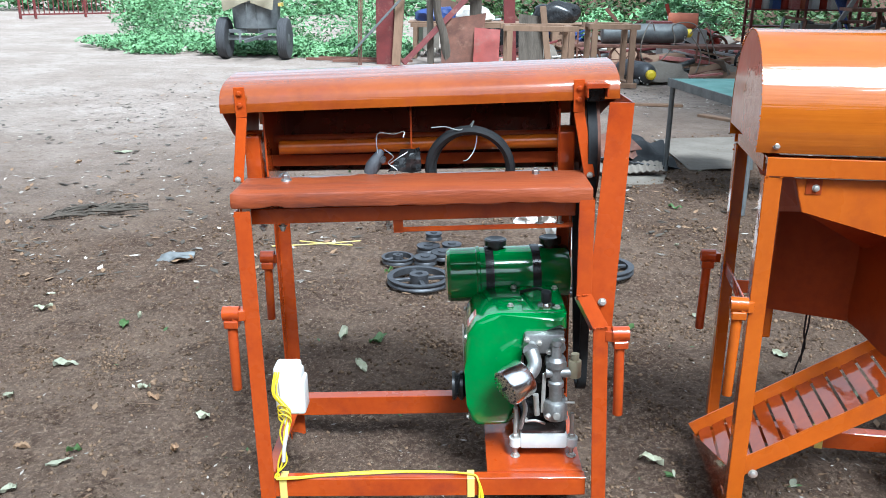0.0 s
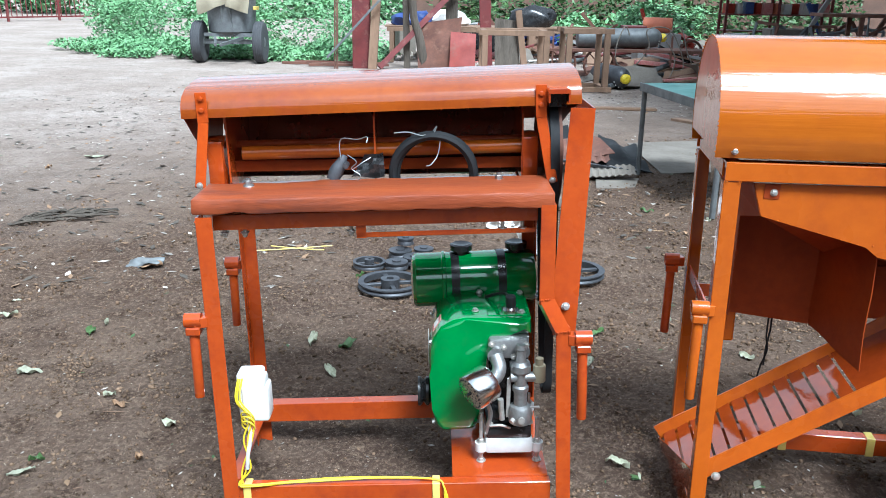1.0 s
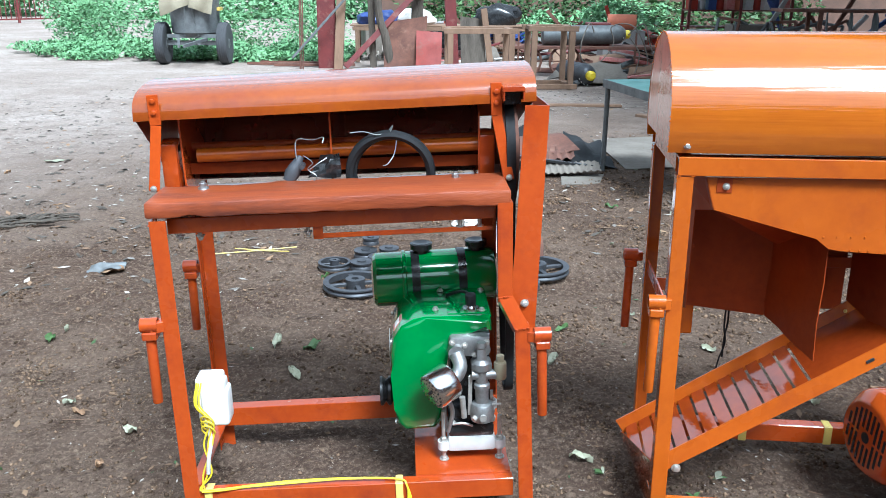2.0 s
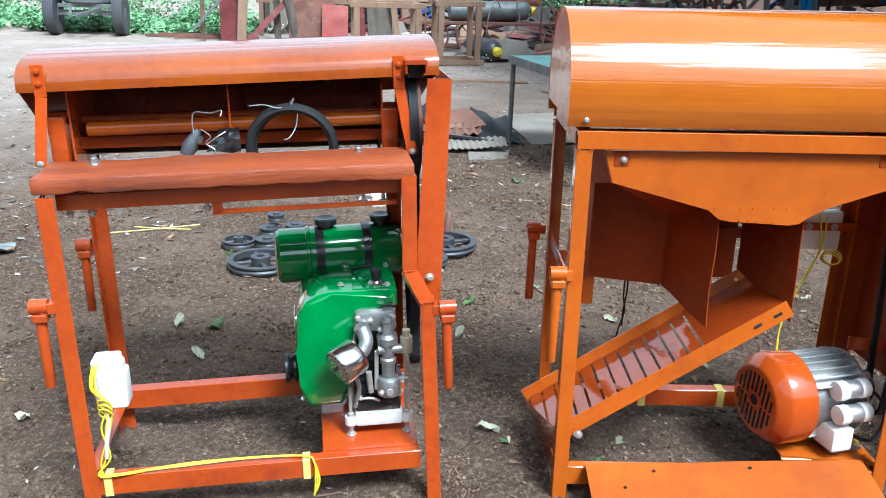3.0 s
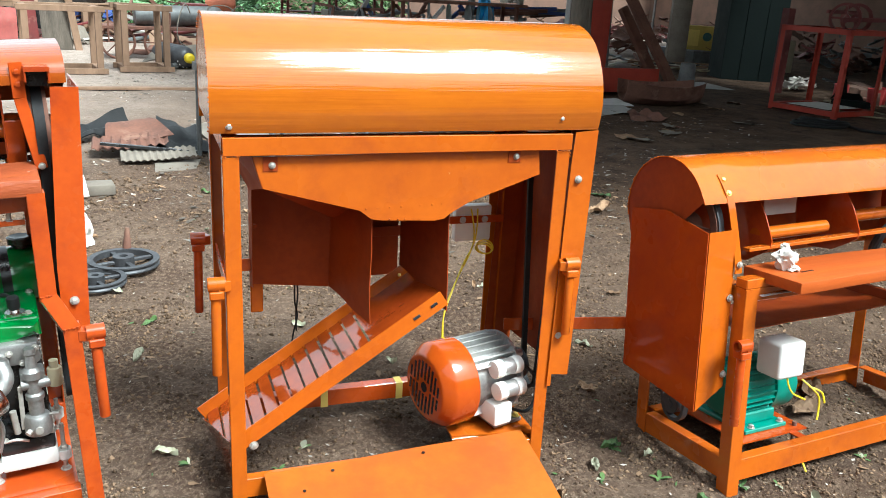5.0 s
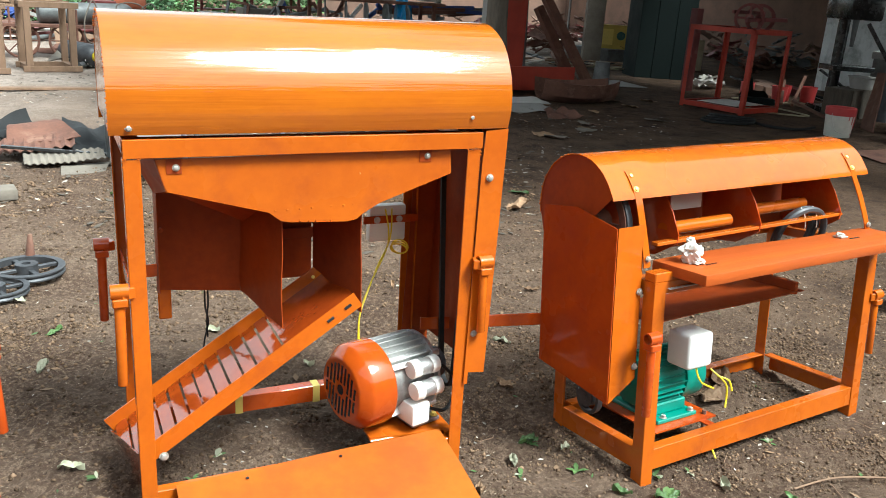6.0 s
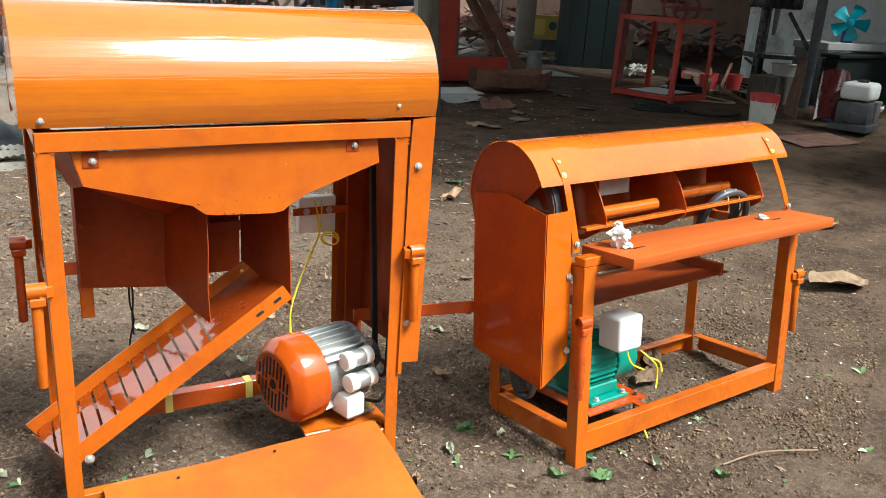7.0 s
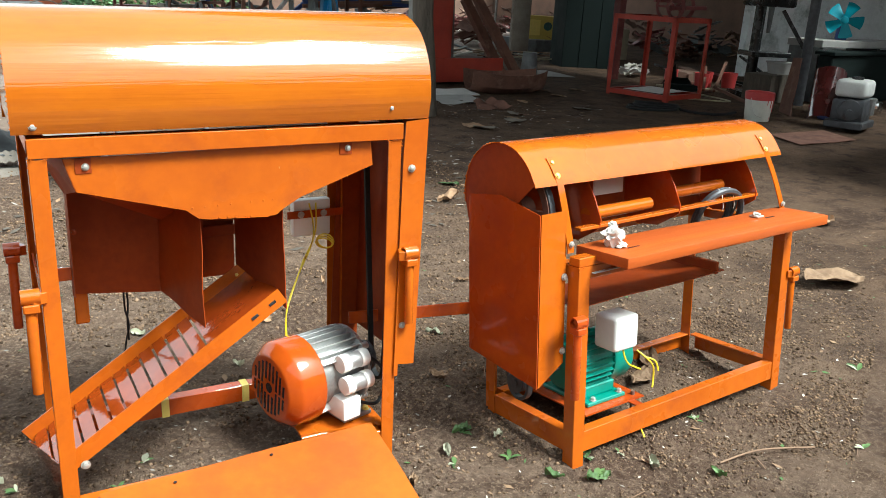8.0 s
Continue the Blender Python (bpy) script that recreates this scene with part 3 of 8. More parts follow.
bm = N(); angle_iron(bm, (0.034, 0.05, 0.958), (0.925, 0.05, 0.972), -Z, Y, 0.043); part("top_rail", bm, OXIDE, m1)
bm = N(); angle_iron(bm, (0.0, 0.49, 0.95), (0.97, 0.49, 0.965), -Z, -Y, 0.043); part("top_rail", bm, OXIDE, m1)
for x in (0.006, 0.964):
    bm = N(); angle_iron(bm, (x, 0.045, 0.972), (x, 0.455, 0.972), -Z, X if x < 0.5 else -X, 0.04); part("top_rail", bm, OXIDE, m1)
bm = N()
angle_iron(bm, (0.425, 0.06, 0.885), (0.92, 0.06, 0.892), Y, Z * 0.4, 0.035)
prism(bm, [(0.425, 0.06, 0.884), (0.452, 0.06, 0.884), (0.452, 0.06, 0.93), (0.425, 0.06, 0.93)], (0, 0.005, 0))
part("belt_tensioner_rail", bm, OXIDE, m1)
bm = N()
g = box(bm, -0.008, 0.965, 0.0, 0.215, 0.975, 1.018, 0.006, seg=2)
bmesh.ops.subdivide_edges(bm, edges=[e for e in bm.edges if abs((e.verts[0].co - e.verts[1].co).x) > 0.5], cuts=44)
for v in bm.verts:
    if v.co.y < 0.02 and v.co.z < 1.0:
        v.co.z += 0.009 * max(0.0, noise.noise((v.co.x * 14, 4, 1)))
    v.co.y += 0.005 * noise.noise((v.co.x * 7, v.co.z * 20, 3)) + 0.003 * noise.noise((v.co.x * 31, v.co.z * 40, 5)) - (0.02 if v.co.y > 0.1 and v.co.x < 0.3 else 0)
    v.co.z += 0.0035 * noise.noise((v.co.x * 9, v.co.y * 9, 8)) + 0.0015 * noise.noise((v.co.x * 28, v.co.y * 9, 2)) + 0.006 * (v.co.x - 0.5)
part("wooden_board", bm, WOODP, m1, "rough red-painted wooden feed board")
for x, y in ((0.118, 0.15), (0.826, 0.17)):
    bm = N(); cyl(bm, (x, y, 1.008), (x, y, 1.019), 0.019, 18, 0.015); hexbolt(bm, (x, y, 1.019), Z, 0.012, 0.014); cyl(bm, (x, y, 0.99), (x, y, 1.038), 0.006, 8); part("bolt", bm, ALU, m1, "grey flange bolt")
for x in (0.06, 0.115, 0.41, 0.885, 0.83):
    bm = N(); cyl(bm, (x, 0.07, 0.975), (x, 0.07, 0.89), 0.0055, 8); hexbolt(bm, (x, 0.07, 0.905), -Z, 0.01, 0.01); part("bolt", bm, STEEL, m1)
# raised hood
prof = [(p.y, p.z) for p in spline([(0, 0.194, 1.214), (0, 0.196, 1.238), (0, 0.204, 1.260), (0, 0.224, 1.277), (0, 0.258, 1.289), (0, 0.305, 1.298), (0, 0.360, 1.304), (0, 0.415, 1.307)], 5)] + arc(0.43, 1.062, 0.245, 94, 150, 30) + [(0.66, 1.11)]
bm = N(); strip(bm, prof, -0.066, 1.06, 0.003, 16, 0.0018)
for v in bm.verts:
    v.co.z += 0.022 * (v.co.x - 0.5)
hood = part("hood", bm, REDHOOD, m1, "curved sheet-metal hood, raised on flat straps")
# end plates use the shade-darkened oxide for the black hollow of the hood
bm = N()
prism(bm, [(-0.062, y, z) for y, z in [(0.2, 1.203), (0.21, 1.245), (0.25, 1.272)] + arc(0.43, 1.050, 0.242, 84, 150, 10) + [(0.6, 1.06), (0.40, 1.075), (0.30, 1.125)]], (0.003, 0, 0))
part("end_plate", bm, SHADEOX, hood)
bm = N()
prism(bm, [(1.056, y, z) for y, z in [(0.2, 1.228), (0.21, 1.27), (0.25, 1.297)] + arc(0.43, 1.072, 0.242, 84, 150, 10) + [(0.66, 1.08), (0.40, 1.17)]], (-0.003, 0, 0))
part("end_plate", bm, SHADEOX, hood)
for x0, x1, zt in ((-0.006, -0.022, 1.275), (0.945, 0.978, 1.282)):
    bm = N()
    bar(bm, (x0, 0.192, zt), (x0 + 0.002, 0.190, 1.19), 0.004, 0.032, X)
    bar(bm, (x0 + 0.002, 0.190, 1.19), (x1, 0.16, 1.01), 0.004, 0.030, X)
    st = part("strap", bm, OXIDE, m1, "flat steel strap that holds the hood")
    for z in (1.258, 1.226):
        bolt_part(st, (x0 + 0.001, 0.189, z), -Y, 0.0085, 0.006, OXIDE)
    bolt_part(st, (x1, 0.157, 1.018), -Y, 0.0075, 0.006)
bm = N()
box(bm, 0.960, 1.020, 0.140, 0.21, 1.262, 1.274, 0.003); box(bm, 0.960, 0.965, 0.140, 0.21, 1.236, 1.262, 0.001); box(bm, 1.015, 1.020, 0.140, 0.21, 1.236, 1.262, 0.001); prism(bm, [(0.960, 0.138, 1.274), (1.020, 0.138, 1.274), (1.020, 0.138, 1.262), (0.960, 0.138, 1.262)], (0, 0.003, 0))
part("belt_cover_bracket", bm, OXIDE, m1)
# black plate put in for the dark hollow below the cover
bm = N(); box(bm, 0.966, 1.014, 0.172, 0.178, 1.222, 1.262, 0.001); part("belt_cover_inside", bm, BLACKP, m1)
# drum inside
for x in (0.036, 0.467, 0.900):
    bm = N()
    prism(bm, [(x, 0.27, 1.0), (x, 0.265, 1.19), (x, 0.40, 1.27), (x, 0.56, 1.2), (x, 0.58, 0.98), (x, 0.42, 0.93)], (0.005, 0, 0))
    part("drum_plate", bm, OXIDE, m1)
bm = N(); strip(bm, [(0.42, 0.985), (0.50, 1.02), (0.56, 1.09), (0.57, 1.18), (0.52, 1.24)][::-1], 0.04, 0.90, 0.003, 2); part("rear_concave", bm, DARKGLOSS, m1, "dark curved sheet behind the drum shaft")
# bar in the darkened oxide, shade under the hood is in the colour
bm = N(); strip(bm, [(0.34, 1.018), (0.335, 1.052)], 0.04, 0.90, 0.004, 2); part("lower_bar", bm, SHADEOX, m1)
bm = N(); cyl(bm, (0.07, 0.32, 1.078), (0.90, 0.32, 1.088), 0.021, 20); part("drum_pipe", bm, ORANGE, m1, "orange tube of the threshing drum")
bm = N(); cyl(bm, (0.0, 0.38, 1.095), (1.03, 0.38, 1.10), 0.012, 14); part("shaft", bm, SHADEOX, m1)
for x in (0.0, 0.925):
    bm = N()
    lathe(bm, [(0.018, -0.025), (0.05, -0.025), (0.052, 0.0), (0.05, 0.025), (0.018, 0.025)], toward((x, 0.32, 1.082), X), 24)
    box(bm, x - 0.024, x + 0.024, 0.262, 0.38, 0.985, 1.125, 0.008, seg=2)
    box(bm, x - 0.03, x + 0.03, 0.27, 0.45, 0.972, 0.99, 0.003)
    part("bearing_block", bm, OXIDE, m1)
bm = N(); pulley(bm, (0.986, 0.345, 1.07), X, 0.172, 0.046, 4); part("drum_pulley", bm, RUST, m1, "worn drum pulley with copper-coloured rim")
bm = N()
def belt_loop(bm, x, c0, r0, c1, r1, w=0.018, t=0.012):
    """A flat loop round two wheels in the plane x."""
    (y0, z0), (y1, z1) = c0, c1
    d = V(0, y1 - y0, z1 - z0); n = d.length; d.normalize()
    q = V(0, -d.z, d.y)
    s = (r0 - r1) / n
    pts = []
    for (cy, cz, r, a0, a1) in ((y0, z0, r0, 90 - math.degrees(math.asin(s)), 270 + math.degrees(math.asin(s))), (y1, z1, r1, -90 + math.degrees(math.asin(s)), 90 - math.degrees(math.asin(s)))):
        for i in range(17):
            a = radians(a0 + (a1 - a0) * i / 16)
            pts.append((V(x, cy, cz) + d * (r * math.cos(a)) + q * (r * math.sin(a)), d * math.cos(a) + q * math.sin(a)))
    k = len(pts)
    rows = []
    for p, o in pts:
        rows.append([bm.verts.new(p + V(sx * w / 2, 0, 0) + o * so) for sx, so in ((-1, 0), (1, 0), (1, t), (-1, t))])
    for i in range(k):
        a, b = rows[i], rows[(i + 1) % k]
        for j in range(4):
            bm.faces.new((a[j], a[(j + 1) % 4], b[(j + 1) % 4], b[j]))
belt_loop(bm, 0.986, (0.345, 1.07), 0.166, (0.28, 0.36), 0.05, 0.026, 0.016)
part("drive_belt", bm, BLACK, m1, "black rubber drive belt")
bm = N()
prism(bm, [(1.013, 0.085, 1.231), (1.076, 0.085, 1.229), (1.042, 0.085, 0.575), (0.980, 0.085, 0.575), (0.981, 0.085, 0.76)], (0, 0.003, 0))
prism(bm, [(1.076, 0.085, 1.229), (1.076, 0.38, 1.228), (1.040, 0.38, 0.40), (1.042, 0.085, 0.575)], (0.003, 0, 0))
gd = part("belt_guard", bm, OXIDE, m1, "tall tapered orange sheet-metal belt guard")
bolt_part(gd, (1.014, 0.083, 0.662), -Y, 0.010, 0.01)
lug(m1, (-0.034, 0.0, 0.672), -1, 0.235, OXIDE); lug(m1, (-0.04, 0.5, 0.675), -1, 0.225, OXIDE); lug(m1, (1.048, -0.025, 0.610), 1, 0.25, OXIDE)
bm = N(); sheet(bm, [(0.682, 0.035, 0.139), (0.968, 0.035, 0.139), (0.968, 0.46, 0.139), (0.682, 0.46, 0.139)], 0.006, 2, 2, 0.0); part("engine_plate", bm, OXIDE, m1)
bm = N()
box(bm, 0.060, 0.134, 0.03, 0.10, 0.352, 0.488, 0.010, seg=3); box(bm, 0.074, 0.150, 0.020, 0.095, 0.340, 0.448, 0.010, seg=3); box(bm, 0.098, 0.142, 0.024, 0.09, 0.43, 0.474, 0.008, seg=2)
part("switch_box", bm, WHITE, m1, "white plastic switch box")
bm = N()
for k, (dx, dy) in enumerate(((0, 0), (0.006, 0.004), (-0.006, 0.003))):
    tube(bm, [(0.075 + dx, 0.02 + dy, 0.48), (0.068 + dx, 0.0 + dy, 0.42), (0.10 + dx, 0.005 + dy, 0.36), (0.085 + dx * 2, 0.005, 0.29), (0.075 - dx * 2, 0.0 + dy, 0.20), (0.055 + dx, -0.004 + dy, 0.15), (0.085, -0.006 + dy, 0.142 + 0.002 * k), (0.3, 0.02 + dx, 0.145), (0.5, 0.02 + dy, 0.147), (0.63, 0.01, 0.146), (0.655, -0.006 + dy, 0.13), (0.662 + dx, -0.01, 0.07), (0.650, -0.01 + dy, 0.02)], 0.0026, 6, 6)
for z in (0.365, 0.335, 0.35):
    ring(bm, (0.09, 0.008, z), (0.3, 1, 0.4), 0.02, 0.0026, 16, 6)
part("wire", bm, YELLOW, m1, "yellow twin wire tied along the rail")
bm = N(); tube(bm, [(0.088, 0.018, 0.35), (0.094, 0.008, 0.30), (0.084, 0.0, 0.25), (0.078, -0.002, 0.20)], 0.006, 8); part("cable_sheath", bm, CLOTHW, m1, "pale plastic cable sheath")
for x in (0.07, 0.632):
    bm = N(); box(bm, x - 0.011, x + 0.011, -0.002, 0.045, 0.073, 0.1385, 0.0015); part("tape", bm, TAPE, m1, "yellow adhesive tape")

# loose things on that machine
bm = N()
ring(bm, (0.64, 0.24, 1.022), (0.05, 1, 0.12), 0.118, 0.014, 40, 8, 1.3); ring(bm, (0.645, 0.262, 1.020), (-0.05, 1, 0.1), 0.115, 0.012, 40, 8, 1.3)
vb = solid("coiled_v_belt", bm, BLACK, "black rubber v-belts coiled and tied with wire behind the feed board", "belt", M1)
bm = N()
tube(bm, [(0.53, 0.21, 1.150), (0.57, 0.21, 1.152), (0.61, 0.21, 1.142), (0.64, 0.225, 1.15), (0.66, 0.22, 1.138), (0.655, 0.21, 1.09), (0.635, 0.2, 1.06), (0.62, 0.2, 1.055)], 0.0016, 5, 6)
tube(bm, [(0.64, 0.225, 1.15), (0.652, 0.225, 1.165), (0.645, 0.215, 1.15)], 0.0018, 5, 6)
part("tie_wire", bm, ALU, None, "twisted tie wire").parent = vb
bm = N()
lathe(bm, [(0.002, 0.0), (0.016, 0.0), (0.022, 0.025), (0.019, 0.045), (0.012, 0.07), (0.009, 0.08), (0.002, 0.082)], pose(0.345, 0.215, 1.015, -12, 30, 0) @ Matrix.Diagonal((1.0, 0.55, 1.0, 1)), 16)
cyl(bm, (0.39, 0.19, 1.06), (0.39, 0.225, 1.06), 0.008, 10)
sw = solid("tied_clamp", bm, IRON, "small grey metal clamp tied with wire to the drum", "clamp", M1)
bm = N()
tube(bm, [(0.375, 0.205, 1.08), (0.37, 0.235, 1.115), (0.38, 0.24, 1.132), (0.42, 0.24, 1.128), (0.45, 0.24, 1.135), (0.448, 0.23, 1.12)], 0.0015, 5, 6)
tube(bm, [(0.395, 0.205, 1.09), (0.42, 0.20, 1.07), (0.405, 0.205, 1.05), (0.43, 0.2, 1.03), (0.415, 0.2, 1.01)], 0.0014, 5, 6)
tube(bm, [(0.41, 0.20, 1.05), (0.44, 0.20, 1.07), (0.46, 0.21, 1.08)], 0.0015, 5, 6)
part("tie_wire", bm, ALU, sw)
bm = N(); sheet(bm, [(0.40, 0.23, 1.02), (0.50, 0.22, 1.02), (0.495, 0.25, 1.085), (0.44, 0.25, 1.08)], 0.002, 6, 6, 0.02, 3); part("polythene_scrap", bm, BLACKP, sw, "crumpled dark plastic scrap")

# petrol engine, bolted on the plate
eng = thing("petrol_engine", M1, "green single-cylinder petrol engine with round fuel tank", "engine")
bm = N(); box(bm, 0.785, 0.930, 0.105, 0.40, 0.171, 0.222, 0.008, seg=2)
for x in (0.772, 0.944):
    for y in (0.12, 0.37):
        cyl(bm, (x, y, 0.178), (x, y, 0.205), 0.019, 16)
part("base_casting", bm, GREYP, eng, "pale grey engine base")
bm = N(); box(bm, 0.788, 0.926, 0.108, 0.38, 0.220, 0.262, 0.008, seg=2); box(bm, 0.80, 0.92, 0.125, 0.38, 0.26, 0.31, 0.01, seg=2); box(bm, 0.80, 0.92, 0.16, 0.38, 0.295, 0.48, 0.012, seg=2); part("crankcase", bm, BLACKP, eng, "black crankcase")
for k in range(5):
    bm = N(); box(bm, 0.796, 0.920, 0.165, 0.385, 0.485 + k * 0.011, 0.491 + k * 0.011, 0.001); part("cooling_fin", bm, ALU, eng)
prof = [(0.650, 0.224), (0.630, 0.246), (0.623, 0.30), (0.617, 0.416), (0.617, 0.485), (0.629, 0.535), (0.654, 0.572), (0.690, 0.592), (0.73, 0.598), (0.925, 0.596), (0.927, 0.546), (0.790, 0.540), (0.777, 0.522), (0.771, 0.30), (0.764, 0.245), (0.748, 0.227), (0.66, 0.222)]
bm = N(); g = prism(bm, [(x, 0.15, z) for x, z in prof], (0, 0.27, 0))
bmesh.ops.bevel(bm, geom=[e for e in bm.edges if abs(e.verts[0].co.y - e.verts[1].co.y) < 1e-5], offset=0.02, segments=4, affect="EDGES", profile=0.5)
shroud = part("fan_shroud", bm, GREEN, eng, "glossy green fan shroud")
bm = N(); box(bm, 0.795, 0.915, 0.18, 0.40, 0.5955, 0.6000, 0.001); part("top_cover_plate", bm, GREEN, shroud)
for x, y in ((0.76, 0.22), (0.78, 0.38), (0.90, 0.20), (0.91, 0.37)):
    bolt_part(shroud, (x, y, 0.599), Z, 0.009, 0.008)
for y, z in ((0.17, 0.25), (0.40, 0.25), (0.17, 0.52), (0.40, 0.52)):
    bolt_part(shroud, (0.629 if z < 0.5 else 0.625, y, z), -X, 0.007, 0.006)
bm = N(); box(bm, 0, 0.003, 0, 0.05, 0, 0.045, 0.0008, pose(0.628, 0.21, 0.537, 0, 34, 0)); st = part("sticker", bm, PINKT, shroud, "small red and white sticker, print not readable")
bm = N()
for k in range(3):
    box(bm, -0.001, 0.0, 0.006 + k * 0.014, 0.016 + k * 0.014, 0.01, 0.034, 0.0, pose(0.628, 0.21, 0.537, 0, 34, 0))
part("print_bar", bm, BARW, st)
bm = N(); box(bm, 0, 0.002, 0, 0.07, 0, 0.10, 0.0008, pose(0.6135, 0.24, 0.405, 0, 0, 0)); part("name_plate", bm, GREYP, shroud, "pale maker's plate, print not readable")
# fuel tank lying across the top
tm = toward((0.570, 0.47, 0.614), (1, 0.04, 0.015)) @ Matrix.Diagonal((1.045, 1.045, 1.035, 1))
bm = N(); lathe(bm, [(0.05, -0.012), (0.078, -0.006), (0.086, 0.004), (0.086, 0.085), (0.090, 0.088), (0.090, 0.096), (0.086, 0.099), (0.086, 0.368), (0.082, 0.380), (0.06, 0.388)], tm, 40)
tank = part("fuel_tank", bm, GREEN, eng, "round glossy green fuel tank")
for h in (0.115, 0.262):
    bm = N(); lathe(bm, [(0.0875, h), (0.0885, h), (0.0885, h + 0.026), (0.0875, h + 0.026)], tm, 40, close=True); s = part("tank_strap", bm, BLACKP, tank)
    c = tm @ V(0, 0, h + 0.013)
    bm = N(); bar(bm, (c.x, c.y - 0.088, c.z - 0.02), (c.x, c.y - 0.075, c.z - 0.10), 0.004, 0.024, X); hexbolt(bm, (c.x, c.y - 0.090, c.z - 0.045), -Y, 0.008, 0.012); part("strap_bracket", bm, BLACKP, tank)
for h in (0.150, 0.325):
    c = tm @ V(0, 0, h)
    bm = N(); lathe(bm, [(0.026, 0.078), (0.026, 0.098), (0.036, 0.100), (0.037, 0.118), (0.030, 0.121), (0.012, 0.116)], Matrix.Translation(c), 24); part("tank_cap", bm, BLACKP, tank)
bm = N(); box(bm, 0.70, 0.90, 0.38, 0.50, 0.515, 0.54, 0.003); cyl(bm, (0.70, 0.46, 0.53), (0.70, 0.46, 0.42), 0.01); cyl(bm, (0.88, 0.46, 0.53), (0.88, 0.44, 0.40), 0.01); part("tank_stand", bm, BLACKP, eng)
bm = N(); cyl(bm, (0.868, 0.21, 0.598), (0.868, 0.21, 0.606), 0.026, 18); cyl(bm, (0.868, 0.21, 0.60), (0.868, 0.206, 0.622), 0.013, 12); part("plug_body", bm, CHROME, eng)
bm = N(); cyl(bm, (0.868, 0.208, 0.615), (0.866, 0.203, 0.652), 0.016, 16, bev=0.004); tube(bm, [(0.866, 0.203, 0.645), (0.85, 0.23, 0.65), (0.83, 0.28, 0.63), (0.80, 0.33, 0.603)], 0.005, 8); part("plug_cap", bm, BLACK, eng, "black spark plug cap with lead")
# head, intake, filter, carburettor
bm = N(); box(bm, 0.795, 0.915, 0.125, 0.20, 0.478, 0.545, 0.012, seg=2); cyl(bm, (0.815, 0.14, 0.50), (0.815, 0.105, 0.50), 0.024, 16); cyl(bm, (0.895, 0.14, 0.51), (0.895, 0.105, 0.51), 0.022, 16)
head = part("cylinder_head", bm, ALU, eng)
for p in ((0.803, 0.11, 0.535), (0.84, 0.12, 0.52), (0.905, 0.105, 0.535), (0.87, 0.12, 0.49)):
    bolt_part(head, p, -Y, 0.008, 0.01)
bm = N(); tube(bm, [(0.815, 0.11, 0.50), (0.825, 0.09, 0.47), (0.815, 0.08, 0.445), (0.795, 0.075, 0.435)], 0.021, 14); part("intake_elbow", bm, ALU, eng)
fx = V(-0.78, -0.50, -0.30).normalized()
fc = V(0.795, 0.075, 0.435)
bm = N(); lathe(bm, [(0.02, -0.01), (0.043, 0.0), (0.046, 0.006), (0.046, 0.060), (0.043, 0.066), (0.03, 0.068)], toward(fc, fx) @ Matrix.Diagonal((1.25, 1.25, 1.12, 1)), 32); flt = part("air_filter", bm, CHROME, eng, "chromed round air filter with punched face")
bm = N()
for R_, k_ in ((0.046, 20), (0.031, 14), (0.016, 7)):
    for i in range(k_):
        a = 2 * math.pi * i / k_
        cyl(bm, toward(fc, fx) @ V(R_ * math.cos(a), R_ * math.sin(a), 0.072), toward(fc, fx) @ V(R_ * math.cos(a), R_ * math.sin(a), 0.0768), 0.0028, 6)
cyl(bm, toward(fc, fx) @ V(0, 0, 0.06), toward(fc, fx) @ V(0, 0, 0.085), 0.005, 8)
part("filter_holes", bm, BLACKP, flt)
bm = N(); lathe(bm, [(0.050, 0.0725), (0.050, 0.0742)], toward(fc, fx), 30); part("filter_face", bm, RUST, flt, "dull brownish punched filter face")
cb = V(0.889, 0.095, 0.020)
bm = N()
lathe(bm, [(0.026, 0.265), (0.034, 0.268), (0.036, 0.285), (0.034, 0.315), (0.030, 0.322), (0.020, 0.326), (0.020, 0.37), (0.024, 0.372), (0.024, 0.385), (0.018, 0.39), (0.018, 0.43), (0.026, 0.435), (0.026, 0.455), (0.016, 0.465), (0.012, 0.50), (0.016, 0.505), (0.014, 0.52)], Matrix.Translation(cb), 24)
cyl(bm, cb + V(-0.03, 0, 0.415), cb + V(0.055, 0, 0.415), 0.015, 14); box(bm, cb.x - 0.03, cb.x + 0.03, 0.085, 0.14, 0.445, 0.475, 0.006)
carb = part("carburettor", bm, ALU, eng, "cast aluminium carburettor with float bowl")
bm = N(); cyl(bm, cb + V(0.055, 0, 0.40), cb + V(0.055, 0, 0.455), 0.019, 16, bev=0.004); cyl(bm, cb + V(0.055, 0, 0.455), cb + V(0.055, 0, 0.475), 0.012, 12); part("fuel_tap", bm, BEIGE, carb)
for p, q, r in ((V(-0.022, -0.03, 0.29), V(-0.03, -0.038, 0.285), 0.008), (V(0, -0.036, 0.29), V(0, -0.042, 0.29), 0.011), (V(0.03, -0.01, 0.32), V(0.055, -0.02, 0.325), 0.004)):
    bm = N(); cyl(bm, cb + p, cb + q, r, 10); part("bowl_screw", bm, STEEL, carb)
bm = N(); bar(bm, (0.852, 0.10, 0.30), (0.855, 0.10, 0.43), 0.006, 0.012, X); tube(bm, [(0.855, 0.10, 0.43), (0.87, 0.09, 0.44), (0.885, 0.09, 0.43)], 0.003, 6); tube(bm, [(0.80, 0.10, 0.27), (0.83, 0.095, 0.275), (0.86, 0.10, 0.262)], 0.004, 6); cyl(bm, (0.835, 0.105, 0.29), (0.83, 0.10, 0.36), 0.009, 12); part("throttle_linkage", bm, STEEL, eng)
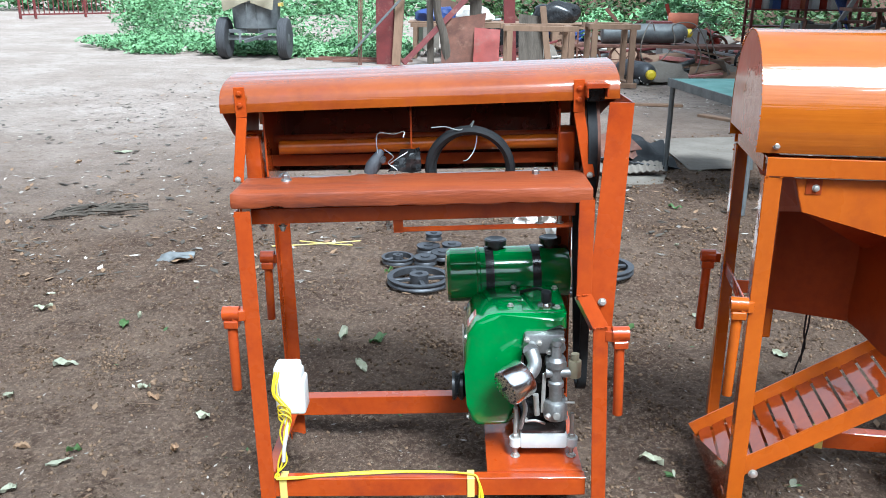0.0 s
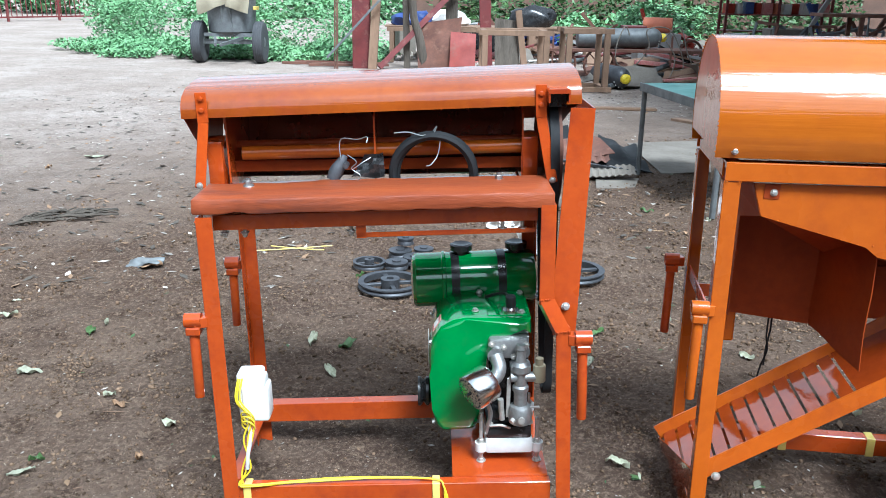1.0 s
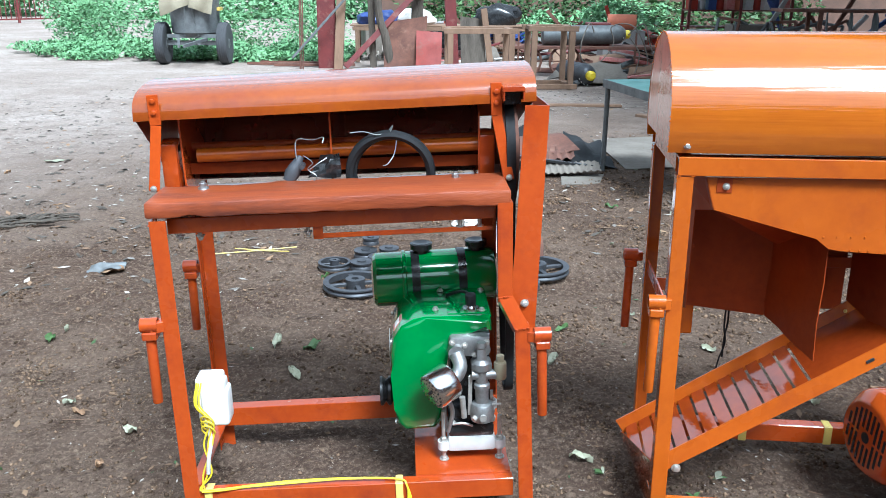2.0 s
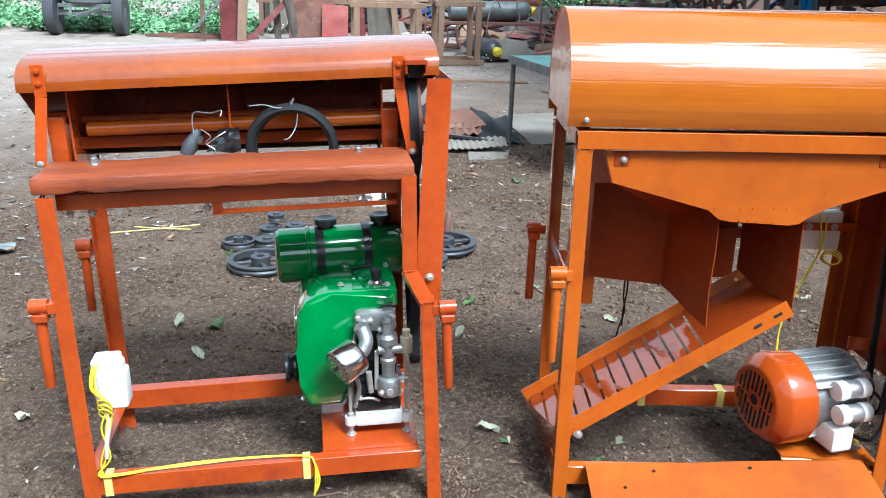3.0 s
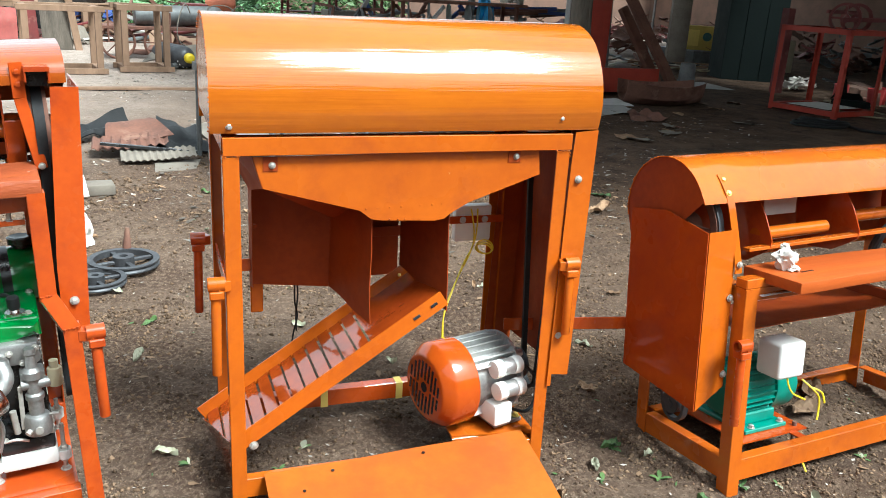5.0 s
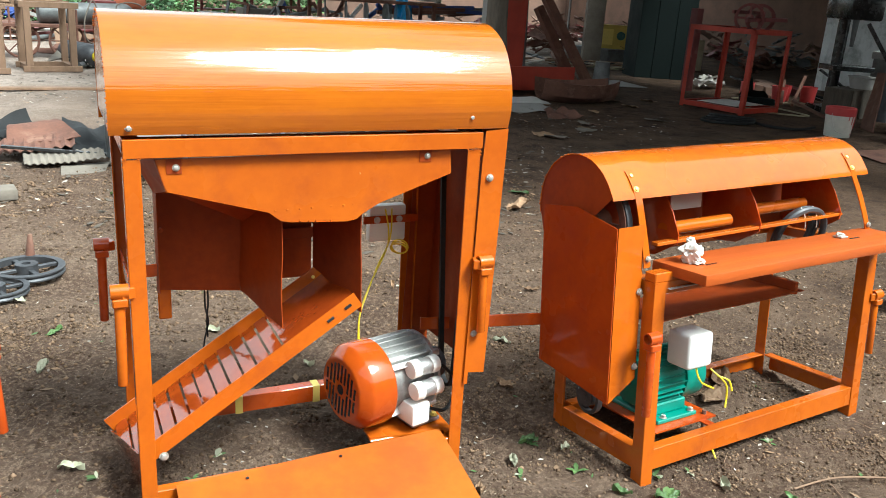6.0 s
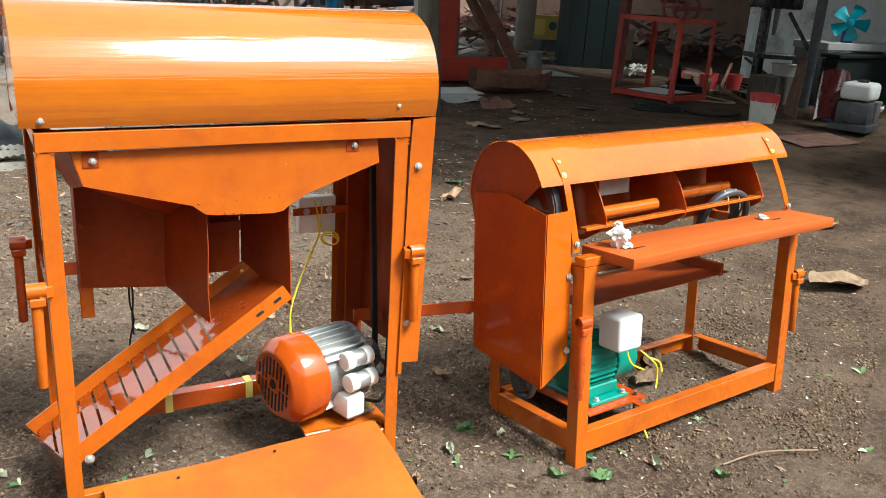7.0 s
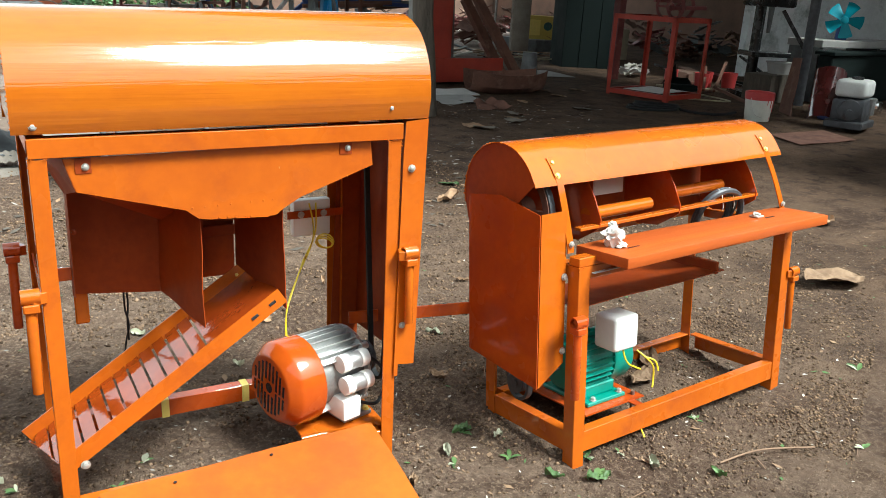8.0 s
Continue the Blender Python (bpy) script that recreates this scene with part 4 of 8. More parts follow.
bm = N(); tube(bm, [(0.80, 0.10, 0.42), (0.79, 0.095, 0.36), (0.80, 0.10, 0.31), (0.785, 0.11, 0.24)], 0.007, 8); part("breather_pipe", bm, ALU, eng)
for p, ax_ in (((0.83, 0.12, 0.236), -Y), ((0.92, 0.12, 0.272), -Y), ((0.92, 0.12, 0.30), -Y), ((0.80, 0.123, 0.262), -Y), ((0.85, 0.12, 0.228), Z), ((0.905, 0.12, 0.228), Z)):
    bolt_part(eng, p, ax_, 0.009, 0.009)
for x, z1 in ((0.772, 0.305), (0.944, 0.285)):
    for y in (0.12, 0.37):
        bm = N(); cyl(bm, (x, y, 0.137), (x, y, z1 if y < 0.2 else 0.24), 0.0065, 10)
        hexbolt(bm, (x, y, 0.205), Z, 0.012, 0.012); hexbolt(bm, (x, y, 0.178), -Z, 0.012, 0.012); hexbolt(bm, (x, y, 0.140), Z, 0.012, 0.010)
        part("stud", bm, STEEL, eng, "long threaded mounting stud")
bm = N(); lathe(bm, [(0.03, -0.05), (0.047, -0.05), (0.047, -0.042), (0.036, -0.033), (0.047, -0.024), (0.047, -0.016), (0.036, -0.010), (0.036, 0.02)], toward((0.628, 0.26, 0.312), X), 28); part("starter_pulley", bm, BLACKP, eng)

# tall machine with the round hood, the chute and the electric motor
m2 = thing("threshing_machine", M2, "tall orange threshing machine with round hood, slatted chute and hopper", "machine", "threshing machines in the yard")
frame_of(m2, 1.03, 0.50, 1.09, 0.044, ORANGE, (0.035, 0.098), back=False)
bm = N(); angle_iron(bm, (0.0, 0.455, 0.128), (1.03, 0.455, 0.128), Y, -Z * 1.42, 0.044); part("bottom_rail", bm, OXIDE, m2)
bm = N(); angle_iron(bm, (0.002, -0.003, 1.143), (1.033, -0.003, 1.143), -Z * 1.1, Y, 0.045); weld_beads(bm, [(0.0, -0.004, 1.092), (0.05, -0.004, 1.092)], 0.003, 0.007, 4); weld_beads(bm, [(0.98, -0.004, 1.092), (1.03, -0.004, 1.092)], 0.003, 0.007, 5); part("top_rail", bm, ORANGE, m2)
bm = N(); angle_iron(bm, (0.0, 0.503, 1.14), (1.03, 0.503, 1.14), -Z, -Y, 0.045); part("top_rail", bm, ORANGE, m2)
for x, a in ((0.002, X), (1.028, -X)):
    bm = N(); angle_iron(bm, (x, 0.048, 1.14), (x, 0.455, 1.14), -Z, a, 0.044); part("top_rail", bm, ORANGE, m2)
bm = N(); bar(bm, (0.01, 0.05, 0.69), (0.01, 0.46, 0.69), 0.006, 0.04); bar(bm, (0.01, 0.28, 0.69), (0.10, 0.28, 0.69), 0.006, 0.04); part("side_rail", bm, OXIDE, m2)
hp = arc(0.214, 1.228, 0.226, -19, 205, 80)
bm = N(); strip(bm, hp, -0.03, 1.118, 0.003, 24, 0.0016)
hood = part("hood", bm, HOODP, m2, "half-round glossy orange sheet hood")
for x, t in ((-0.029, 0.003), (1.117, -0.003)):
    bm = N(); prism(bm, [(x, y, z) for y, z in arc(0.214, 1.228, 0.2225, -16, 196, 40)], (t, 0, 0)); part("end_plate", bm, OXIDE, hood)
bm = N(); weld_beads(bm, [(-0.031, y, z) for y, z in arc(0.214, 1.228, 0.226, -15, 150, 50)], 0.0022, 0.010, 7); tagged(part("weld_seam", bm, ORANGE, hood), kind="stuff")
bolt_part(hood, (0.019, -0.004, 1.174), -Y, 0.0078, 0.008); bolt_part(hood, (0.989, -0.004, 1.190), -Y, 0.0072, 0.008)
bm = N(); hexbolt(bm, (0.02, 0.0, 1.26), -Y, 0.004, 0.004, False); hexbolt(bm, (1.05, -0.006, 1.25), -Y, 0.004, 0.004, False); part("rivet", bm, ORANGE, hood)
# hopper front and its lower lip
hop = [(0.079, 1.086), (0.934, 1.092), (0.942, 1.016), (0.713, 0.935), (0.660, 0.905), (0.640, 0.889), (0.612, 0.884), (0.445, 0.892), (0.415, 0.897), (0.381, 0.924), (0.105, 0.998)]
bm = N(); prism(bm, [(x, 0.018, z) for x, z in hop], (0, 0.003, 0)); hopf = part("hopper_front", bm, ORANGE, m2, "orange hopper front sheet with riveted lower lip")
bm = N(); prism(bm, [(0.079, 0.018, 1.086), (0.105, 0.018, 0.998), (0.10, 0.28, 0.93), (0.02, 0.28, 1.09)], (0.003, 0, 0)); part("hopper_side", bm, SHADEOX, m2)
for a, c, r, s, sd in (((0.105, 0.999), (0.381, 0.925), 0.0022, 0.022, 2), ((0.388, 0.929), (0.713, 0.937), 0.0032, 0.03, 3), ((0.713, 0.936), (0.933, 1.014), 0.0022, 0.020, 8), ((0.415, 0.898), (0.633, 0.888), 0.0024, 0.024, 9)):
    bm = N(); weld_beads(bm, [(a[0], 0.017, a[1]), (c[0], 0.017, c[1])], r, s, sd); tagged(part("weld_seam", bm, ORANGE, hopf), kind="stuff")
bolt_part(hopf, (0.133, 0.016, 1.063), -Y, 0.008, 0.007); bolt_part(hopf, (0.859, 0.016, 1.073), -Y, 0.008, 0.007)
for x, z in ((0.128, 1.066), (0.853, 1.075)):
    bm = N(); box(bm, x - 0.02, x + 0.02, 0.0155, 0.0175, z - 0.02, z + 0.02, 0.0005); part("bolt_tab", bm, SHADEOX, hopf)
# hopper and outlet sheets get their inner shade from this darker paint
bm = N(); prism(bm, [(0.105, 0.03, 0.998), (0.942, 0.03, 1.018), (0.61, 0.30, 0.80), (0.37, 0.30, 0.82)], (0, 0.003, 0.0)); part("hopper_bottom", bm, SHADEOX, m2)
bm = N(); prism(bm, [(0.105, 0.335, 0.605), (0.355, 0.315, 0.585), (0.36, 0.315, 0.90), (0.11, 0.335, 0.96)], (0, 0.003, 0)); prism(bm, [(0.102, 0.335, 0.60), (0.102, 0.335, 0.98), (0.102, 0.24, 1.0), (0.102, 0.26, 0.62)], (0.003, 0, 0)); w1 = part("outlet_wall", bm, SHADEOX, m2, "red outlet wall sheet, coloured dark for shade")
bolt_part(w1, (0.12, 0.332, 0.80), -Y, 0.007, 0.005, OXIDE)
bm = N(); sheet(bm, [(0.356, 0.315, 0.585), (0.425, 0.045, 0.555), (0.425, 0.045, 0.90), (0.36, 0.315, 0.90)], 0.003, 6, 6, 0.004, 2); part("outlet_flap", bm, SHADEOX, m2, "bent outlet flap")
bm = N(); sheet(bm, [(0.60, 0.33, 0.64), (0.675, 0.05, 0.575), (0.665, 0.05, 0.90), (0.60, 0.33, 0.90)], 0.003, 6, 6, 0.003, 5); part("outlet_flap", bm, SHADEOX, m2)
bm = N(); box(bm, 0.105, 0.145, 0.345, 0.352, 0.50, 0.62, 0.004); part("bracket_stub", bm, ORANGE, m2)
bm = N(); box(bm, 0.20, 0.36, 0.42, 0.425, 0.61, 0.98, 0.0); box(bm, 0.36, 0.62, 0.42, 0.425, 0.575, 0.98, 0.0); box(bm, 0.47, 0.515, 0.395, 0.42, 0.60, 0.90, 0.002); bar(bm, (0.36, 0.40, 0.74), (0.66, 0.40, 0.74), 0.01, 0.035); part("fan_housing", bm, SHADEOX, m2, "fan housing behind the outlet, coloured dark for shade")
# slatted chute, sloping down to its low end
c0, c1 = V(-0.058, 0, 0.155), V(0.655, 0, 0.630)
cd = (c1 - c0).normalized(); cn = V(-cd.z, 0, cd.x); cl = (c1 - c0).length
for y, t in ((0.004, 1), (0.325, -1)):
    bm = N()
    e0 = c0 + cd * (0.095 if t > 0 else 0)
    q = [e0 + V(0, y, 0) - cn * 0.014, c1 + V(0, y, 0) - cn * 0.014, c1 + V(0, y, 0) + cn * 0.038, e0 + V(0, y, 0) + cn * 0.038]
    prism(bm, q, (0, 0.004 * t, 0)); ch = part("chute_rail", bm, ORANGE, m2, "sloping edge rail of the chute")
    if t > 0:
        for s in (0.955, 0.88):
            bm = N(); p = c0 + cd * (cl * s) + cn * 0.012 + V(0, 0.0025, 0); bar(bm, p - cd * 0.012, p + cd * 0.012, 0.003, 0.010, cn); part("slot", bm, BLACKP, ch)
    else:
        bm = N(); hexbolt(bm, c0 + cd * (cl * 0.93) + cn * 0.014 + V(0, 0.318, 0), -Y, 0.007, 0.004, False); part("bolt", bm, TAPE, ch)
s = 0.015
k = 0
while s < 0.575:
    w = 0.040
    a, b = c0 + cd * s, c0 + cd * (s + w)
    bm = N()
    ya, yb = (max(0.008, 0.31 * (1 - q_ / 0.095)) for q_ in (s, s + w))
    q = [a + V(0, ya, 0), b + V(0, yb, 0), b + V(0, 0.321, 0), a + V(0, 0.321, 0)]
    sheet(bm, q, 0.003, 2, 6, 0.0022, k * 1.7)
    part("slat", bm, SLATP, m2)
    s += w + 0.0085
    k += 1
bm = N(); a, b = c0 + cd * s, c1; sheet(bm, [a + V(0, 0.008, 0), b + V(0, 0.008, 0), b + V(0, 0.321, 0), a + V(0, 0.321, 0)], 0.003, 6, 8, 0.004, 9); part("chute_top_sheet", bm, SLATP, m2)
bm = N(); sheet(bm, [(0.018, 0.010, 0.205), (0.03, 0.010, 0.01), (-0.01, 0.32, 0.01), (-0.058, 0.32, 0.152)], 0.003, 4, 6, 0.005, 6); part("chute_tail_sheet", bm, SLATP, m2)
bolt_part(m2, (0.066, -0.001, 0.216), -Y, 0.011, 0.010)
# belt guard at the side
bm = N(); prism(bm, [(1.040, -0.008, 1.148), (1.116, -0.008, 1.154), (1.095, -0.008, 0.335), (1.036, -0.008, 0.342), (1.036, -0.008, 0.30), (1.022, -0.008, 0.30), (1.034, -0.008, 1.05)], (0, 0.003, 0))
gd = part("belt_guard", bm, ORANGE, m2, "orange sheet belt guard on the machine's side")
# guard insides darkened by colour to read as shaded
bm = N(); prism(bm, [(1.116, -0.005, 1.154), (1.116, 0.47, 1.15), (1.095, 0.47, 0.30), (1.095, -0.005, 0.335)], (-0.003, 0, 0)); part("guard_side", bm, SHADEOX, gd)
bm = N(); prism(bm, [(1.02, 0.47, 1.09), (1.116, 0.47, 1.09), (1.095, 0.47, 0.12), (0.985, 0.47, 0.12)], (0, 0.003, 0)); part("guard_back", bm, SHADEOX, gd)
bolt_part(gd, (1.062, -0.010, 1.003), -Y, 0.010, 0.009); bolt_part(gd, (1.045, -0.010, 0.482), -Y, 0.009, 0.008)
bm = N(); belt_loop(bm, 1.06, (0.214, 1.228), 0.13, (0.2, 0.25), 0.045); part("drive_belt", bm, BLACK, m2)
bm = N(); pulley(bm, (1.06, 0.214, 1.228), X, 0.135, 0.026, 4); part("drum_pulley", bm, IRON, m2)
lug(m2, (-0.028, 0.0, 0.735), -1, 0.275); lug(m2, (1.055, -0.03, 0.735), 1, 0.24); lug(m2, (-0.045, 0.5, 0.715), -1, 0.26, OXIDE)
bm = N(); sheet(bm, [(0.73, 0.08, 0.104), (0.985, 0.05, 0.104), (0.985, 0.34, 0.104), (0.73, 0.34, 0.104)], 0.006, 2, 2, 0); part("motor_plate", bm, ORANGE, m2)
for y in (0.07, 0.33):
    bm = N(); angle_iron(bm, (0.73, y, 0.098), (1.02, y, 0.098), -Z, Y, 0.035); part("motor_rail", bm, ORANGE, m2)
for x in (0.372, 0.655):
    bm = N(); box(bm, x - 0.013, x + 0.013, 0.4520, 0.5010, 0.063, 0.1305, 0.001); part("tape", bm, TAPE, m2, "yellow adhesive tape")
bm = N(); box(bm, 0.845, 0.985, 0.46, 0.50, 0.665, 0.80, 0.008, seg=2); sb = part("switch_box", bm, WHITE, m2, "white plastic starter box")
bm = N(); bar(bm, (0.82, 0.455, 0.75), (1.03, 0.455, 0.75), 0.004, 0.028); bst = part("box_strap", bm, OXIDE, m2)
for x in (0.87, 0.955):
    bolt_part(bst, (x, 0.452, 0.75), -Y, 0.010, 0.008)
bm = N()
tube(bm, [(0.90, 0.452, 0.79), (0.91, 0.44, 0.72), (0.905, 0.43, 0.66), (0.86, 0.40, 0.60), (0.80, 0.34, 0.52), (0.76, 0.30, 0.45), (0.75, 0.28, 0.36)], 0.0028, 6)
tube(bm, [(0.925, 0.452, 0.79), (0.92, 0.44, 0.70), (0.89, 0.42, 0.63), (0.82, 0.36, 0.55), (0.765, 0.31, 0.46), (0.757, 0.29, 0.37)], 0.0028, 6)
for k in range(3):
    ring(bm, (0.955, 0.435 + 0.006 * k, 0.650 - 0.006 * k), (0.5, 0.8, 0.3 + 0.2 * k), 0.030, 0.0028, 18, 6)
part("wire", bm, YELLOW, m2, "yellow wires hanging from the box")
bm = N(); tube(bm, [(0.25, 0.36, 0.60), (0.252, 0.37, 0.52), (0.262, 0.38, 0.46), (0.25, 0.40, 0.38), (0.24, 0.42, 0.25)], 0.003, 6); tube(bm, [(0.258, 0.36, 0.60), (0.262, 0.37, 0.54), (0.258, 0.38, 0.47), (0.262, 0.40, 0.40)], 0.003, 6); part("cable", bm, BLACK, m2)
bm = N(); sheet(bm, [(0.09, -0.66, 0.006), (0.945, -0.66, 0.006), (0.968, 0.045, 0.118), (0.095, -0.002, 0.112)], 0.003, 10, 8, 0.004, 4)
pan = solid("sheet_metal_pan", bm, PANP, "flat orange painted sheet leaning on the front rail", "metal sheet", M2)
for x, y, z in ((0.30, -0.03, 0.1095), (0.60, -0.01, 0.1135), (0.20, -0.10, 0.098)):
    bm = N(); cyl(bm, (x, y, z), (x, y, z + 0.003), 0.005, 10); part("hole", bm, BLACKP, pan)

# electric motor
mot = thing("electric_motor", M2 @ pose(0.838, 0.205, 0.108, 0, 0, 15) @ Matrix.Diagonal((0.93, 1.10, 1.10, 1)) @ pose(-0.84, -0.205, -0.106), "single-phase electric motor with orange fan cowl and grey finned body", "motor")
ax = toward((0.615, 0.205, 0.245), X)
bm = N(); lathe(bm, [(0.001, 0.014), (0.094, 0.014), (0.100, 0.016), (0.106, 0.020), (0.127, 0.046), (0.131, 0.053), (0.134, 0.062), (0.134, 0.150), (0.131, 0.154), (0.126, 0.154)], ax, 56); cowl = part("fan_cowl", bm, COWLP, mot, "orange painted fan cowl with slots")
for k in range(-4, 5):
    h = math.sqrt(max(0, 0.084 ** 2 - (k * 0.0185) ** 2))
    for a, b in ([(-h, -0.004), (0.004, h)] if abs(k) > 1 else [(-h, -0.024), (0.024, h)]):
        bm = N(); g = box(bm, k * 0.0185 - 0.0045, k * 0.0185 + 0.0045, a, b, 0.0128, 0.017, 0.0)
        bmesh.ops.transform(bm, matrix=ax @ Matrix.Rotation(radians(6), 4, "Z"), verts=g)
        part("slot", bm, BLACKP, cowl)
bm = N(); lathe(bm, [(0.001, 0.0128), (0.016, 0.0128), (0.016, 0.017)], ax, 16); part("hub", bm, BLACKP, cowl)
bm = N(); lathe(bm, [(0.10, 0.149), (0.105, 0.154), (0.105, 0.345), (0.10, 0.35), (0.09, 0.372), (0.05, 0.38)], ax, 40); part("stator_body", bm, ALU, mot, "grey motor body between silver fins")
for i in range(30):
    a = 2 * math.pi * i / 30
    if -2.05 < a - 1.5 * math.pi < -0.9:
        continue
    bm = N(); g = box(bm, 0.10, 0.128, -0.0026, 0.0026, 0.158, 0.342, 0.0008); bmesh.ops.transform(bm, matrix=ax @ Matrix.Rotation(a, 4, "Z"), verts=g); part("cooling_fin", bm, SILVERP, mot)
bm = N(); lathe(bm, [(0.125, 0.345), (0.125, 0.357), (0.10, 0.36)], ax, 40)
for i in range(4):
    a = radians(45 + 90 * i); p = ax @ V(0.122 * math.cos(a), 0.122 * math.sin(a), 0.34); cyl(bm, p, p + V(0.03, 0, 0), 0.012, 10)
part("end_bell", bm, SILVERP, mot)
bm = N(); box(bm, 0.855, 0.985, 0.085, 0.32, 0.106, 0.122, 0.004); box(bm, 0.875, 0.965, 0.12, 0.29, 0.12, 0.16, 0.006); part("foot", bm, ALU, mot)
for x in (0.875, 0.965):
    bolt_part(mot, (x, 0.098, 0.123), Z, 0.011, 0.010, TAPE)
for z, y in ((0.312, 0.088), (0.248, 0.066)):
    bm = N(); cyl(bm, (0.846, y, z), (0.946, y, z), 0.026, 24, bev=0.004); cap = part("capacitor", bm, SILVERP, mot, "silver capacitor with white end caps")
    for x in (0.832, 0.916):
        bm = N(); cyl(bm, (x, y, z), (x + 0.036, y, z), 0.028, 24, bev=0.004); part("end_cap", bm, WHITE, cap)
bm = N(); box(bm, 0.825, 0.905, 0.055, 0.14, 0.133, 0.203, 0.008, seg=2); part("terminal_box", bm, WHITE, mot)
bm = N(); tube(bm, [(0.905, 0.08, 0.175), (0.975, 0.06, 0.155), (1.012, 0.055, 0.20), (1.008, 0.06, 0.26), (0.975, 0.07, 0.30), (0.946, 0.085, 0.312)], 0.0055, 8); part("motor_cable", bm, BLACK, mot)
bm = N(); cyl(bm, (0.99, 0.205, 0.245), (1.08, 0.205, 0.245), 0.014, 14); pulley(bm, (1.06, 0.205, 0.245), X, 0.05, 0.026); part("motor_pulley", bm, IRON, mot)

# low machine with the long feed board
m3 = thing("threshing_machine", M3, "low orange threshing machine with long feed board and belt guard", "machine", "threshing machines in the yard")
frame_of(m3, 1.21, 0.485, 0.70, 0.052, ORANGE, (0.028, 0.105), turned=True)
for y, a in ((0.002, Y), (0.483, -Y)):
    bm = N(); angle_iron(bm, (0.0, y, 0.703), (1.21, y, 0.703), -Z * 0.85, a, 0.05); part("top_rail", bm, ORANGE, m3)
for x, a in ((0.002, X), (1.208, -X)):
    bm = N(); angle_iron(bm, (x, 0.05, 0.705), (x, 0.435, 0.705), -Z, a, 0.05); part("top_rail", bm, ORANGE, m3)
bm = N(); box(bm, 0.0, 0.16, 0.0, 0.05, 0.703, 0.735, 0.003); part("corner_block", bm, ORANGE, m3)
bm = N(); g = box(bm, 0.075, 1.215, -0.14, 0.085, 0.718, 0.755, 0.004, seg=2)
bmesh.ops.subdivide_edges(bm, edges=[e for e in bm.edges if abs((e.verts[0].co - e.verts[1].co).x) > 0.5], cuts=14)
for v in bm.verts:
    v.co.z += 0.004 * noise.noise((v.co.x * 4, v.co.y * 7, 2)); v.co.y += 0.006 * noise.noise((v.co.x * 3, 5, 1)) - 0.02 * (v.co.x - 0.6) * (1 if v.co.y > 0 else 0)
part("wooden_board", bm, BOARDO, m3, "long orange-painted wooden feed board")
bm = N(); sheet(bm, [(0.06, -0.01, 0.680), (1.15, -0.01, 0.690), (1.15, 0.06, 0.690), (0.06, 0.06, 0.680)], 0.003, 2, 2, 0); part("board_rest", bm, GREYP, m3)
h3 = [(0.088, 0.968), (0.094, 0.985)] + arc(0.272, 0.905, 0.193, 28, 190, 60)
bm = N(); strip(bm, h3, -0.12, 1.215, 0.003, 20, 0.0016); hood = part("hood", bm, ORANGE, m3, "curved glossy orange hood on flat straps")
# end plate and rear concave here carry painted-in shade too
bm = N(); prism(bm, [(-0.118, y, z) for y, z in [(0.096, 0.975)] + arc(0.272, 0.905, 0.190, 28, 190, 30) + [(0.44, 0.80), (0.2, 0.885)]], (0.003, 0, 0)); part("end_plate", bm, SHADEOX, hood)
bm = N(); weld_beads(bm, [(-0.121, y, z) for y, z in arc(0.272, 0.905, 0.193, 30, 185, 40)], 0.0032, 0.009, 3); tagged(part("weld_seam", bm, ORANGE, hood), kind="stuff")
for x0, x1 in ((-0.016, 0.004), (1.12, 1.19)):
    bm = N()
    pts = [V(x0, 0.14, 1.052), V(x0, 0.108, 1.015), V(x0 + 0.004, 0.088, 0.97), V(x0 + (x1 - x0) * 0.5, 0.066, 0.88), V(x1, 0.048, 0.77), V(x1, 0.046, 0.745)]
    pts = spline(pts, 4)
    rows = [[bm.verts.new(p + V(sx * 0.014, sy, 0)) for sx, sy in ((-1, 0), (1, 0), (1, 0.004), (-1, 0.004))] for p in pts]
    for a, b in zip(rows, rows[1:]):
        for j in range(4):
            bm.faces.new((a[j], a[(j + 1) % 4], b[(j + 1) % 4], b[j]))
    bm.faces.new(rows[0]); bm.faces.new(rows[-1][::-1])
    st = part("strap", bm, ORANGE, m3, "bent flat strap holding the hood")
    bolt_part(st, (x0, 0.128, 1.036), (0, -0.7, 0.7), 0.008, 0.006, TAPE); bolt_part(st, (x0, 0.098, 0.998), (0, -0.9, 0.45), 0.008, 0.006, TAPE); bolt_part(st, (x1, 0.044, 0.775), -Y, 0.009, 0.007)
# drum
for x in (0.19, 0.61, 1.08):
    bm = N(); prism(bm, [(x, y, z) for y, z in ((0.20, 1.0), (0.13, 0.90), (0.095, 0.825), (0.10, 0.795), (0.13, 0.775), (0.20, 0.735), (0.30, 0.725), (0.37, 0.75), (0.38, 1.0))], (0.004, 0, 0)); part("drum_plate", bm, OXIDE, m3)
bm = N(); cyl(bm, (0.19, 0.17, 0.832), (0.52, 0.17, 0.835), 0.023, 20); part("drum_pipe", bm, ORANGE, m3)
bm = N(); cyl(bm, (0.62, 0.20, 0.852), (0.98, 0.20, 0.855), 0.023, 20); part("drum_pipe", bm, ORANGE, m3)
bm = N(); bar(bm, (0.10, 0.115, 0.800), (1.10, 0.115, 0.815), 0.03, 0.012); part("drum_bar", bm, ORANGE, m3)
bm = N(); strip(bm, [(0.36, 0.74), (0.40, 0.82), (0.40, 0.92), (0.36, 1.0)][::-1], 0.05, 1.15, 0.003, 2); part("rear_concave", bm, SHADEOX, m3)
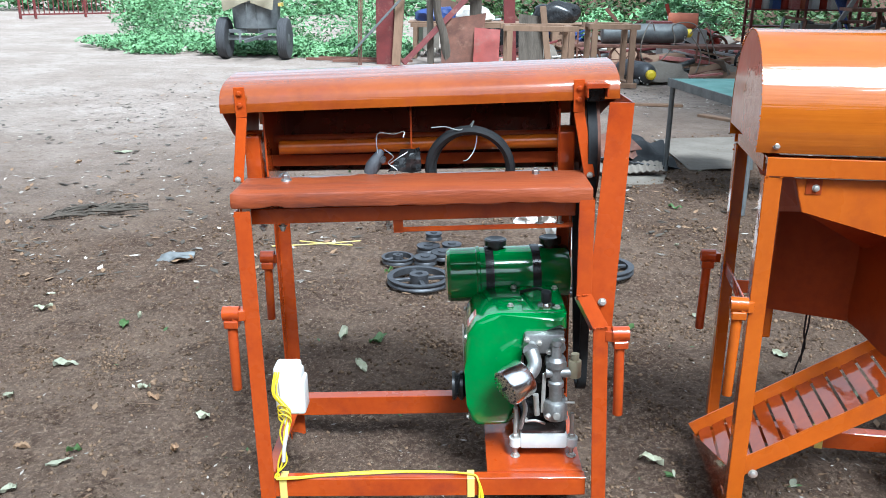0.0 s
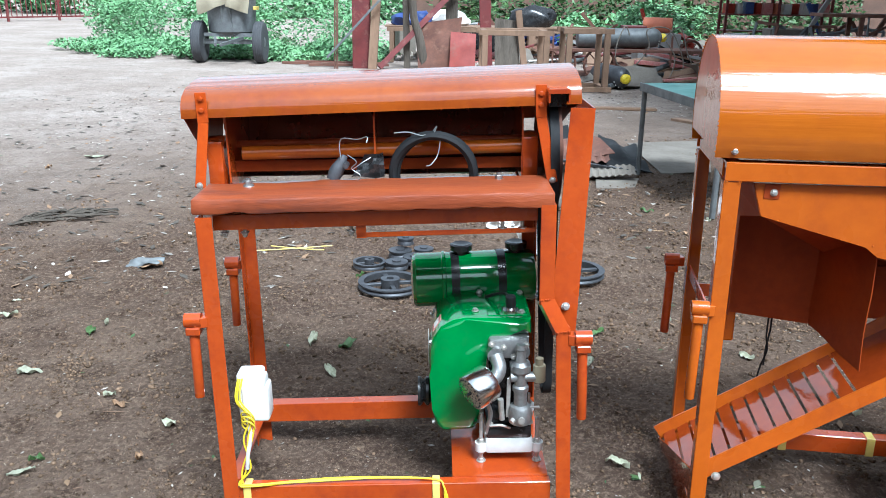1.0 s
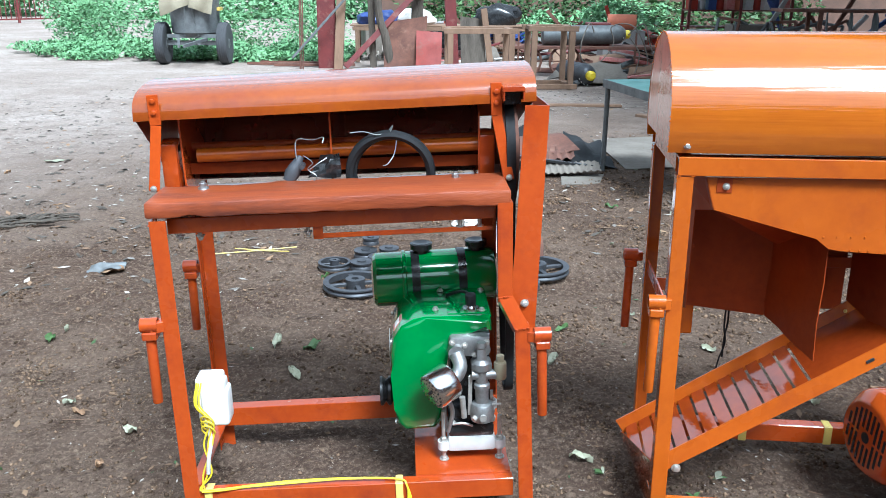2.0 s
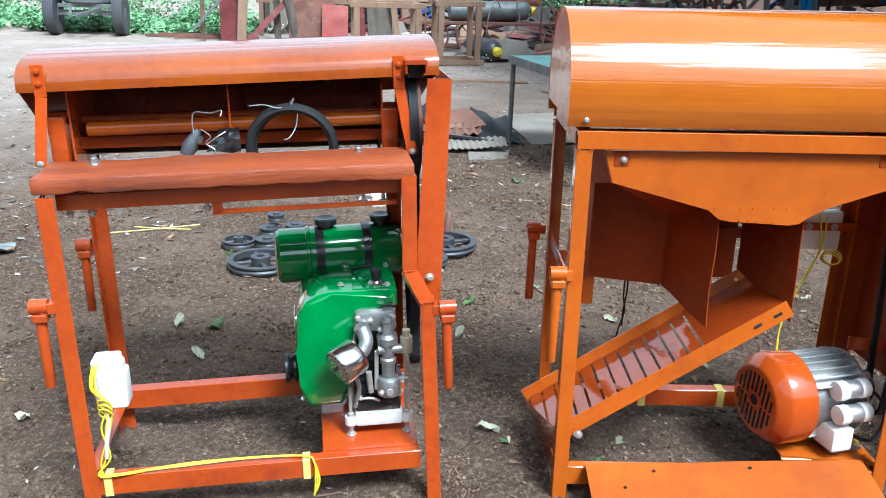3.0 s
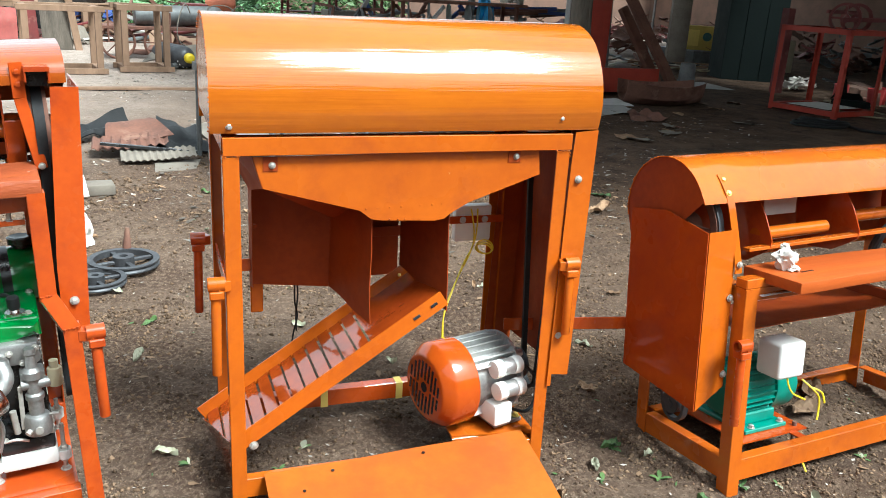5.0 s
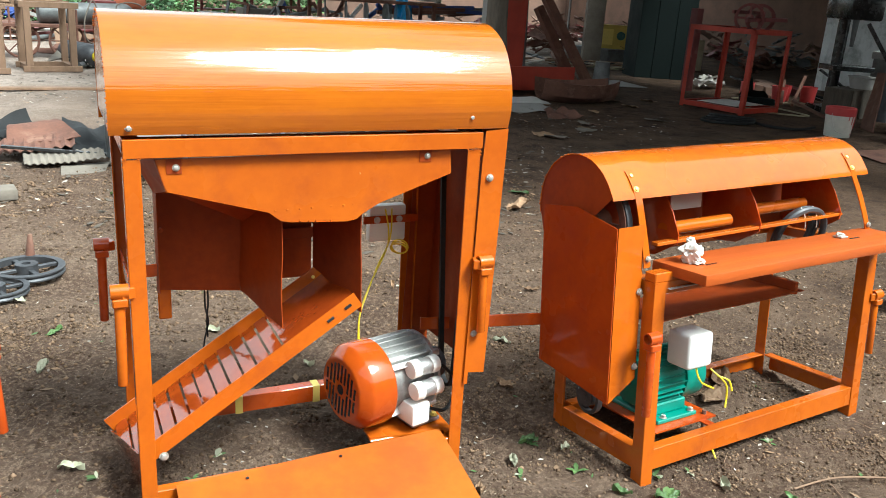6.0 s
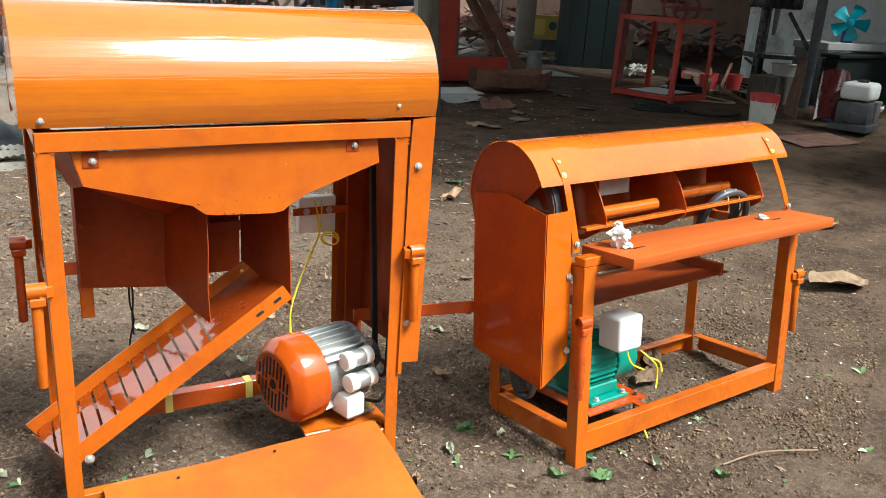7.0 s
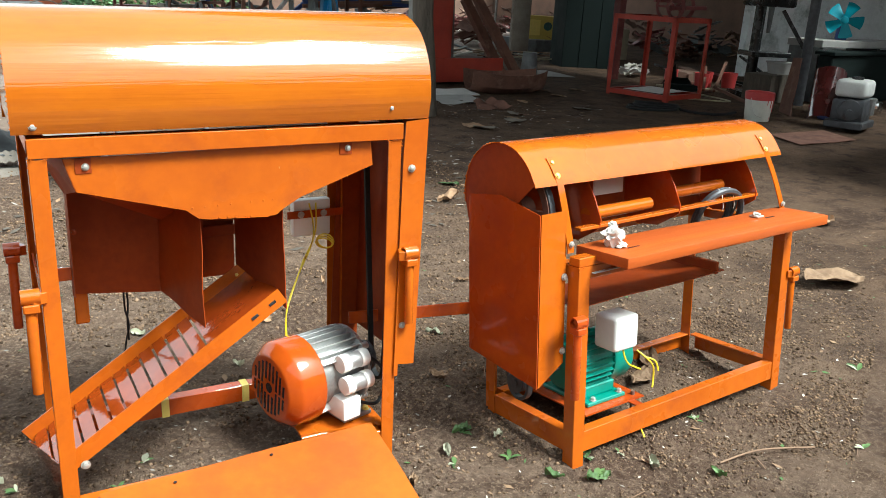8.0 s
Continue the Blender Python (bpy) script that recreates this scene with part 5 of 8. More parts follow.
# white plate added in place of the sky reflection on the rear concave
bm = N(); box(bm, 0.36, 0.52, 0.30, 0.306, 0.86, 0.955, 0.002); part("bright_plate", bm, WHITE, m3)
bm = N(); pulley(bm, (-0.03, 0.26, 0.86), X, 0.155, 0.03, 4); part("drum_pulley", bm, RUST, m3)
bm = N(); belt_loop(bm, -0.03, (0.26, 0.86), 0.150, (0.25, 0.22), 0.045, 0.022); part("drive_belt", bm, IRON, m3, "worn grey drive belt")
# belt guard box
# side face darkened by colour, the front keeps the plain orange
bm = N(); prism(bm, [(-0.128, 0.054, 0.29), (-0.128, 0.054, 0.885), (-0.128, 0.25, 0.925), (-0.128, 0.428, 0.905), (-0.128, 0.424, 0.33)], (0.003, 0, 0)); gd = part("belt_guard", bm, SIDESHADEP, m3, "orange sheet belt guard box, side coloured darker for shade")
bm = N(); prism(bm, [(-0.12, 0.055, 0.29), (-0.008, 0.055, 0.36), (-0.008, 0.055, 0.888), (-0.12, 0.055, 0.886)], (0, 0.003, 0)); gf = part("guard_front", bm, ORANGE, gd)
bm = N(); prism(bm, [(-0.12, 0.058, 0.29), (-0.12, 0.42, 0.33), (-0.02, 0.42, 0.36), (-0.02, 0.058, 0.36)], (0, 0, 0.003)); part("guard_bottom", bm, OXIDE, gd)
bolt_part(gf, (-0.016, 0.053, 0.665), -Y, 0.010, 0.008); bolt_part(gf, (-0.016, 0.053, 0.405), -Y, 0.010, 0.008)
lug(m3, (-0.026, -0.030, 0.530), -1, 0.27, OXIDE); lug(m3, (1.235, 0.0, 0.49), 1, 0.25)
bm = N(); bar(bm, (-0.06, 0.47, 0.46), (-0.52, 0.62, 0.47), 0.008, 0.045); part("tow_bar", bm, OXIDE, m3, "flat red-brown drawbar")
bm = N(); sheet(bm, [(0.08, 0.05, 0.545), (1.0, 0.16, 0.50), (1.0, 0.40, 0.50), (0.08, 0.40, 0.50)], 0.003, 4, 4, 0.003); bar(bm, (0.95, 0.16, 0.515), (0.95, 0.40, 0.515), 0.02, 0.05); part("grain_tray", bm, SHADEOX, m3, "sloping grain tray, coloured dark for shade")
bm = N(); sheet(bm, [(0.16, 0.10, 0.100), (0.47, 0.10, 0.100), (0.47, 0.48, 0.100), (0.16, 0.48, 0.100)], 0.006, 2, 2, 0); bar(bm, (0.40, 0.03, 0.094), (0.40, 0.14, 0.094), 0.035, 0.006); part("motor_plate", bm, OXIDE, m3)
bm = N(); box(bm, 0.275, 0.40, 0.08, 0.19, 0.318, 0.45, 0.014, seg=3); part("switch_box", bm, WHITE, m3, "white plastic switch box")
bm = N()
tube(bm, [(0.355, 0.12, 0.36), (0.345, 0.10, 0.30), (0.36, 0.09, 0.26), (0.40, 0.09, 0.235), (0.43, 0.09, 0.22)], 0.0035, 6)
tube(bm, [(0.44, 0.12, 0.285), (0.47, 0.09, 0.25), (0.49, 0.08, 0.22), (0.495, 0.08, 0.17), (0.48, 0.07, 0.14)], 0.0035, 6)
tube(bm, [(0.46, 0.10, 0.26), (0.50, 0.08, 0.24), (0.51, 0.07, 0.20)], 0.0035, 6)
part("wire", bm, YELLOW, m3, "loose yellow wire ends")
bm = N()
ring(bm, (0.93, 0.16, 0.735), (0.15, 1, 0.35), 0.115, 0.013, 40, 8); ring(bm, (0.92, 0.18, 0.735), (-0.1, 1, 0.3), 0.11, 0.012, 40, 8); ring(bm, (0.94, 0.19, 0.74), (0.05, 1, 0.4), 0.112, 0.011, 40, 8)
vb2 = solid("coiled_v_belt", bm, IRON, "dusty grey v-belts coiled and tied with white string", "belt", M3)
bm = N()
for dx in (-0.035, 0.035):
    tube(bm, [(0.92 + dx, 0.135, 0.855), (0.925 + dx, 0.12, 0.83), (0.93 + dx, 0.115, 0.79), (0.935 + dx, 0.12, 0.77)], 0.002, 5)
part("string", bm, CLOTHW, vb2)
def crumple(bm, p, r, seed, flat=0.6):
    g = bmesh.ops.create_icosphere(bm, subdivisions=3, radius=r)["verts"]
    for v in g:
        d = v.co.normalized()
        v.co *= 1 + 0.55 * noise.noise(d * 2.2 + V(seed, 0, 0)) + 0.25 * noise.noise(d * 6 + V(0, seed, 0))
        v.co.z *= flat
        v.co += Vector(p)
bm = N(); crumple(bm, (0.155, 0.0, 0.79), 0.036, 3.3, 0.9); crumple(bm, (0.165, -0.02, 0.762), 0.022, 7.1, 0.5); crumple(bm, (0.17, 0.02, 0.825), 0.013, 2.1, 0.8)
solid("crumpled_polythene", bm, CLOTHW, "crumpled white polythene bag on the feed board", "plastic bag", M3)
bm = N(); box(bm, 0.93, 0.97, -0.02, 0.02, 0.756, 0.764, 0.002, pose(0, 0, 0)); tube(bm, [(0.93, 0, 0.765), (0.95, 0.01, 0.772), (0.975, 0.0, 0.764)], 0.004, 6)
solid("hinge_clip", bm, STEEL, "small bright steel clip on the feed board", "clip", M3)
bm = N(); box(bm, 0.965, 1.02, -0.035, -0.028, 0.7545, 0.7570, 0.0); box(bm, 0.175, 0.23, -0.05, -0.043, 0.754, 0.7565, 0.0); part("slot", bm, BLACKP, m3)
mt3 = thing("electric_motor", M3, "teal-green electric motor under the low machine", "motor")
ax3 = toward((0.175, 0.27, 0.235), X)
bm = N(); lathe(bm, [(0.06, 0.0), (0.09, 0.01), (0.095, 0.02), (0.095, 0.20), (0.09, 0.205)], ax3, 36); part("stator_body", bm, TEAL, mt3)
for i in range(26):
    bm = N(); g = box(bm, 0.092, 0.108, -0.0018, 0.0018, 0.03, 0.195, 0.0006); bmesh.ops.transform(bm, matrix=ax3 @ Matrix.Rotation(2 * math.pi * i / 26, 4, "Z"), verts=g); part("cooling_fin", bm, TEAL, mt3)
bm = N(); lathe(bm, [(0.105, 0.20), (0.107, 0.205), (0.107, 0.29), (0.095, 0.31), (0.06, 0.315)], ax3, 40); part("fan_cowl", bm, TEAL, mt3)
bm = N(); box(bm, 0.21, 0.41, 0.14, 0.39, 0.1005, 0.116, 0.003); box(bm, 0.23, 0.39, 0.18, 0.36, 0.115, 0.16, 0.005); part("foot", bm, TEAL, mt3)
bm = N(); pulley(bm, (-0.03, 0.26, 0.225), X, 0.038, 0.03); cyl(bm, (-0.05, 0.26, 0.225), (0.26, 0.27, 0.235), 0.012, 12); part("motor_pulley", bm, IRON, mt3)
for x, y in ((0.39, 0.155), (0.25, 0.155)):
    bolt_part(mt3, (x, y, 0.117), Z, 0.011, 0.012)
bm = N(); cyl(bm, (0.44, 0.13, -0.02), (0.44, 0.13, 0.115), 0.008, 10); hexbolt(bm, (0.44, 0.13, 0.085), Z, 0.013, 0.012); part("tension_screw", bm, RUST, m3)

# ---- the yard around ----
def roof_sheet(bm, x0, x1, y0, y1, z0, z1, pitch=0.16, amp=0.03):
    n = int((y1 - y0) / pitch * 4)
    rows = []
    for i in range(n + 1):
        y = y0 + (y1 - y0) * i / n
        dz = amp * math.sin(2 * math.pi * (y - y0) / pitch)
        rows.append([bm.verts.new((x0, y, z0 + dz)), bm.verts.new((x1, y, z1 + dz)), bm.verts.new((x1, y, z1 + dz + 0.004)), bm.verts.new((x0, y, z0 + dz + 0.004))])
    for a, b in zip(rows, rows[1:]):
        for j in range(4):
            bm.faces.new((a[j], a[(j + 1) % 4], b[(j + 1) % 4], b[j]))
    bm.faces.new(rows[0]); bm.faces.new(rows[-1][::-1])

# roof out of view, inferred from the shaded floor and sized to match it
bm = N(); roof_sheet(bm, 4.9, 15.0, 2.6, 21.0, 3.5, 4.9); solid("shed_roof", bm, TIN, "unseen old corrugated tin roof put over the open work shed for its shade", "roof", kind="structure")
# gap before this sheet lets sky in to brighten the workshop wall
bm = N(); roof_sheet(bm, 15.5, 26.0, 1.0, 21.0, 4.85, 3.6); solid("shed_roof", bm, TIN, "unseen old corrugated tin roof put over the open work shed for its shade", "roof", kind="structure")
# extra sheet beyond the view, added only to darken the shed
bm = N(); roof_sheet(bm, 8.8, 26.0, -7.0, 2.5, 3.7, 4.4); solid("shed_roof", bm, TIN, "unseen old corrugated tin roof put over the open work shed for its shade", "roof", kind="structure")
bm = N(); box(bm, 15.9, 26.0, 5.2, 5.45, -0.1, 4.2, 0, Matrix.Identity(4)); 
wall = solid("wall_east", bm, LIMEW, "stained limewashed workshop wall", "wall", kind="structure")
wall.matrix_world = Matrix.Translation((16.9, 10.65, 0)) @ Matrix.Rotation(radians(-24), 4, "Z") @ Matrix.Translation((-15.9, -5.2, 0))
# its stretch below y 1 is unseen, added to keep sky light out
bm = N(); box(bm, 25.6, 25.9, -7.0, 30.0, -0.1, 3.7, 0); solid("wall_back", bm, BRICKW, "dull brick back wall of the shed", "wall", kind="structure")
# two walls out of view, added to hold back low sky and dark reflections
bm = N(); box(bm, -14.0, 18.0, -7.3, -7.0, -0.1, 4.3, 0); solid("wall_south", bm, BRICKW, "unseen plain wall added across the yard to block low sky", "wall", kind="structure")
bm = N(); box(bm, -6.8, -6.5, -7.0, 9.0, -0.1, 4.6, 0); solid("wall_west", bm, BRICKW, "unseen plain wall added beside the yard to dim the left", "wall", kind="structure")

# leaves as small bent quads
def leaf_cloud(bm, rnd, centres, count, size, low=0.0, squash=1.0, hollow=0.5):
    for _ in range(count):
        (cx, cy, cz, rx, ry, rz) = rnd.choice(centres)
        d = V(rnd.gauss(0, 1), rnd.gauss(0, 1), rnd.gauss(0, 1)).normalized() * (hollow + (1 - hollow) * rnd.random() ** 0.5)
        p = V(cx + d.x * rx, cy + d.y * ry, cz + d.z * rz)
        if p.z < low:
            p.z = low + rnd.random() * 0.15
        s = size * rnd.uniform(0.6, 1.4)
        a = V(rnd.gauss(0, 1), rnd.gauss(0, 1), rnd.gauss(0, 0.5)).normalized()
        b = a.cross(V(rnd.gauss(0, 0.5), rnd.gauss(0, 0.5), 1)).normalized()
        c = a.cross(b) * (s * 0.18)
        v = [bm.verts.new(p + q) for q in (-a * s * 0.5, b * s * 0.28 + c, a * s * 0.5, -b * s * 0.28 + c)]
        bm.faces.new((v[0], v[1], v[2])); bm.faces.new((v[0], v[2], v[3]))

def settle(ob, z=0.0):
    """Lowers a thing until its lowest point rests at z."""
    bpy.context.view_layer.update()
    low = min((o.matrix_world @ v.co).z for o in (ob, *ob.children_recursive) if o.type == "MESH" for v in o.data.vertices)
    ob.matrix_world = Matrix.Translation((0, 0, z - low)) @ ob.matrix_world

def raw(name, bm, mat, parent=None, label="", category="", kind="", smooth=False):
    me = bpy.data.meshes.new(name)
    bm.to_mesh(me); bm.free()
    me.materials.append(mat)
    ob = new(name, me)
    ob.parent = parent
    return tagged(ob, label, category, kind=kind)

rnd = random.Random(11)
cs = []
for i in range(30):
    x = rnd.uniform(-9.5, -2.0); cs.append((x, 20.6 + rnd.uniform(-0.6, 2.5) + max(0, -7 - x) * 1.5, rnd.uniform(0.3, 1.0), rnd.uniform(0.6, 1.1), rnd.uniform(0.5, 0.9), rnd.uniform(0.5, 0.95)))
for i in range(46):
    x = rnd.uniform(-8.6, -1.4); cs.append((x, 19.3 + rnd.uniform(-0.9, 1.0) + max(0, -6.5 - x) * 0.9, rnd.uniform(0.02, 0.22), rnd.uniform(0.35, 0.9), rnd.uniform(0.3, 0.7), rnd.uniform(0.10, 0.30)))
bm = N(); leaf_cloud(bm, rnd, cs, 30000, 0.105, 0.02, hollow=0.3)
raw("bushes", bm, BUSHLEAF, None, "dense bright green weeds and bushes along the yard", "bushes", "stuff")
cs = [(rnd.uniform(-24, 14), rnd.uniform(40, 48), rnd.uniform(0.5, 2.2), rnd.uniform(1.2, 2.4), 1.5, rnd.uniform(0.9, 2.0)) for _ in range(40)]
bm = N(); leaf_cloud(bm, rnd, cs, 9000, 0.42, 0.02)
raw("far_greenery", bm, BUSHLEAF, None, "far green shrubs beyond the gate", "shrubs", "stuff")
cs = [(rnd.uniform(1.5, 8.5), rnd.uniform(22, 25), rnd.uniform(0.2, 0.8), rnd.uniform(0.5, 1.0), 0.5, rnd.uniform(0.3, 0.7)) for _ in range(14)]
bm = N(); leaf_cloud(bm, rnd, cs, 3500, 0.16, 0.02)
raw("weeds", bm, BUSHLEAF, None, "green weeds among the scrap", "weeds", "stuff")

cs = [(rnd.uniform(0.5, 12.0), rnd.uniform(25.6, 28.0), rnd.uniform(0.2, 1.5), rnd.uniform(0.7, 1.4), 0.7, rnd.uniform(0.5, 1.0)) for _ in range(44)]
bm = N(); leaf_cloud(bm, rnd, cs, 6000, 0.20, 0.02)
raw("back_shrubs", bm, TREELEAF, None, "dull green shrubs along the back wall", "shrubs", "stuff")
bm = N(); box(bm, -1.0, 25.5, 29.0, 29.25, -0.1, 2.4, 0); solid("wall_north", bm, BRICKW, "dull brick wall at the back of the yard", "wall", kind="structure")

# tree at the edge of the shed
tr = thing("tree", Matrix.Translation((6.6, 8.35, 0)), "tall shade tree with rough grey-brown bark", "tree")
bm = N()
pts = [V(0.06, 0, -0.1), V(0, 0, 0.6), V(-0.04, 0.05, 1.6), V(0.05, 0.02, 2.8), V(-0.1, -0.1, 4.2), V(-0.3, -0.4, 5.4)]
def trunk(bm, pts, r0, r1, sides=14, rough=0.15):
    pts = spline(pts, 6)
    rows = []
    for i, p in enumerate(pts):
        r = r0 + (r1 - r0) * i / (len(pts) - 1)
        rows.append([bm.verts.new(p + V(math.cos(2 * math.pi * k / sides), math.sin(2 * math.pi * k / sides), 0) * r * (1 + rough * noise.noise((k * 0.9, p.z * 1.5, r0 * 50)))) for k in range(sides)])
    for a, b in zip(rows, rows[1:]):
        for k in range(sides):
            bm.faces.new((a[k], a[(k + 1) % sides], b[(k + 1) % sides], b[k]))
    bm.faces.new(rows[0][::-1]); bm.faces.new(rows[-1])
trunk(bm, pts, 0.135, 0.10); part("trunk", bm, BARK, tr)
tips = []
for k, (dx, dy, dz) in enumerate(((-0.4, -1.4, 2.0), (0.6, -2.2, 1.8), (-0.8, 0.8, 1.6), (0.5, 2.4, 2.2), (2.4, -1.2, 2.4), (2.2, 2.0, 2.0), (3.0, 0.6, 1.4))):
    bm = N(); trunk(bm, [V(-0.15, -0.2, 4.4 + 0.1 * k), V(-0.2 + dx * 0.4, -0.2 + dy * 0.4, 5.1 + dz * 0.35), V(dx, dy, 5.0 + dz)], 0.09, 0.03, 8); part("limb", bm, BARK, tr)
    tips.append((dx, dy, 5.2 + dz, 2.1, 2.1, 0.9)); tips.append((dx * 0.6, dy * 0.6, 5.4 + dz, 1.7, 1.7, 0.8))
bm = N(); leaf_cloud(bm, rnd, tips, 12000, 0.30, 4.6)
raw("crown", bm, TREELEAF, tr)

# gate at the far end
g0, g1 = V(-17.1, 33.4, 0), V(-13.9, 37.6, 0)
gt = thing("gate", Matrix.Identity(4), "rusty red iron bar gate at the yard entrance", "gate")
gd_ = (g1 - g0).normalized(); gl = (g1 - g0).length
for s in (-0.05, 0.55, gl * 0.5, gl + 0.1):
    bm = N(); bar(bm, g0 + gd_ * s - Z * 0.1, g0 + gd_ * s + Z * 1.7, 0.08, 0.08, gd_); part("gate_post", bm, MAROON, gt)
for z in (0.15, 0.95, 1.55):
    bm = N(); bar(bm, g0 + Z * z, g1 + Z * z, 0.05, 0.06); part("gate_rail", bm, MAROON, gt)
n = 26
for i in range(n):
    bm = N(); p = g0 + gd_ * (gl * (i + 0.5) / n); cyl(bm, p + Z * 0.15, p + Z * 1.6, 0.02, 8); part("gate_bar", bm, MAROON, gt)

# two-wheeled hopper cart
hc = thing("hopper_trailer", Matrix.Translation((-4.27, 17.7, 0)), "grey two-wheeled hopper trailer with khaki cover", "trailer")
for sx in (-1, 1):
    bm = N(); lathe(bm, [(0.22, -0.085), (0.34, -0.105), (0.395, -0.092), (0.412, -0.055), (0.416, 0.0), (0.412, 0.055), (0.395, 0.092), (0.34, 0.105), (0.22, 0.085)], toward((sx * 0.62, 0, 0.414), X), 40); wh = part("tyre", bm, TYRE, hc)
    bm = N(); lathe(bm, [(0.05, -0.10), (0.08, -0.09), (0.2, -0.06), (0.225, -0.086), (0.225, 0.086), (0.2, 0.06), (0.08, 0.09), (0.05, 0.10)], toward((sx * 0.62, 0, 0.414), X), 24); part("rim", bm, GREYST, wh)
    for q in (-0.06, -0.02, 0.02, 0.06):
        bm = N(); ring(bm, (sx * 0.62 + q, 0, 0.414), X, 0.413, 0.008, 40, 6); part("tread_rib", bm, TYRE, wh)
bm = N(); bar(bm, (-0.55, 0, 0.42), (0.55, 0, 0.42), 0.09, 0.09); part("axle", bm, GREYST, hc)
bm = N(); lathe(bm, [(0.34, 0.52), (0.47, 0.62), (0.50, 1.2), (0.52, 1.9), (0.48, 1.95)], Matrix.Translation((0, 0.25, 0)), 28); part("hopper", bm, GREYST, hc)
bm = N(); bar(bm, (-0.5, -0.1, 0.56), (0.5, -0.1, 0.56), 0.05, 0.07); bar(bm, (-0.25, -0.5, 0.43), (0.25, -0.5, 0.43), 0.05, 0.04); part("cross_bar", bm, GREYST, hc)
for s in (-1, 1):
    bm = N(); bar(bm, (s * 0.28, -0.1, 0.50), (s * 0.05, -1.0, 0.42), 0.05, 0.06); bar(bm, (s * 0.13, -0.15, 0.56), (s * 0.06, -0.3, 1.25), 0.035, 0.035); part("drawbar", bm, GREYST, hc)
for z in (0.70, 0.86, 1.02):
    bm = N(); bar(bm, (-0.11, -0.2, z), (0.11, -0.2, z), 0.03, 0.03); part("rung", bm, GREYST, hc)
bm = N()
sheet(bm, [(-0.55, -0.28, 0.95), (0.05, -0.33, 1.18), (0.10, -0.25, 1.75), (-0.58, -0.20, 1.75)], 0.01, 10, 8, 0.05, 2); sheet(bm, [(0.02, -0.33, 1.12), (0.45, -0.28, 0.98), (0.55, -0.2, 1.75), (0.0, -0.25, 1.75)], 0.01, 10, 8, 0.05, 6)
part("cloth_cover", bm, KHAKI, hc)
bm = N(); box(bm, 0.50, 0.56, 0.0, 0.3, 1.05, 1.12, 0.005); part("yellow_band", bm, YBOX, hc)

# steel posts with sheets leaning on them
def post(name, p0, p1, w, d, mat, label, category="post"):
    bm = N(); bar(bm, p0, p1, w, d, Y, 0.004)
    return solid(name, bm, mat, label, category)
ib = thing("steel_column", Matrix.Translation((-1.52, 17.1, 0)), "maroon painted steel i-beam column", "column")
bm = N(); box(bm, -0.17, 0.17, -0.15, -0.135, -0.05, 4.0, 0.002); part("flange", bm, MAROON, ib)
bm = N(); box(bm, -0.17, 0.17, 0.135, 0.15, -0.05, 4.0, 0.002); part("flange", bm, MAROON, ib)
bm = N(); box(bm, -0.008, 0.008, -0.135, 0.135, -0.05, 4.0, 0.001); part("web", bm, MAROON, ib)
post("timber_post", (-1.30, 16.9, -0.05), (-1.12, 16.9, 2.6), 0.17, 0.14, WOOD, "weathered grey timber post")
post("leaning_pole", (-2.15, 16.6, 0.22), (-0.9, 16.7, 1.55), 0.045, 0.045, GREYST, "grey steel pole leaning on the column", "pole")
post("leaning_pipe", (-1.15, 16.8, 0.03), (0.55, 17.4, 1.75), 0.11, 0.11, MAROON, "rust-red steel strut leaning between posts", "pipe")
post("timber_post", (-0.62, 17.2, -0.05), (-0.68, 17.2, 2.4), 0.13, 0.12, BARK, "dark weathered timber post")
bm = N(); trunk(bm, [V(-0.28, 17.0, -0.05), V(-0.36, 17.0, 0.6), V(-0.5, 17.0, 1.1), V(-0.52, 17.0, 2.2)], 0.09, 0.06, 10, 0.3); solid("crooked_log", bm, BARK, "crooked dark tree log standing upright", "log")
post("steel_post", (0.98, 17.1, -0.05), (0.82, 17.1, 2.6), 0.22, 0.2, MAROON, "maroon painted steel post, slightly leaning")
post("timber_post", (0.25, 17.6, -0.05), (0.28, 17.6, 2.6), 0.24, 0.2, BARK, "thick dark wooden post")
bm = N()
for i in range(9):
    x = -0.40 + i * 0.09
    tube(bm, [(-2.02 + 0.03 * (i % 3), 16.7, 0.0), (-2.0 + 0.03 * (i % 3), 16.8, 1.4)], 0.012, 6, 2) if i < 3 else None
solid("thin_rods", bm, RUST, "thin rusty rods standing against the column", "rods")
def plate(name, corners, mat, label, wob=0.02, seed=0, t=0.006, category="metal sheet", curl=0.0):
    bm = N(); sheet(bm, corners, t, 8, 8, wob, seed, curl)
    return solid(name, bm, mat, label, category)
plate("rusty_sheet", [(-0.40, 16.9, 0.0), (0.38, 16.9, 0.0), (0.46, 17.1, 1.0), (-0.42, 17.1, 0.86)], RUST, "brown rusty steel sheet leaning on a post", 0.05, 3)
plate("red_sheet", [(0.22, 16.75, 0.0), (0.72, 16.75, 0.0), (0.74, 16.95, 0.70), (0.24, 16.95, 0.73)], REDSH, "red primed steel sheet leaning on a post", 0.02, 5)
plate("dark_plate", [(1.12, 16.9, 0.0), (1.62, 16.9, 0.0), (1.55, 17.05, 0.95), (1.10, 17.05, 1.0)], BARK, "dark stained board leaning upright", 0.01, 8)
post("timber_post", (1.72, 16.9, -0.05), (1.55, 16.95, 1.15), 0.12, 0.1, WOOD, "grey timber batten leaning upright")

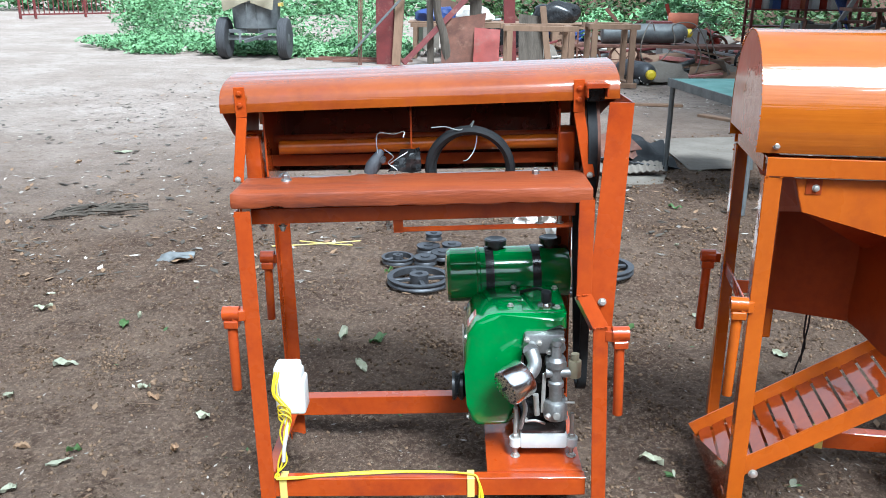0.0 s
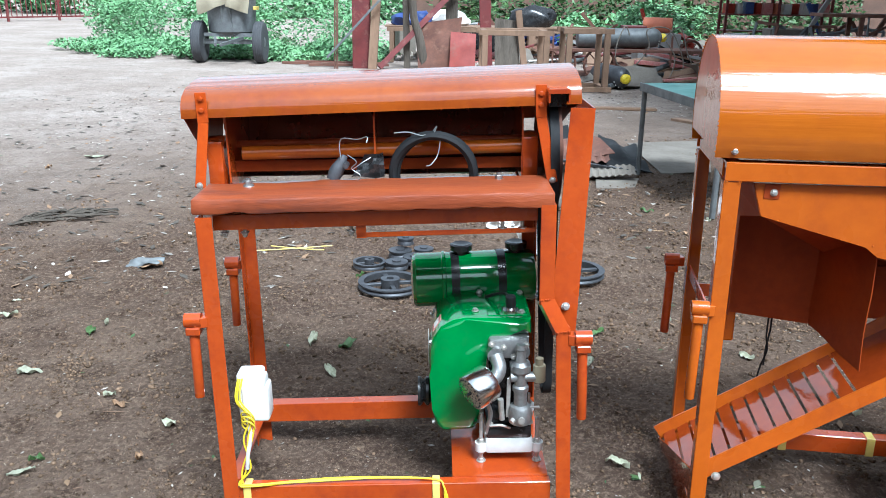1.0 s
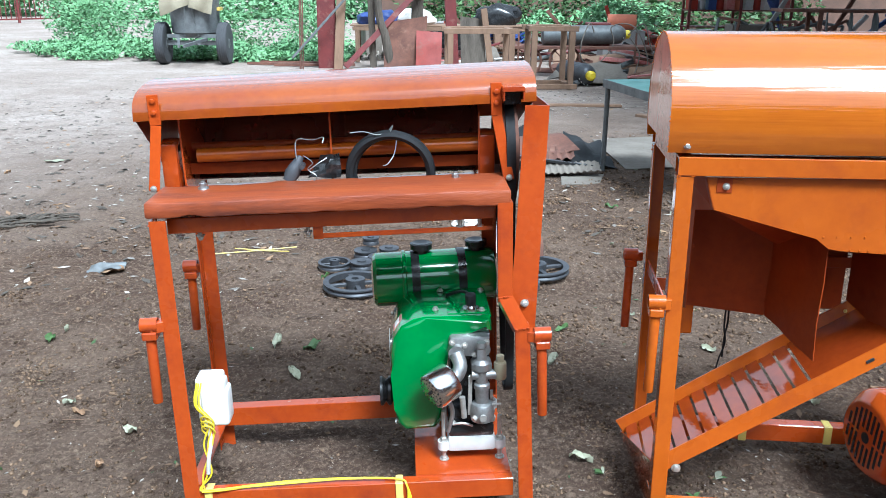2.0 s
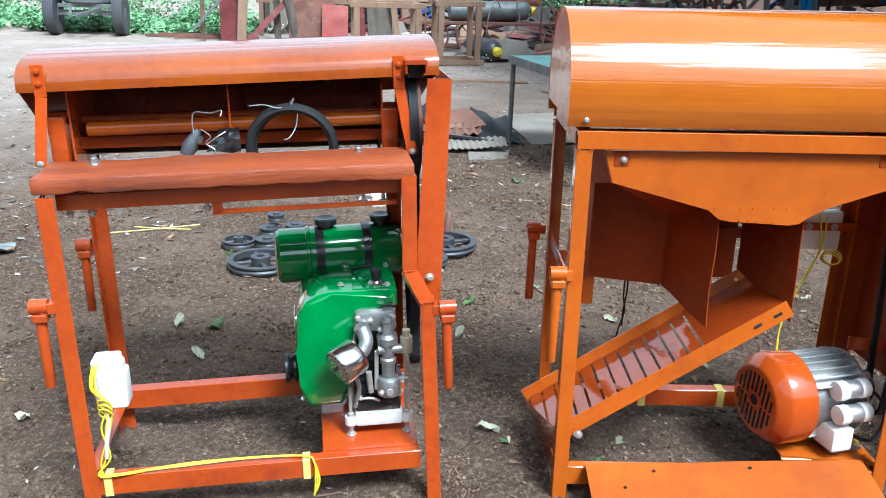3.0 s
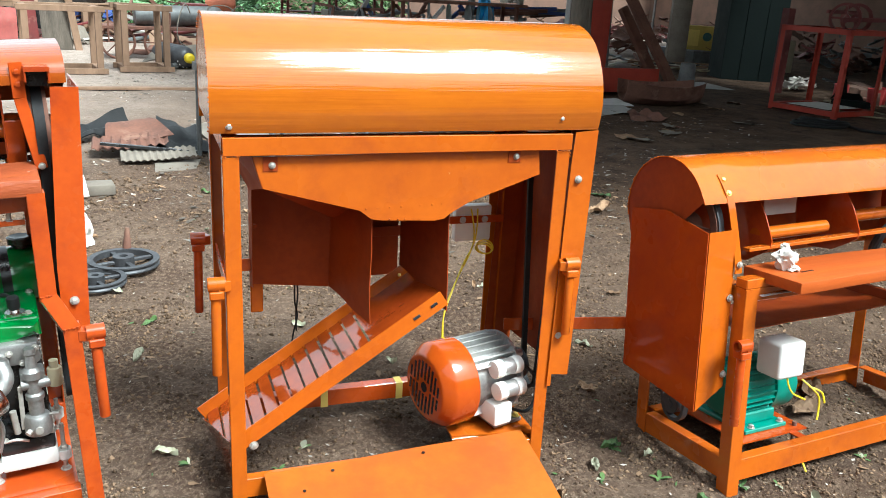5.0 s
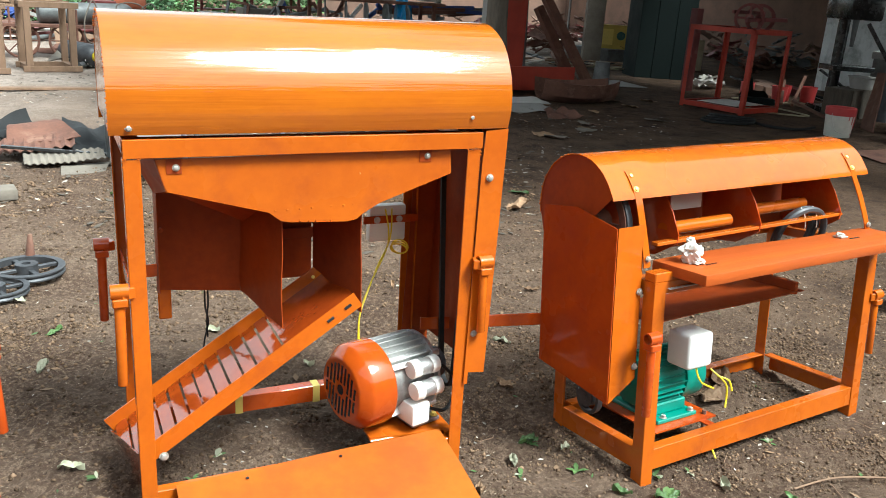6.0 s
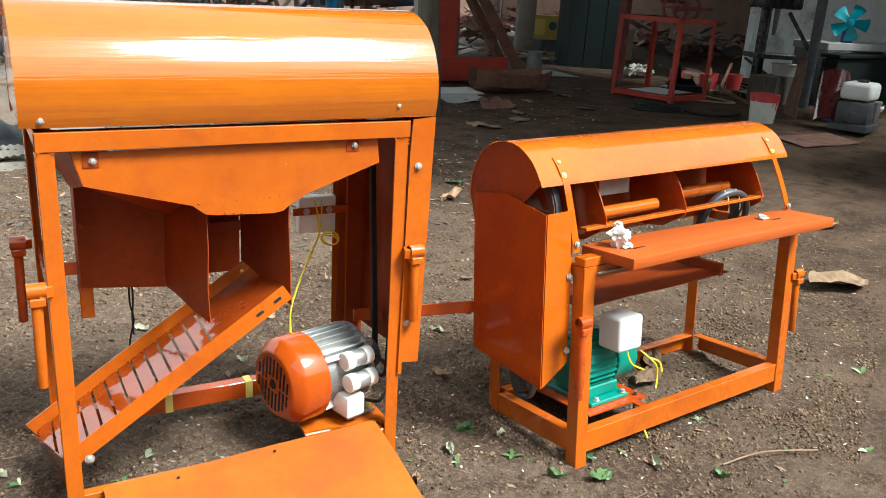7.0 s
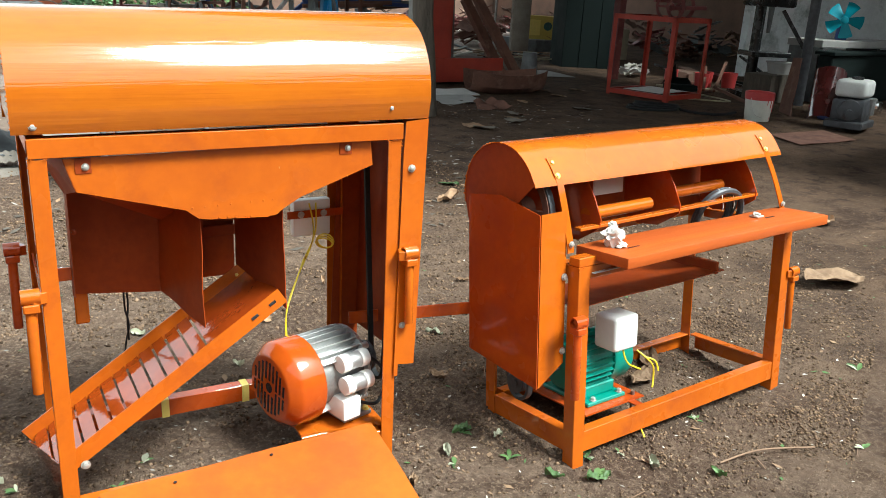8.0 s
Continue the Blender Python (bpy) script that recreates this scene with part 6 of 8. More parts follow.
# wooden stands and what lies on them
def stand(name, m, w, d, h, label, low=True):
    t = thing(name, m, label, "wooden stand", "rough timber stands")
    for x in (0, w):
        for y in (0, d):
            bm = N(); box(bm, x - 0.045, x + 0.045, y - 0.04, y + 0.04, 0, h - 0.05, 0.004); part("leg", bm, WOOD, t)
    for y in (0, d):
        bm = N(); box(bm, -0.1, w + 0.1, y - 0.04, y + 0.04, h - 0.05, h + 0.03, 0.004); part("top_rail", bm, WOOD, t)
        if low:
            bm = N(); box(bm, -0.1, w + 0.1, y - 0.08, y - 0.04, 0.005, 0.085, 0.004); part("bottom_rail", bm, WOOD, t)
    for x in (0, w):
        bm = N(); box(bm, x - 0.045, x + 0.045, 0.04, d - 0.04, h - 0.04, h + 0.02, 0.004); part("side_rail", bm, WOOD, t)
        if low:
            bm = N(); box(bm, x - 0.04, x + 0.04, 0.04, d - 0.04, 0.01, 0.08, 0.004); part("side_rail", bm, WOOD, t)
    return t
stand("wooden_stand", pose(2.06, 13.5, 0, 0, 0, 2), 0.60, 0.62, 0.95, "rough timber stand with open frame")
stand("wooden_stand", pose(0.72, 13.2, 0, 0, 0, 1), 0.95, 0.70, 0.92, "rough timber stand with a heavy top beam")
ts = stand("wooden_stand", pose(-1.0, 18.4, 0, 0, 0, 1), 4.3, 0.8, 0.70, "long rough timber stand covered with oddments", False)
bm = N(); box(bm, -1.15, 3.4, 18.4, 19.3, 0.735, 0.765, 0.004); solid("bench_board", bm, WOOD, "grey wooden board on the timber stand", "board")
for k, (x, y, sx, sz, mat, nm, lb) in enumerate(((-0.55, 18.8, 0.45, 0.20, NAVY, "folded_tarpaulin", "folded dark blue tarpaulin on the bench"), (0.25, 18.9, 0.40, 0.22, CLOTHW, "crumpled_cloth", "pale cloth bundle on the bench"), (2.0, 18.8, 0.5, 0.3, BLACKP, "folded_rubber_sheet", "bundle of black rubber sheet on the bench"))):
    bm = N(); g = bmesh.ops.create_icosphere(bm, subdivisions=3, radius=1.0)["verts"]
    for v in g:
        v.co *= 1 + 0.35 * noise.noise(v.co * 1.8 + V(k * 5, 0, 0))
        v.co = V(v.co.x * sx, v.co.y * 0.25, max(v.co.z, -0.5) * sz)
    mz = min(v.co.z for v in g)
    solid(nm, bm, mat, lb, "bundle", Matrix.Translation((x, y, 0.766 - mz)))

# gas cylinders and hand cart
def gas_cylinder(name, m, L, r, mat, label, cap=True):
    t = thing(name, m, label, "gas cylinder")
    bm = N(); lathe(bm, [(r * 0.75, 0), (r * 0.95, 0.02), (r, 0.06), (r, L), (r * 0.92, L + r * 0.45), (r * 0.68, L + r * 0.8), (r * 0.38, L + r)], None, 32); part("shell", bm, mat, t)
    bm = N(); lathe(bm, [(r * 0.40, L + r * 0.9), (r * 0.44, L + r * 1.0), (r * 0.44, L + r * 1.35), (r * 0.25, L + r * 1.5)], None, 20); part("valve_guard", bm, YELLOW, t, "yellow valve cap")
    for k in range(4):
        a = radians(200 + k * 24)
        bm = N(); g = box(bm, -0.012, 0.012, -r * 0.09, r * 0.09, 0, 0.004, 0); bmesh.ops.transform(bm, matrix=Matrix.Rotation(a, 4, "Z") @ Matrix.Translation((r * 0.84, 0, L + r * 0.60)) @ Matrix.Rotation(radians(52), 4, "Y") @ Matrix.Rotation(radians(90), 4, "X") @ Matrix.Rotation(radians(90), 4, "Y"), verts=g); part("print_bar", bm, BARW, t)
    return t
gas_cylinder("gas_cylinder", toward((2.78, 14.75, 0.182), V(0.30, -1, 0.0)), 0.75, 0.18, IRON, "dark grey gas cylinder with yellow cap lying on the ground")
cart = thing("hand_cart", pose(2.55, 15.4, 0, 0, 0, -2), "rusty iron hand cart with spoked wheels", "cart")
for x in (-0.35, 0.35, 2.55, 2.95):
    y = -0.02 if x < 1 else (0.35 if x > 2.7 else -0.1)
    wm = BLACKP if x > 1 else RUST
    bm = N(); ring(bm, (x, y, 0.285), Y, 0.27, 0.022, 32, 8); wh = part("wheel", bm, wm, cart)
    bm = N(); cyl(bm, (x, y - 0.06, 0.285), (x, y + 0.06, 0.285), 0.05, 12); part("hub", bm, wm, wh)
    for k in range(8):
        a = 2 * math.pi * k / 8; bm = N(); cyl(bm, (x, y, 0.285), (x + 0.26 * math.cos(a), y, 0.285 + 0.26 * math.sin(a)), 0.010, 6); part("spoke", bm, wm, wh)
bm = N(); box(bm, -0.6, 3.1, -0.1, 0.6, 0.50, 0.55, 0.005); part("deck", bm, RUST, cart)
for x in (-0.5, 0.5, 1.6, 2.6):
    bm = N(); bar(bm, (x, -0.08, 0.285), (x, -0.08, 0.80), 0.03, 0.03, X); part("stanchion", bm, RUST, cart)
bm = N(); bar(bm, (-0.35, 0.3, 0.285), (-0.35, -0.1, 0.285), 0.03, 0.03); bar(bm, (0.35, 0.3, 0.285), (0.35, -0.1, 0.285), 0.03, 0.03); part("axle", bm, RUST, cart)
gas_cylinder("gas_cylinder", toward((2.50, 15.6, 0.722), V(1, -0.03, 0.02)), 1.35, 0.172, GREYST, "long dark gas cylinder lying on the hand cart")
bm = N(); box(bm, 3.35, 3.75, 15.55, 15.95, 0.552, 0.95, 0.01); solid("rusty_drum_box", bm, MAROON, "maroon steel box on the hand cart", "box")
bm = N()
tube(bm, [(3.4, 15.35, 0.80), (3.3, 15.3, 0.95), (3.15, 15.2, 0.6), (3.2, 15.2, 0.3), (3.5, 15.25, 0.28), (3.75, 15.3, 0.6), (3.7, 15.3, 0.9), (4.1, 15.3, 0.9), (4.35, 15.2, 0.4), (4.3, 15.1, 0.03)], 0.011, 7, 8)
tube(bm, [(4.0, 15.3, 0.75), (4.25, 15.2, 0.95), (4.4, 15.1, 0.5), (4.6, 15.0, 0.15), (4.9, 15.0, 0.02), (5.3, 14.9, 0.02)], 0.011, 7, 8)
tube(bm, [(4.05, 15.3, 0.70), (4.2, 15.2, 0.45), (4.15, 15.1, 0.2), (4.05, 15.0, 0.02)], 0.011, 7, 8)
solid("rubber_hose", bm, SLATE, "dull grey-brown rubber gas hoses hanging off the cart", "hose")

# steel bench
bn = thing("steel_bench", Matrix.Translation((1.775, 7.35, 0)) @ Matrix.Rotation(radians(-82), 4, "Z"), "green-topped steel work bench on thin legs", "bench")
bm = N(); box(bm, 0, 1.55, 0.0, 0.85, 0.765, 0.80, 0.004); part("top", bm, BENCHG, bn)
bm = N(); box(bm, -0.004, 1.554, -0.006, 0.0, 0.735, 0.806, 0.002); part("edge_angle", bm, GREYST, bn)
for x in (0.03, 1.52):
    for y in (0.03, 0.82):
        bm = N(); cyl(bm, (x, y, 0.0), (x, y, 0.766), 0.022, 12); part("leg", bm, GREYST, bn)

# scrap heap and flat sheets by the bench
plate("grey_sheet", [(2.02, 7.32, 0.012), (2.50, 7.43, 0.012), (2.95, 9.05, 0.014), (2.04, 8.85, 0.014)], SLATE, "flat grey sheet lying on the soil", 0.004, 2)
def ribbed(name, m, w, d, mat, label, pitch=0.075, amp=0.012):
    """A torn corrugated offcut: ribs along y, with uneven ends."""
    n = int(w / pitch * 6); k = 6; bm = N(); top, low = [], []
    for i in range(n + 1):
        x = w * i / n
        a, b = 0.10 * d * noise.noise((x * 6, 1, 2)), d + 0.16 * d * noise.noise((x * 5, 7, 2))
        col = [V(x, a + (b - a) * j / k, amp * math.sin(2 * math.pi * x / pitch) + 0.03 * noise.noise((x * 2.2, j * 0.4, 4))) for j in range(k + 1)]
        top.append([bm.verts.new(p) for p in col]); low.append([bm.verts.new(p - V(0, 0, 0.004)) for p in col])
    for i in range(n):
        for j in range(k):
            bm.faces.new((top[i][j], top[i + 1][j], top[i + 1][j + 1], top[i][j + 1])); bm.faces.new((low[i][j], low[i][j + 1], low[i + 1][j + 1], low[i + 1][j]))
        bm.faces.new((top[i][0], low[i][0], low[i + 1][0], top[i + 1][0])); bm.faces.new((top[i][k], top[i + 1][k], low[i + 1][k], low[i][k]))
    for q in (0, n):
        for j in range(k):
            bm.faces.new((top[q][j], top[q][j + 1], low[q][j + 1], low[q][j]))
    return solid(name, bm, mat, label, "metal sheet", m)
ribbed("corrugated_offcut", pose(0.93, 7.35, 0.075, 6, -4, -8), 0.62, 0.34, RUST, "faded brown corrugated roof offcut")
ribbed("sheet_offcut", pose(1.12, 7.02, 0.040, 8, -3, -6), 0.60, 0.24, SLATE, "ribbed dirty-grey sheet offcut", 0.055, 0.007)
plate("rusty_sheet", [(1.05, 7.55, 0.10), (1.62, 7.45, 0.16), (1.5, 8.0, 0.24), (1.15, 8.05, 0.2)], RUST, "brown rusty plate on the scrap heap", 0.03, 1)
plate("rubber_piece", [(0.85, 7.9, 0.03), (1.5, 8.3, 0.04), (1.35, 8.6, 0.18), (0.9, 8.3, 0.12)], BLACK, "black rubber offcut on the scrap heap", 0.06, 6, 0.012)
plate("rubber_piece", [(1.45, 7.4, 0.06), (1.95, 7.35, 0.02), (1.95, 8.2, 0.10), (1.6, 8.2, 0.22)], BLACK, "black rubber offcut on the scrap heap", 0.07, 12, 0.012)
bm = N(); bar(bm, (1.0, 7.32, 0.13), (1.75, 7.12, 0.07), 0.045, 0.022); solid("steel_bar", bm, BLACKP, "dark flat steel bar on the scrap heap", "bar")
bm = N(); box(bm, 0.76, 0.96, 6.08, 6.26, 0.0, 0.075, 0.012, seg=2); solid("concrete_slab", bm, SLATE, "grey concrete block on the soil", "block")
plate("flat_tile", [(1.33, 6.70, 0.012), (1.66, 6.76, 0.012), (1.77, 7.10, 0.016), (1.38, 7.02, 0.014)], SLATE, "flat grey slab on the soil", 0.004, 4, 0.010, "slab")
for x, y, a, L in ((3.0, 10.6, -55, 1.3), (3.35, 10.4, -50, 1.1), (1.2, 11.6, -4, 1.8)):
    bm = N(); box(bm, 0, L, -0.06, 0.06, 0.0, 0.035, 0.004); solid("loose_plank", bm, WOOD, "loose weathered plank on the soil", "plank", pose(x, y, 0, 0, 0, a), "loose planks")

# pulleys on the ground
def ground_pulley(x, y, R, w, mat, label, spokes, z=0.0, tilt=(0, 0)):
    bm = N(); pulley(bm, (0, 0, 0), Z, R, w, spokes)
    return solid("pulley", bm, mat, label, "pulley", pose(x, y, z + w * 0.92, tilt[0], tilt[1], 15), "pulleys on the ground")
ground_pulley(-0.22, 4.27, 0.172, 0.034, IRON, "large spoked cast-iron belt pulley lying flat", 4)
ground_pulley(-0.36, 4.62, 0.095, 0.03, IRON, "flat cast-iron pulley lying on the soil", 3)
for x, y, r, z in ((-0.20, 4.58, 0.066, 0), (-0.10, 4.68, 0.07, 0), (-0.19, 4.80, 0.07, 0.0), (-0.05, 4.84, 0.06, 0), (-0.16, 4.86, 0.05, 0.06)):
    ground_pulley(x, y, r, 0.04, IRON, "small dark cast-iron pulley lying on the soil", 0, z)
ground_pulley(0.80, 4.52, 0.185, 0.034, IRON, "large spoked cast-iron belt pulley lying flat", 4)
ground_pulley(0.63, 4.27, 0.15, 0.03, IRON, "spoked cast-iron belt pulley lying flat", 4, 0.0)
bm = N(); cyl(bm, (0.84, 4.70, 0.0), (0.85, 4.71, 0.16), 0.03, 12, 0.012); solid("iron_stub", bm, RUST, "rusty conical iron stub beside the pulleys", "stub")
def heap(name, p, s, mat, label, category, seed):
    """A heap of bent sheets and bars of one colour, thrown over one another."""
    r = random.Random(int(seed * 100)); bm = N()
    for i in range(22):
        z = s[2] * 0.9 * r.random() ** 1.6
        k = 1 - 0.7 * z / s[2]
        c = V(r.uniform(-1, 1) * s[0] * k, r.uniform(-1, 1) * s[1] * k, z)
        a = r.random() * 6.28; d = V(math.cos(a), math.sin(a), r.uniform(-0.5, 0.5)) * r.uniform(0.15, 0.5) * max(s[0], 0.3)
        if i % 2:
            bar(bm, c - d + V(0, 0, 0.04), c + d + V(0, 0, 0.04), r.uniform(0.02, 0.06), r.uniform(0.02, 0.05), bev=0)
        else:
            e = V(-d.y, d.x, r.uniform(-0.3, 0.3) * d.length) * r.uniform(0.3, 0.8)
            sheet(bm, [c - d - e, c + d - e, c + d + e, c - d + e], 0.006, 3, 3, 0.05, i + seed)
    low = min(v.co.z for v in bm.verts)
    return solid(name, bm, mat, label, category, Matrix.Translation((p[0], p[1], p[2] - low)), kind="stuff")
def bundle(name, p, s, mat, label, category, seed):
    bm = N(); g = bmesh.ops.create_icosphere(bm, subdivisions=4, radius=1.0)["verts"]
    for v in g:
        d = v.co.normalized()
        v.co *= 1 + 0.45 * noise.noise(d * 1.7 + V(seed, 0, 0)) + 0.22 * noise.noise(d * 5 + V(0, seed, 0))
        v.co = V(v.co.x * s[0], v.co.y * s[1], max(v.co.z, -0.45) * s[2])
    mz = min(v.co.z for v in g)
    return solid(name, bm, mat, label, category, Matrix.Translation((p[0], p[1], p[2] - mz)))
bundle("crumpled_cloth", (0.61, 4.98, 0), (0.085, 0.07, 0.13), CLOTHW, "crumpled dirty-white cloth on the ground", "cloth", 3.1)
bundle("crumpled_cloth", (0.50, 5.5, 0), (0.12, 0.10, 0.08), CLOTHW, "crumpled dirty-white sacking on the ground", "cloth", 5.7)
plate("white_board", [(0.52, 6.05, 0.02), (0.78, 6.0, 0.02), (0.76, 6.1, 0.15), (0.55, 6.15, 0.12)], CLOTHW, "pale board scrap propped on the ground", 0.01, 3, 0.012, "board")

# scrap stores in the middle distance
rk = thing("storage_rack", Matrix.Translation((7.1, 21.5, 0)), "maroon steel rack with tins and boxes", "rack")
for x in (0, 1.3, 2.6):
    for y in (0, 0.5):
        bm = N(); box(bm, x - 0.03, x + 0.03, y - 0.03, y + 0.03, 0, 1.9, 0.003); part("upright", bm, MAROON, rk)
for z in (0.62, 1.02, 1.5):
    bm = N(); box(bm, -0.03, 2.63, -0.02, 0.52, z, z + 0.03, 0.003); part("shelf", bm, MAROON, rk)
for k in range(11):
    bm = N(); x = 0.12 + k * 0.235
    mats = (REDP, GREYP, NAVY, REDP, PINKT, SALMON, GREYP, REDP, CLOTHW, NAVY, PINKT)
    if k % 2:
        cyl(bm, (x, 0.2, 0), (x, 0.2, 0.26), 0.10, 16, bev=0.01)
    else:
        box(bm, x - 0.10, x + 0.10, 0.05, 0.4, 0, 0.24 + 0.02 * (k % 3), 0.006)
    solid("paint_tin" if k % 2 else "storage_box", bm, mats[k], "coloured tin or box on the storage rack", "container", Matrix.Translation((7.1, 21.5, 1.052)), "tins on the rack")
bm = N(); lathe(bm, [(0.15, 0), (0.19, 0.02), (0.22, 0.5), (0.235, 0.51), (0.235, 0.54), (0.21, 0.54), (0.19, 0.06)], None, 28); solid("grey_bin", bm, GREYP, "pale grey plastic bin among the scrap", "bin", Matrix.Translation((5.6, 16.2, 0.28)))
bm = N(); box(bm, 5.15, 6.1, 16.0, 16.5, 0.0, 0.28, 0.01); solid("crate", bm, WOOD, "low wooden crate under the bin", "crate")
bm = N(); g = lathe(bm, [(0.10, -0.31), (0.155, -0.30), (0.16, -0.12), (0.165, -0.10), (0.16, -0.08), (0.16, 0.18), (0.165, 0.20), (0.16, 0.22), (0.155, 0.30), (0.10, 0.31)], toward((4.7, 18.6, 0.855), V(1, -0.3, 0.0)), 28); solid("orange_barrel", bm, SALMON, "faded orange barrel lying on a block", "barrel")
bm = N(); box(bm, 4.25, 5.15, 18.3, 18.9, 0.0, 0.685, 0.01); solid("concrete_slab", bm, CONC, "rough concrete block in the scrap", "block")
rnd2 = random.Random(5)
for k in range(26):
    x, y = rnd2.uniform(3.9, 7.2), rnd2.uniform(16.6, 19.5)
    L, a = rnd2.uniform(0.9, 2.4), rnd2.uniform(-25, 25)
    bm = N(); box(bm, -L / 2, L / 2, -0.07, 0.07, 0, rnd2.uniform(0.03, 0.09), 0.004)
    settle(solid("scrap_board", bm, rnd2.choice((WOOD, RUST, PINKT, WOOD, CONC)), "scrap board lying in the heap", "board", pose(x, y, 0, 0, rnd2.uniform(-12, 12), a), "scrap boards"))
for k in range(10):
    x, y = rnd2.uniform(5.9, 7.6), rnd2.uniform(14.2, 16.5)
    t = thing("angle_frame", pose(x, y, 0.35 + 0.05 * k, rnd2.uniform(-30, 30), rnd2.uniform(-40, 10), rnd2.uniform(-60, 60)), "welded angle-iron frame thrown on the scrap heap", "metal frame", "scrap frames")
    w, h = rnd2.uniform(0.4, 0.8), rnd2.uniform(0.3, 0.5)
    for p, q in (((0, 0, 0), (w, 0, 0)), ((0, 0, h), (w, 0, h)), ((0, 0, 0), (0, 0, h)), ((w, 0, 0), (w, 0, h))):
        bm = N(); bar(bm, p, q, 0.05, 0.04, Y, 0.002); part("bar", bm, rnd2.choice((RUST, GREYST)), t)
    bm = N(); bar(bm, (w * 0.5, 0, 0), (w * 0.5, -0.02, -0.6), 0.05, 0.05, X); part("leg", bm, RUST, t)
    settle(t)
gr = thing("grinding_bench", pose(6.5, 13.3, 0, 0, 0, -8), "iron work table with a row of grey discs", "bench")
for x in (0, 2.1):
    for y in (0, 0.6):
        bm = N(); box(bm, x - 0.03, x + 0.03, y - 0.03, y + 0.03, 0, 1.22, 0.003); part("leg", bm, RUST, gr)
bm = N(); box(bm, -0.6, 2.3, -0.05, 0.65, 1.22, 1.27, 0.004); part("top", bm, RUST, gr)
bm = N(); box(bm, -0.05, 2.2, 0.0, 0.6, 0.80, 0.84, 0.004); part("shelf", bm, RUST, gr)
for k in range(5):
    bm = N(); lathe(bm, [(0.05, -0.015), (0.19, -0.012), (0.20, 0.0), (0.19, 0.012), (0.05, 0.015)], None, 28)
    solid("steel_disc", bm, GREYST, "grey steel disc standing on edge", "disc", Matrix.Translation((6.60 + k * 0.36, 13.28 - 0.05 * k, 1.04)) @ toward((0, 0, 0), V(1, -0.5 + 0.1 * k, 0.06)), "row of discs")
bundle("blue_sack", (8.05, 13.2, 0.0), (0.20, 0.2, 0.95), BLUE, "bright blue plastic sack standing upright", "sack", 8.0)
for k in range(9):
    x = 8.3 + 0.22 * k
    post("pipe", (x, 14.6 + 0.1 * (k % 3), 1.02 + 0.05 * (k % 4)), (x + 1.6, 14.3, 1.1 + 0.05 * (k % 3)), 0.07, 0.07, rnd2.choice((GREYST, GREYST, RUST, NAVY)), "grey steel pipe on the pipe rack", "pipe")
pr = thing("pipe_rack", Matrix.Translation((8.5, 14.5, 0)), "dark steel pipe rack", "rack")
for x in (0, 1.1, 2.4):
    bm = N(); box(bm, x - 0.05, x + 0.05, -0.05, 0.05, 0, 2.0, 0.003); part("upright", bm, GREYST, pr)
    bm = N(); bar(bm, (x, -0.25, 0.97), (x, 0.3, 0.97), 0.05, 0.06); part("arm", bm, GREYST, pr)
bundle("grey_sack", (9.2, 14.2, 1.27), (0.2, 0.15, 0.2), CLOTHW, "pale sack hanging on the pipe rack", "sack", 2.2)

# inside the shed
ch = thing("orange_chute", pose(8.45, 10.9, 0, 0, 0, -4), "orange-red sheet-metal chute standing against a post", "chute")
bm = N(); box(bm, 0.0, 0.60, 0.1, 0.13, 0.40, 1.75, 0.003); part("back_plate", bm, REDP, ch)
bm = N(); box(bm, 0.03, 1.52, -0.12, -0.09, 0.05, 0.43, 0.004); part("tray_side", bm, REDP, ch)
bm = N(); box(bm, 0.03, 1.52, -0.09, 0.45, 0.05, 0.08, 0.003); part("tray_floor", bm, REDP, ch)
bm = N(); box(bm, 0.0, 0.04, -0.16, 0.12, 0.0, 0.43, 0.003); part("leg", bm, REDP, ch)
post("steel_post", (9.45, 11.6, -0.05), (9.30, 11.6, 3.9), 0.22, 0.2, GREYST, "grey-blue steel shed post")
post("white_post", (8.43, 11.2, -0.05), (8.43, 11.2, 3.6), 0.10, 0.12, CONC, "pale concrete post beside the tree")
post("leaning_beam", (10.35, 10.6, 0.0), (9.42, 11.0, 1.55), 0.14, 0.12, RUST, "heavy rusty beam leaning on the chute", "beam")
post("leaning_beam", (10.25, 10.9, 0.0), (9.55, 11.3, 1.35), 0.14, 0.12, RUST, "rusty channel leaning on the chute", "beam")
bm = N(); strip(bm, [(-0.35, 0.30), (-0.28, 0.10), (-0.12, 0.012), (0.12, 0.012), (0.28, 0.10), (0.35, 0.30)], -0.65, 0.65, 0.012, 10, 0.02)
for v in bm.verts:
    v.co.y *= 1 - 0.5 * (abs(v.co.x) / 0.65) ** 3; v.co.z += 0.06 * (v.co.x / 0.65) ** 2
solid("rusty_trough", bm, RUST, "rusty boat-shaped metal trough on the floor", "trough", pose(9.2, 9.75, 0, 0, 0, -12))
bm = N(); cyl(bm, (10.35, 10.45, 0.0), (10.35, 10.45, 0.55), 0.16, 18, 0.12); solid("glass_jar", bm, GREYST, "dark grey can on the shed floor", "can")
plate("card_scrap", [(7.4, 9.0, 0.01), (8.1, 8.9, 0.01), (8.3, 9.5, 0.03), (7.5, 9.6, 0.03)], CONC, "flat grey card scrap on the floor", 0.02, 2)
plate("card_scrap", [(7.7, 9.7, 0.02), (8.5, 9.5, 0.02), (8.6, 10.1, 0.06), (7.8, 10.2, 0.05)], GREYP, "pale blue-grey card scrap on the floor", 0.02, 5)
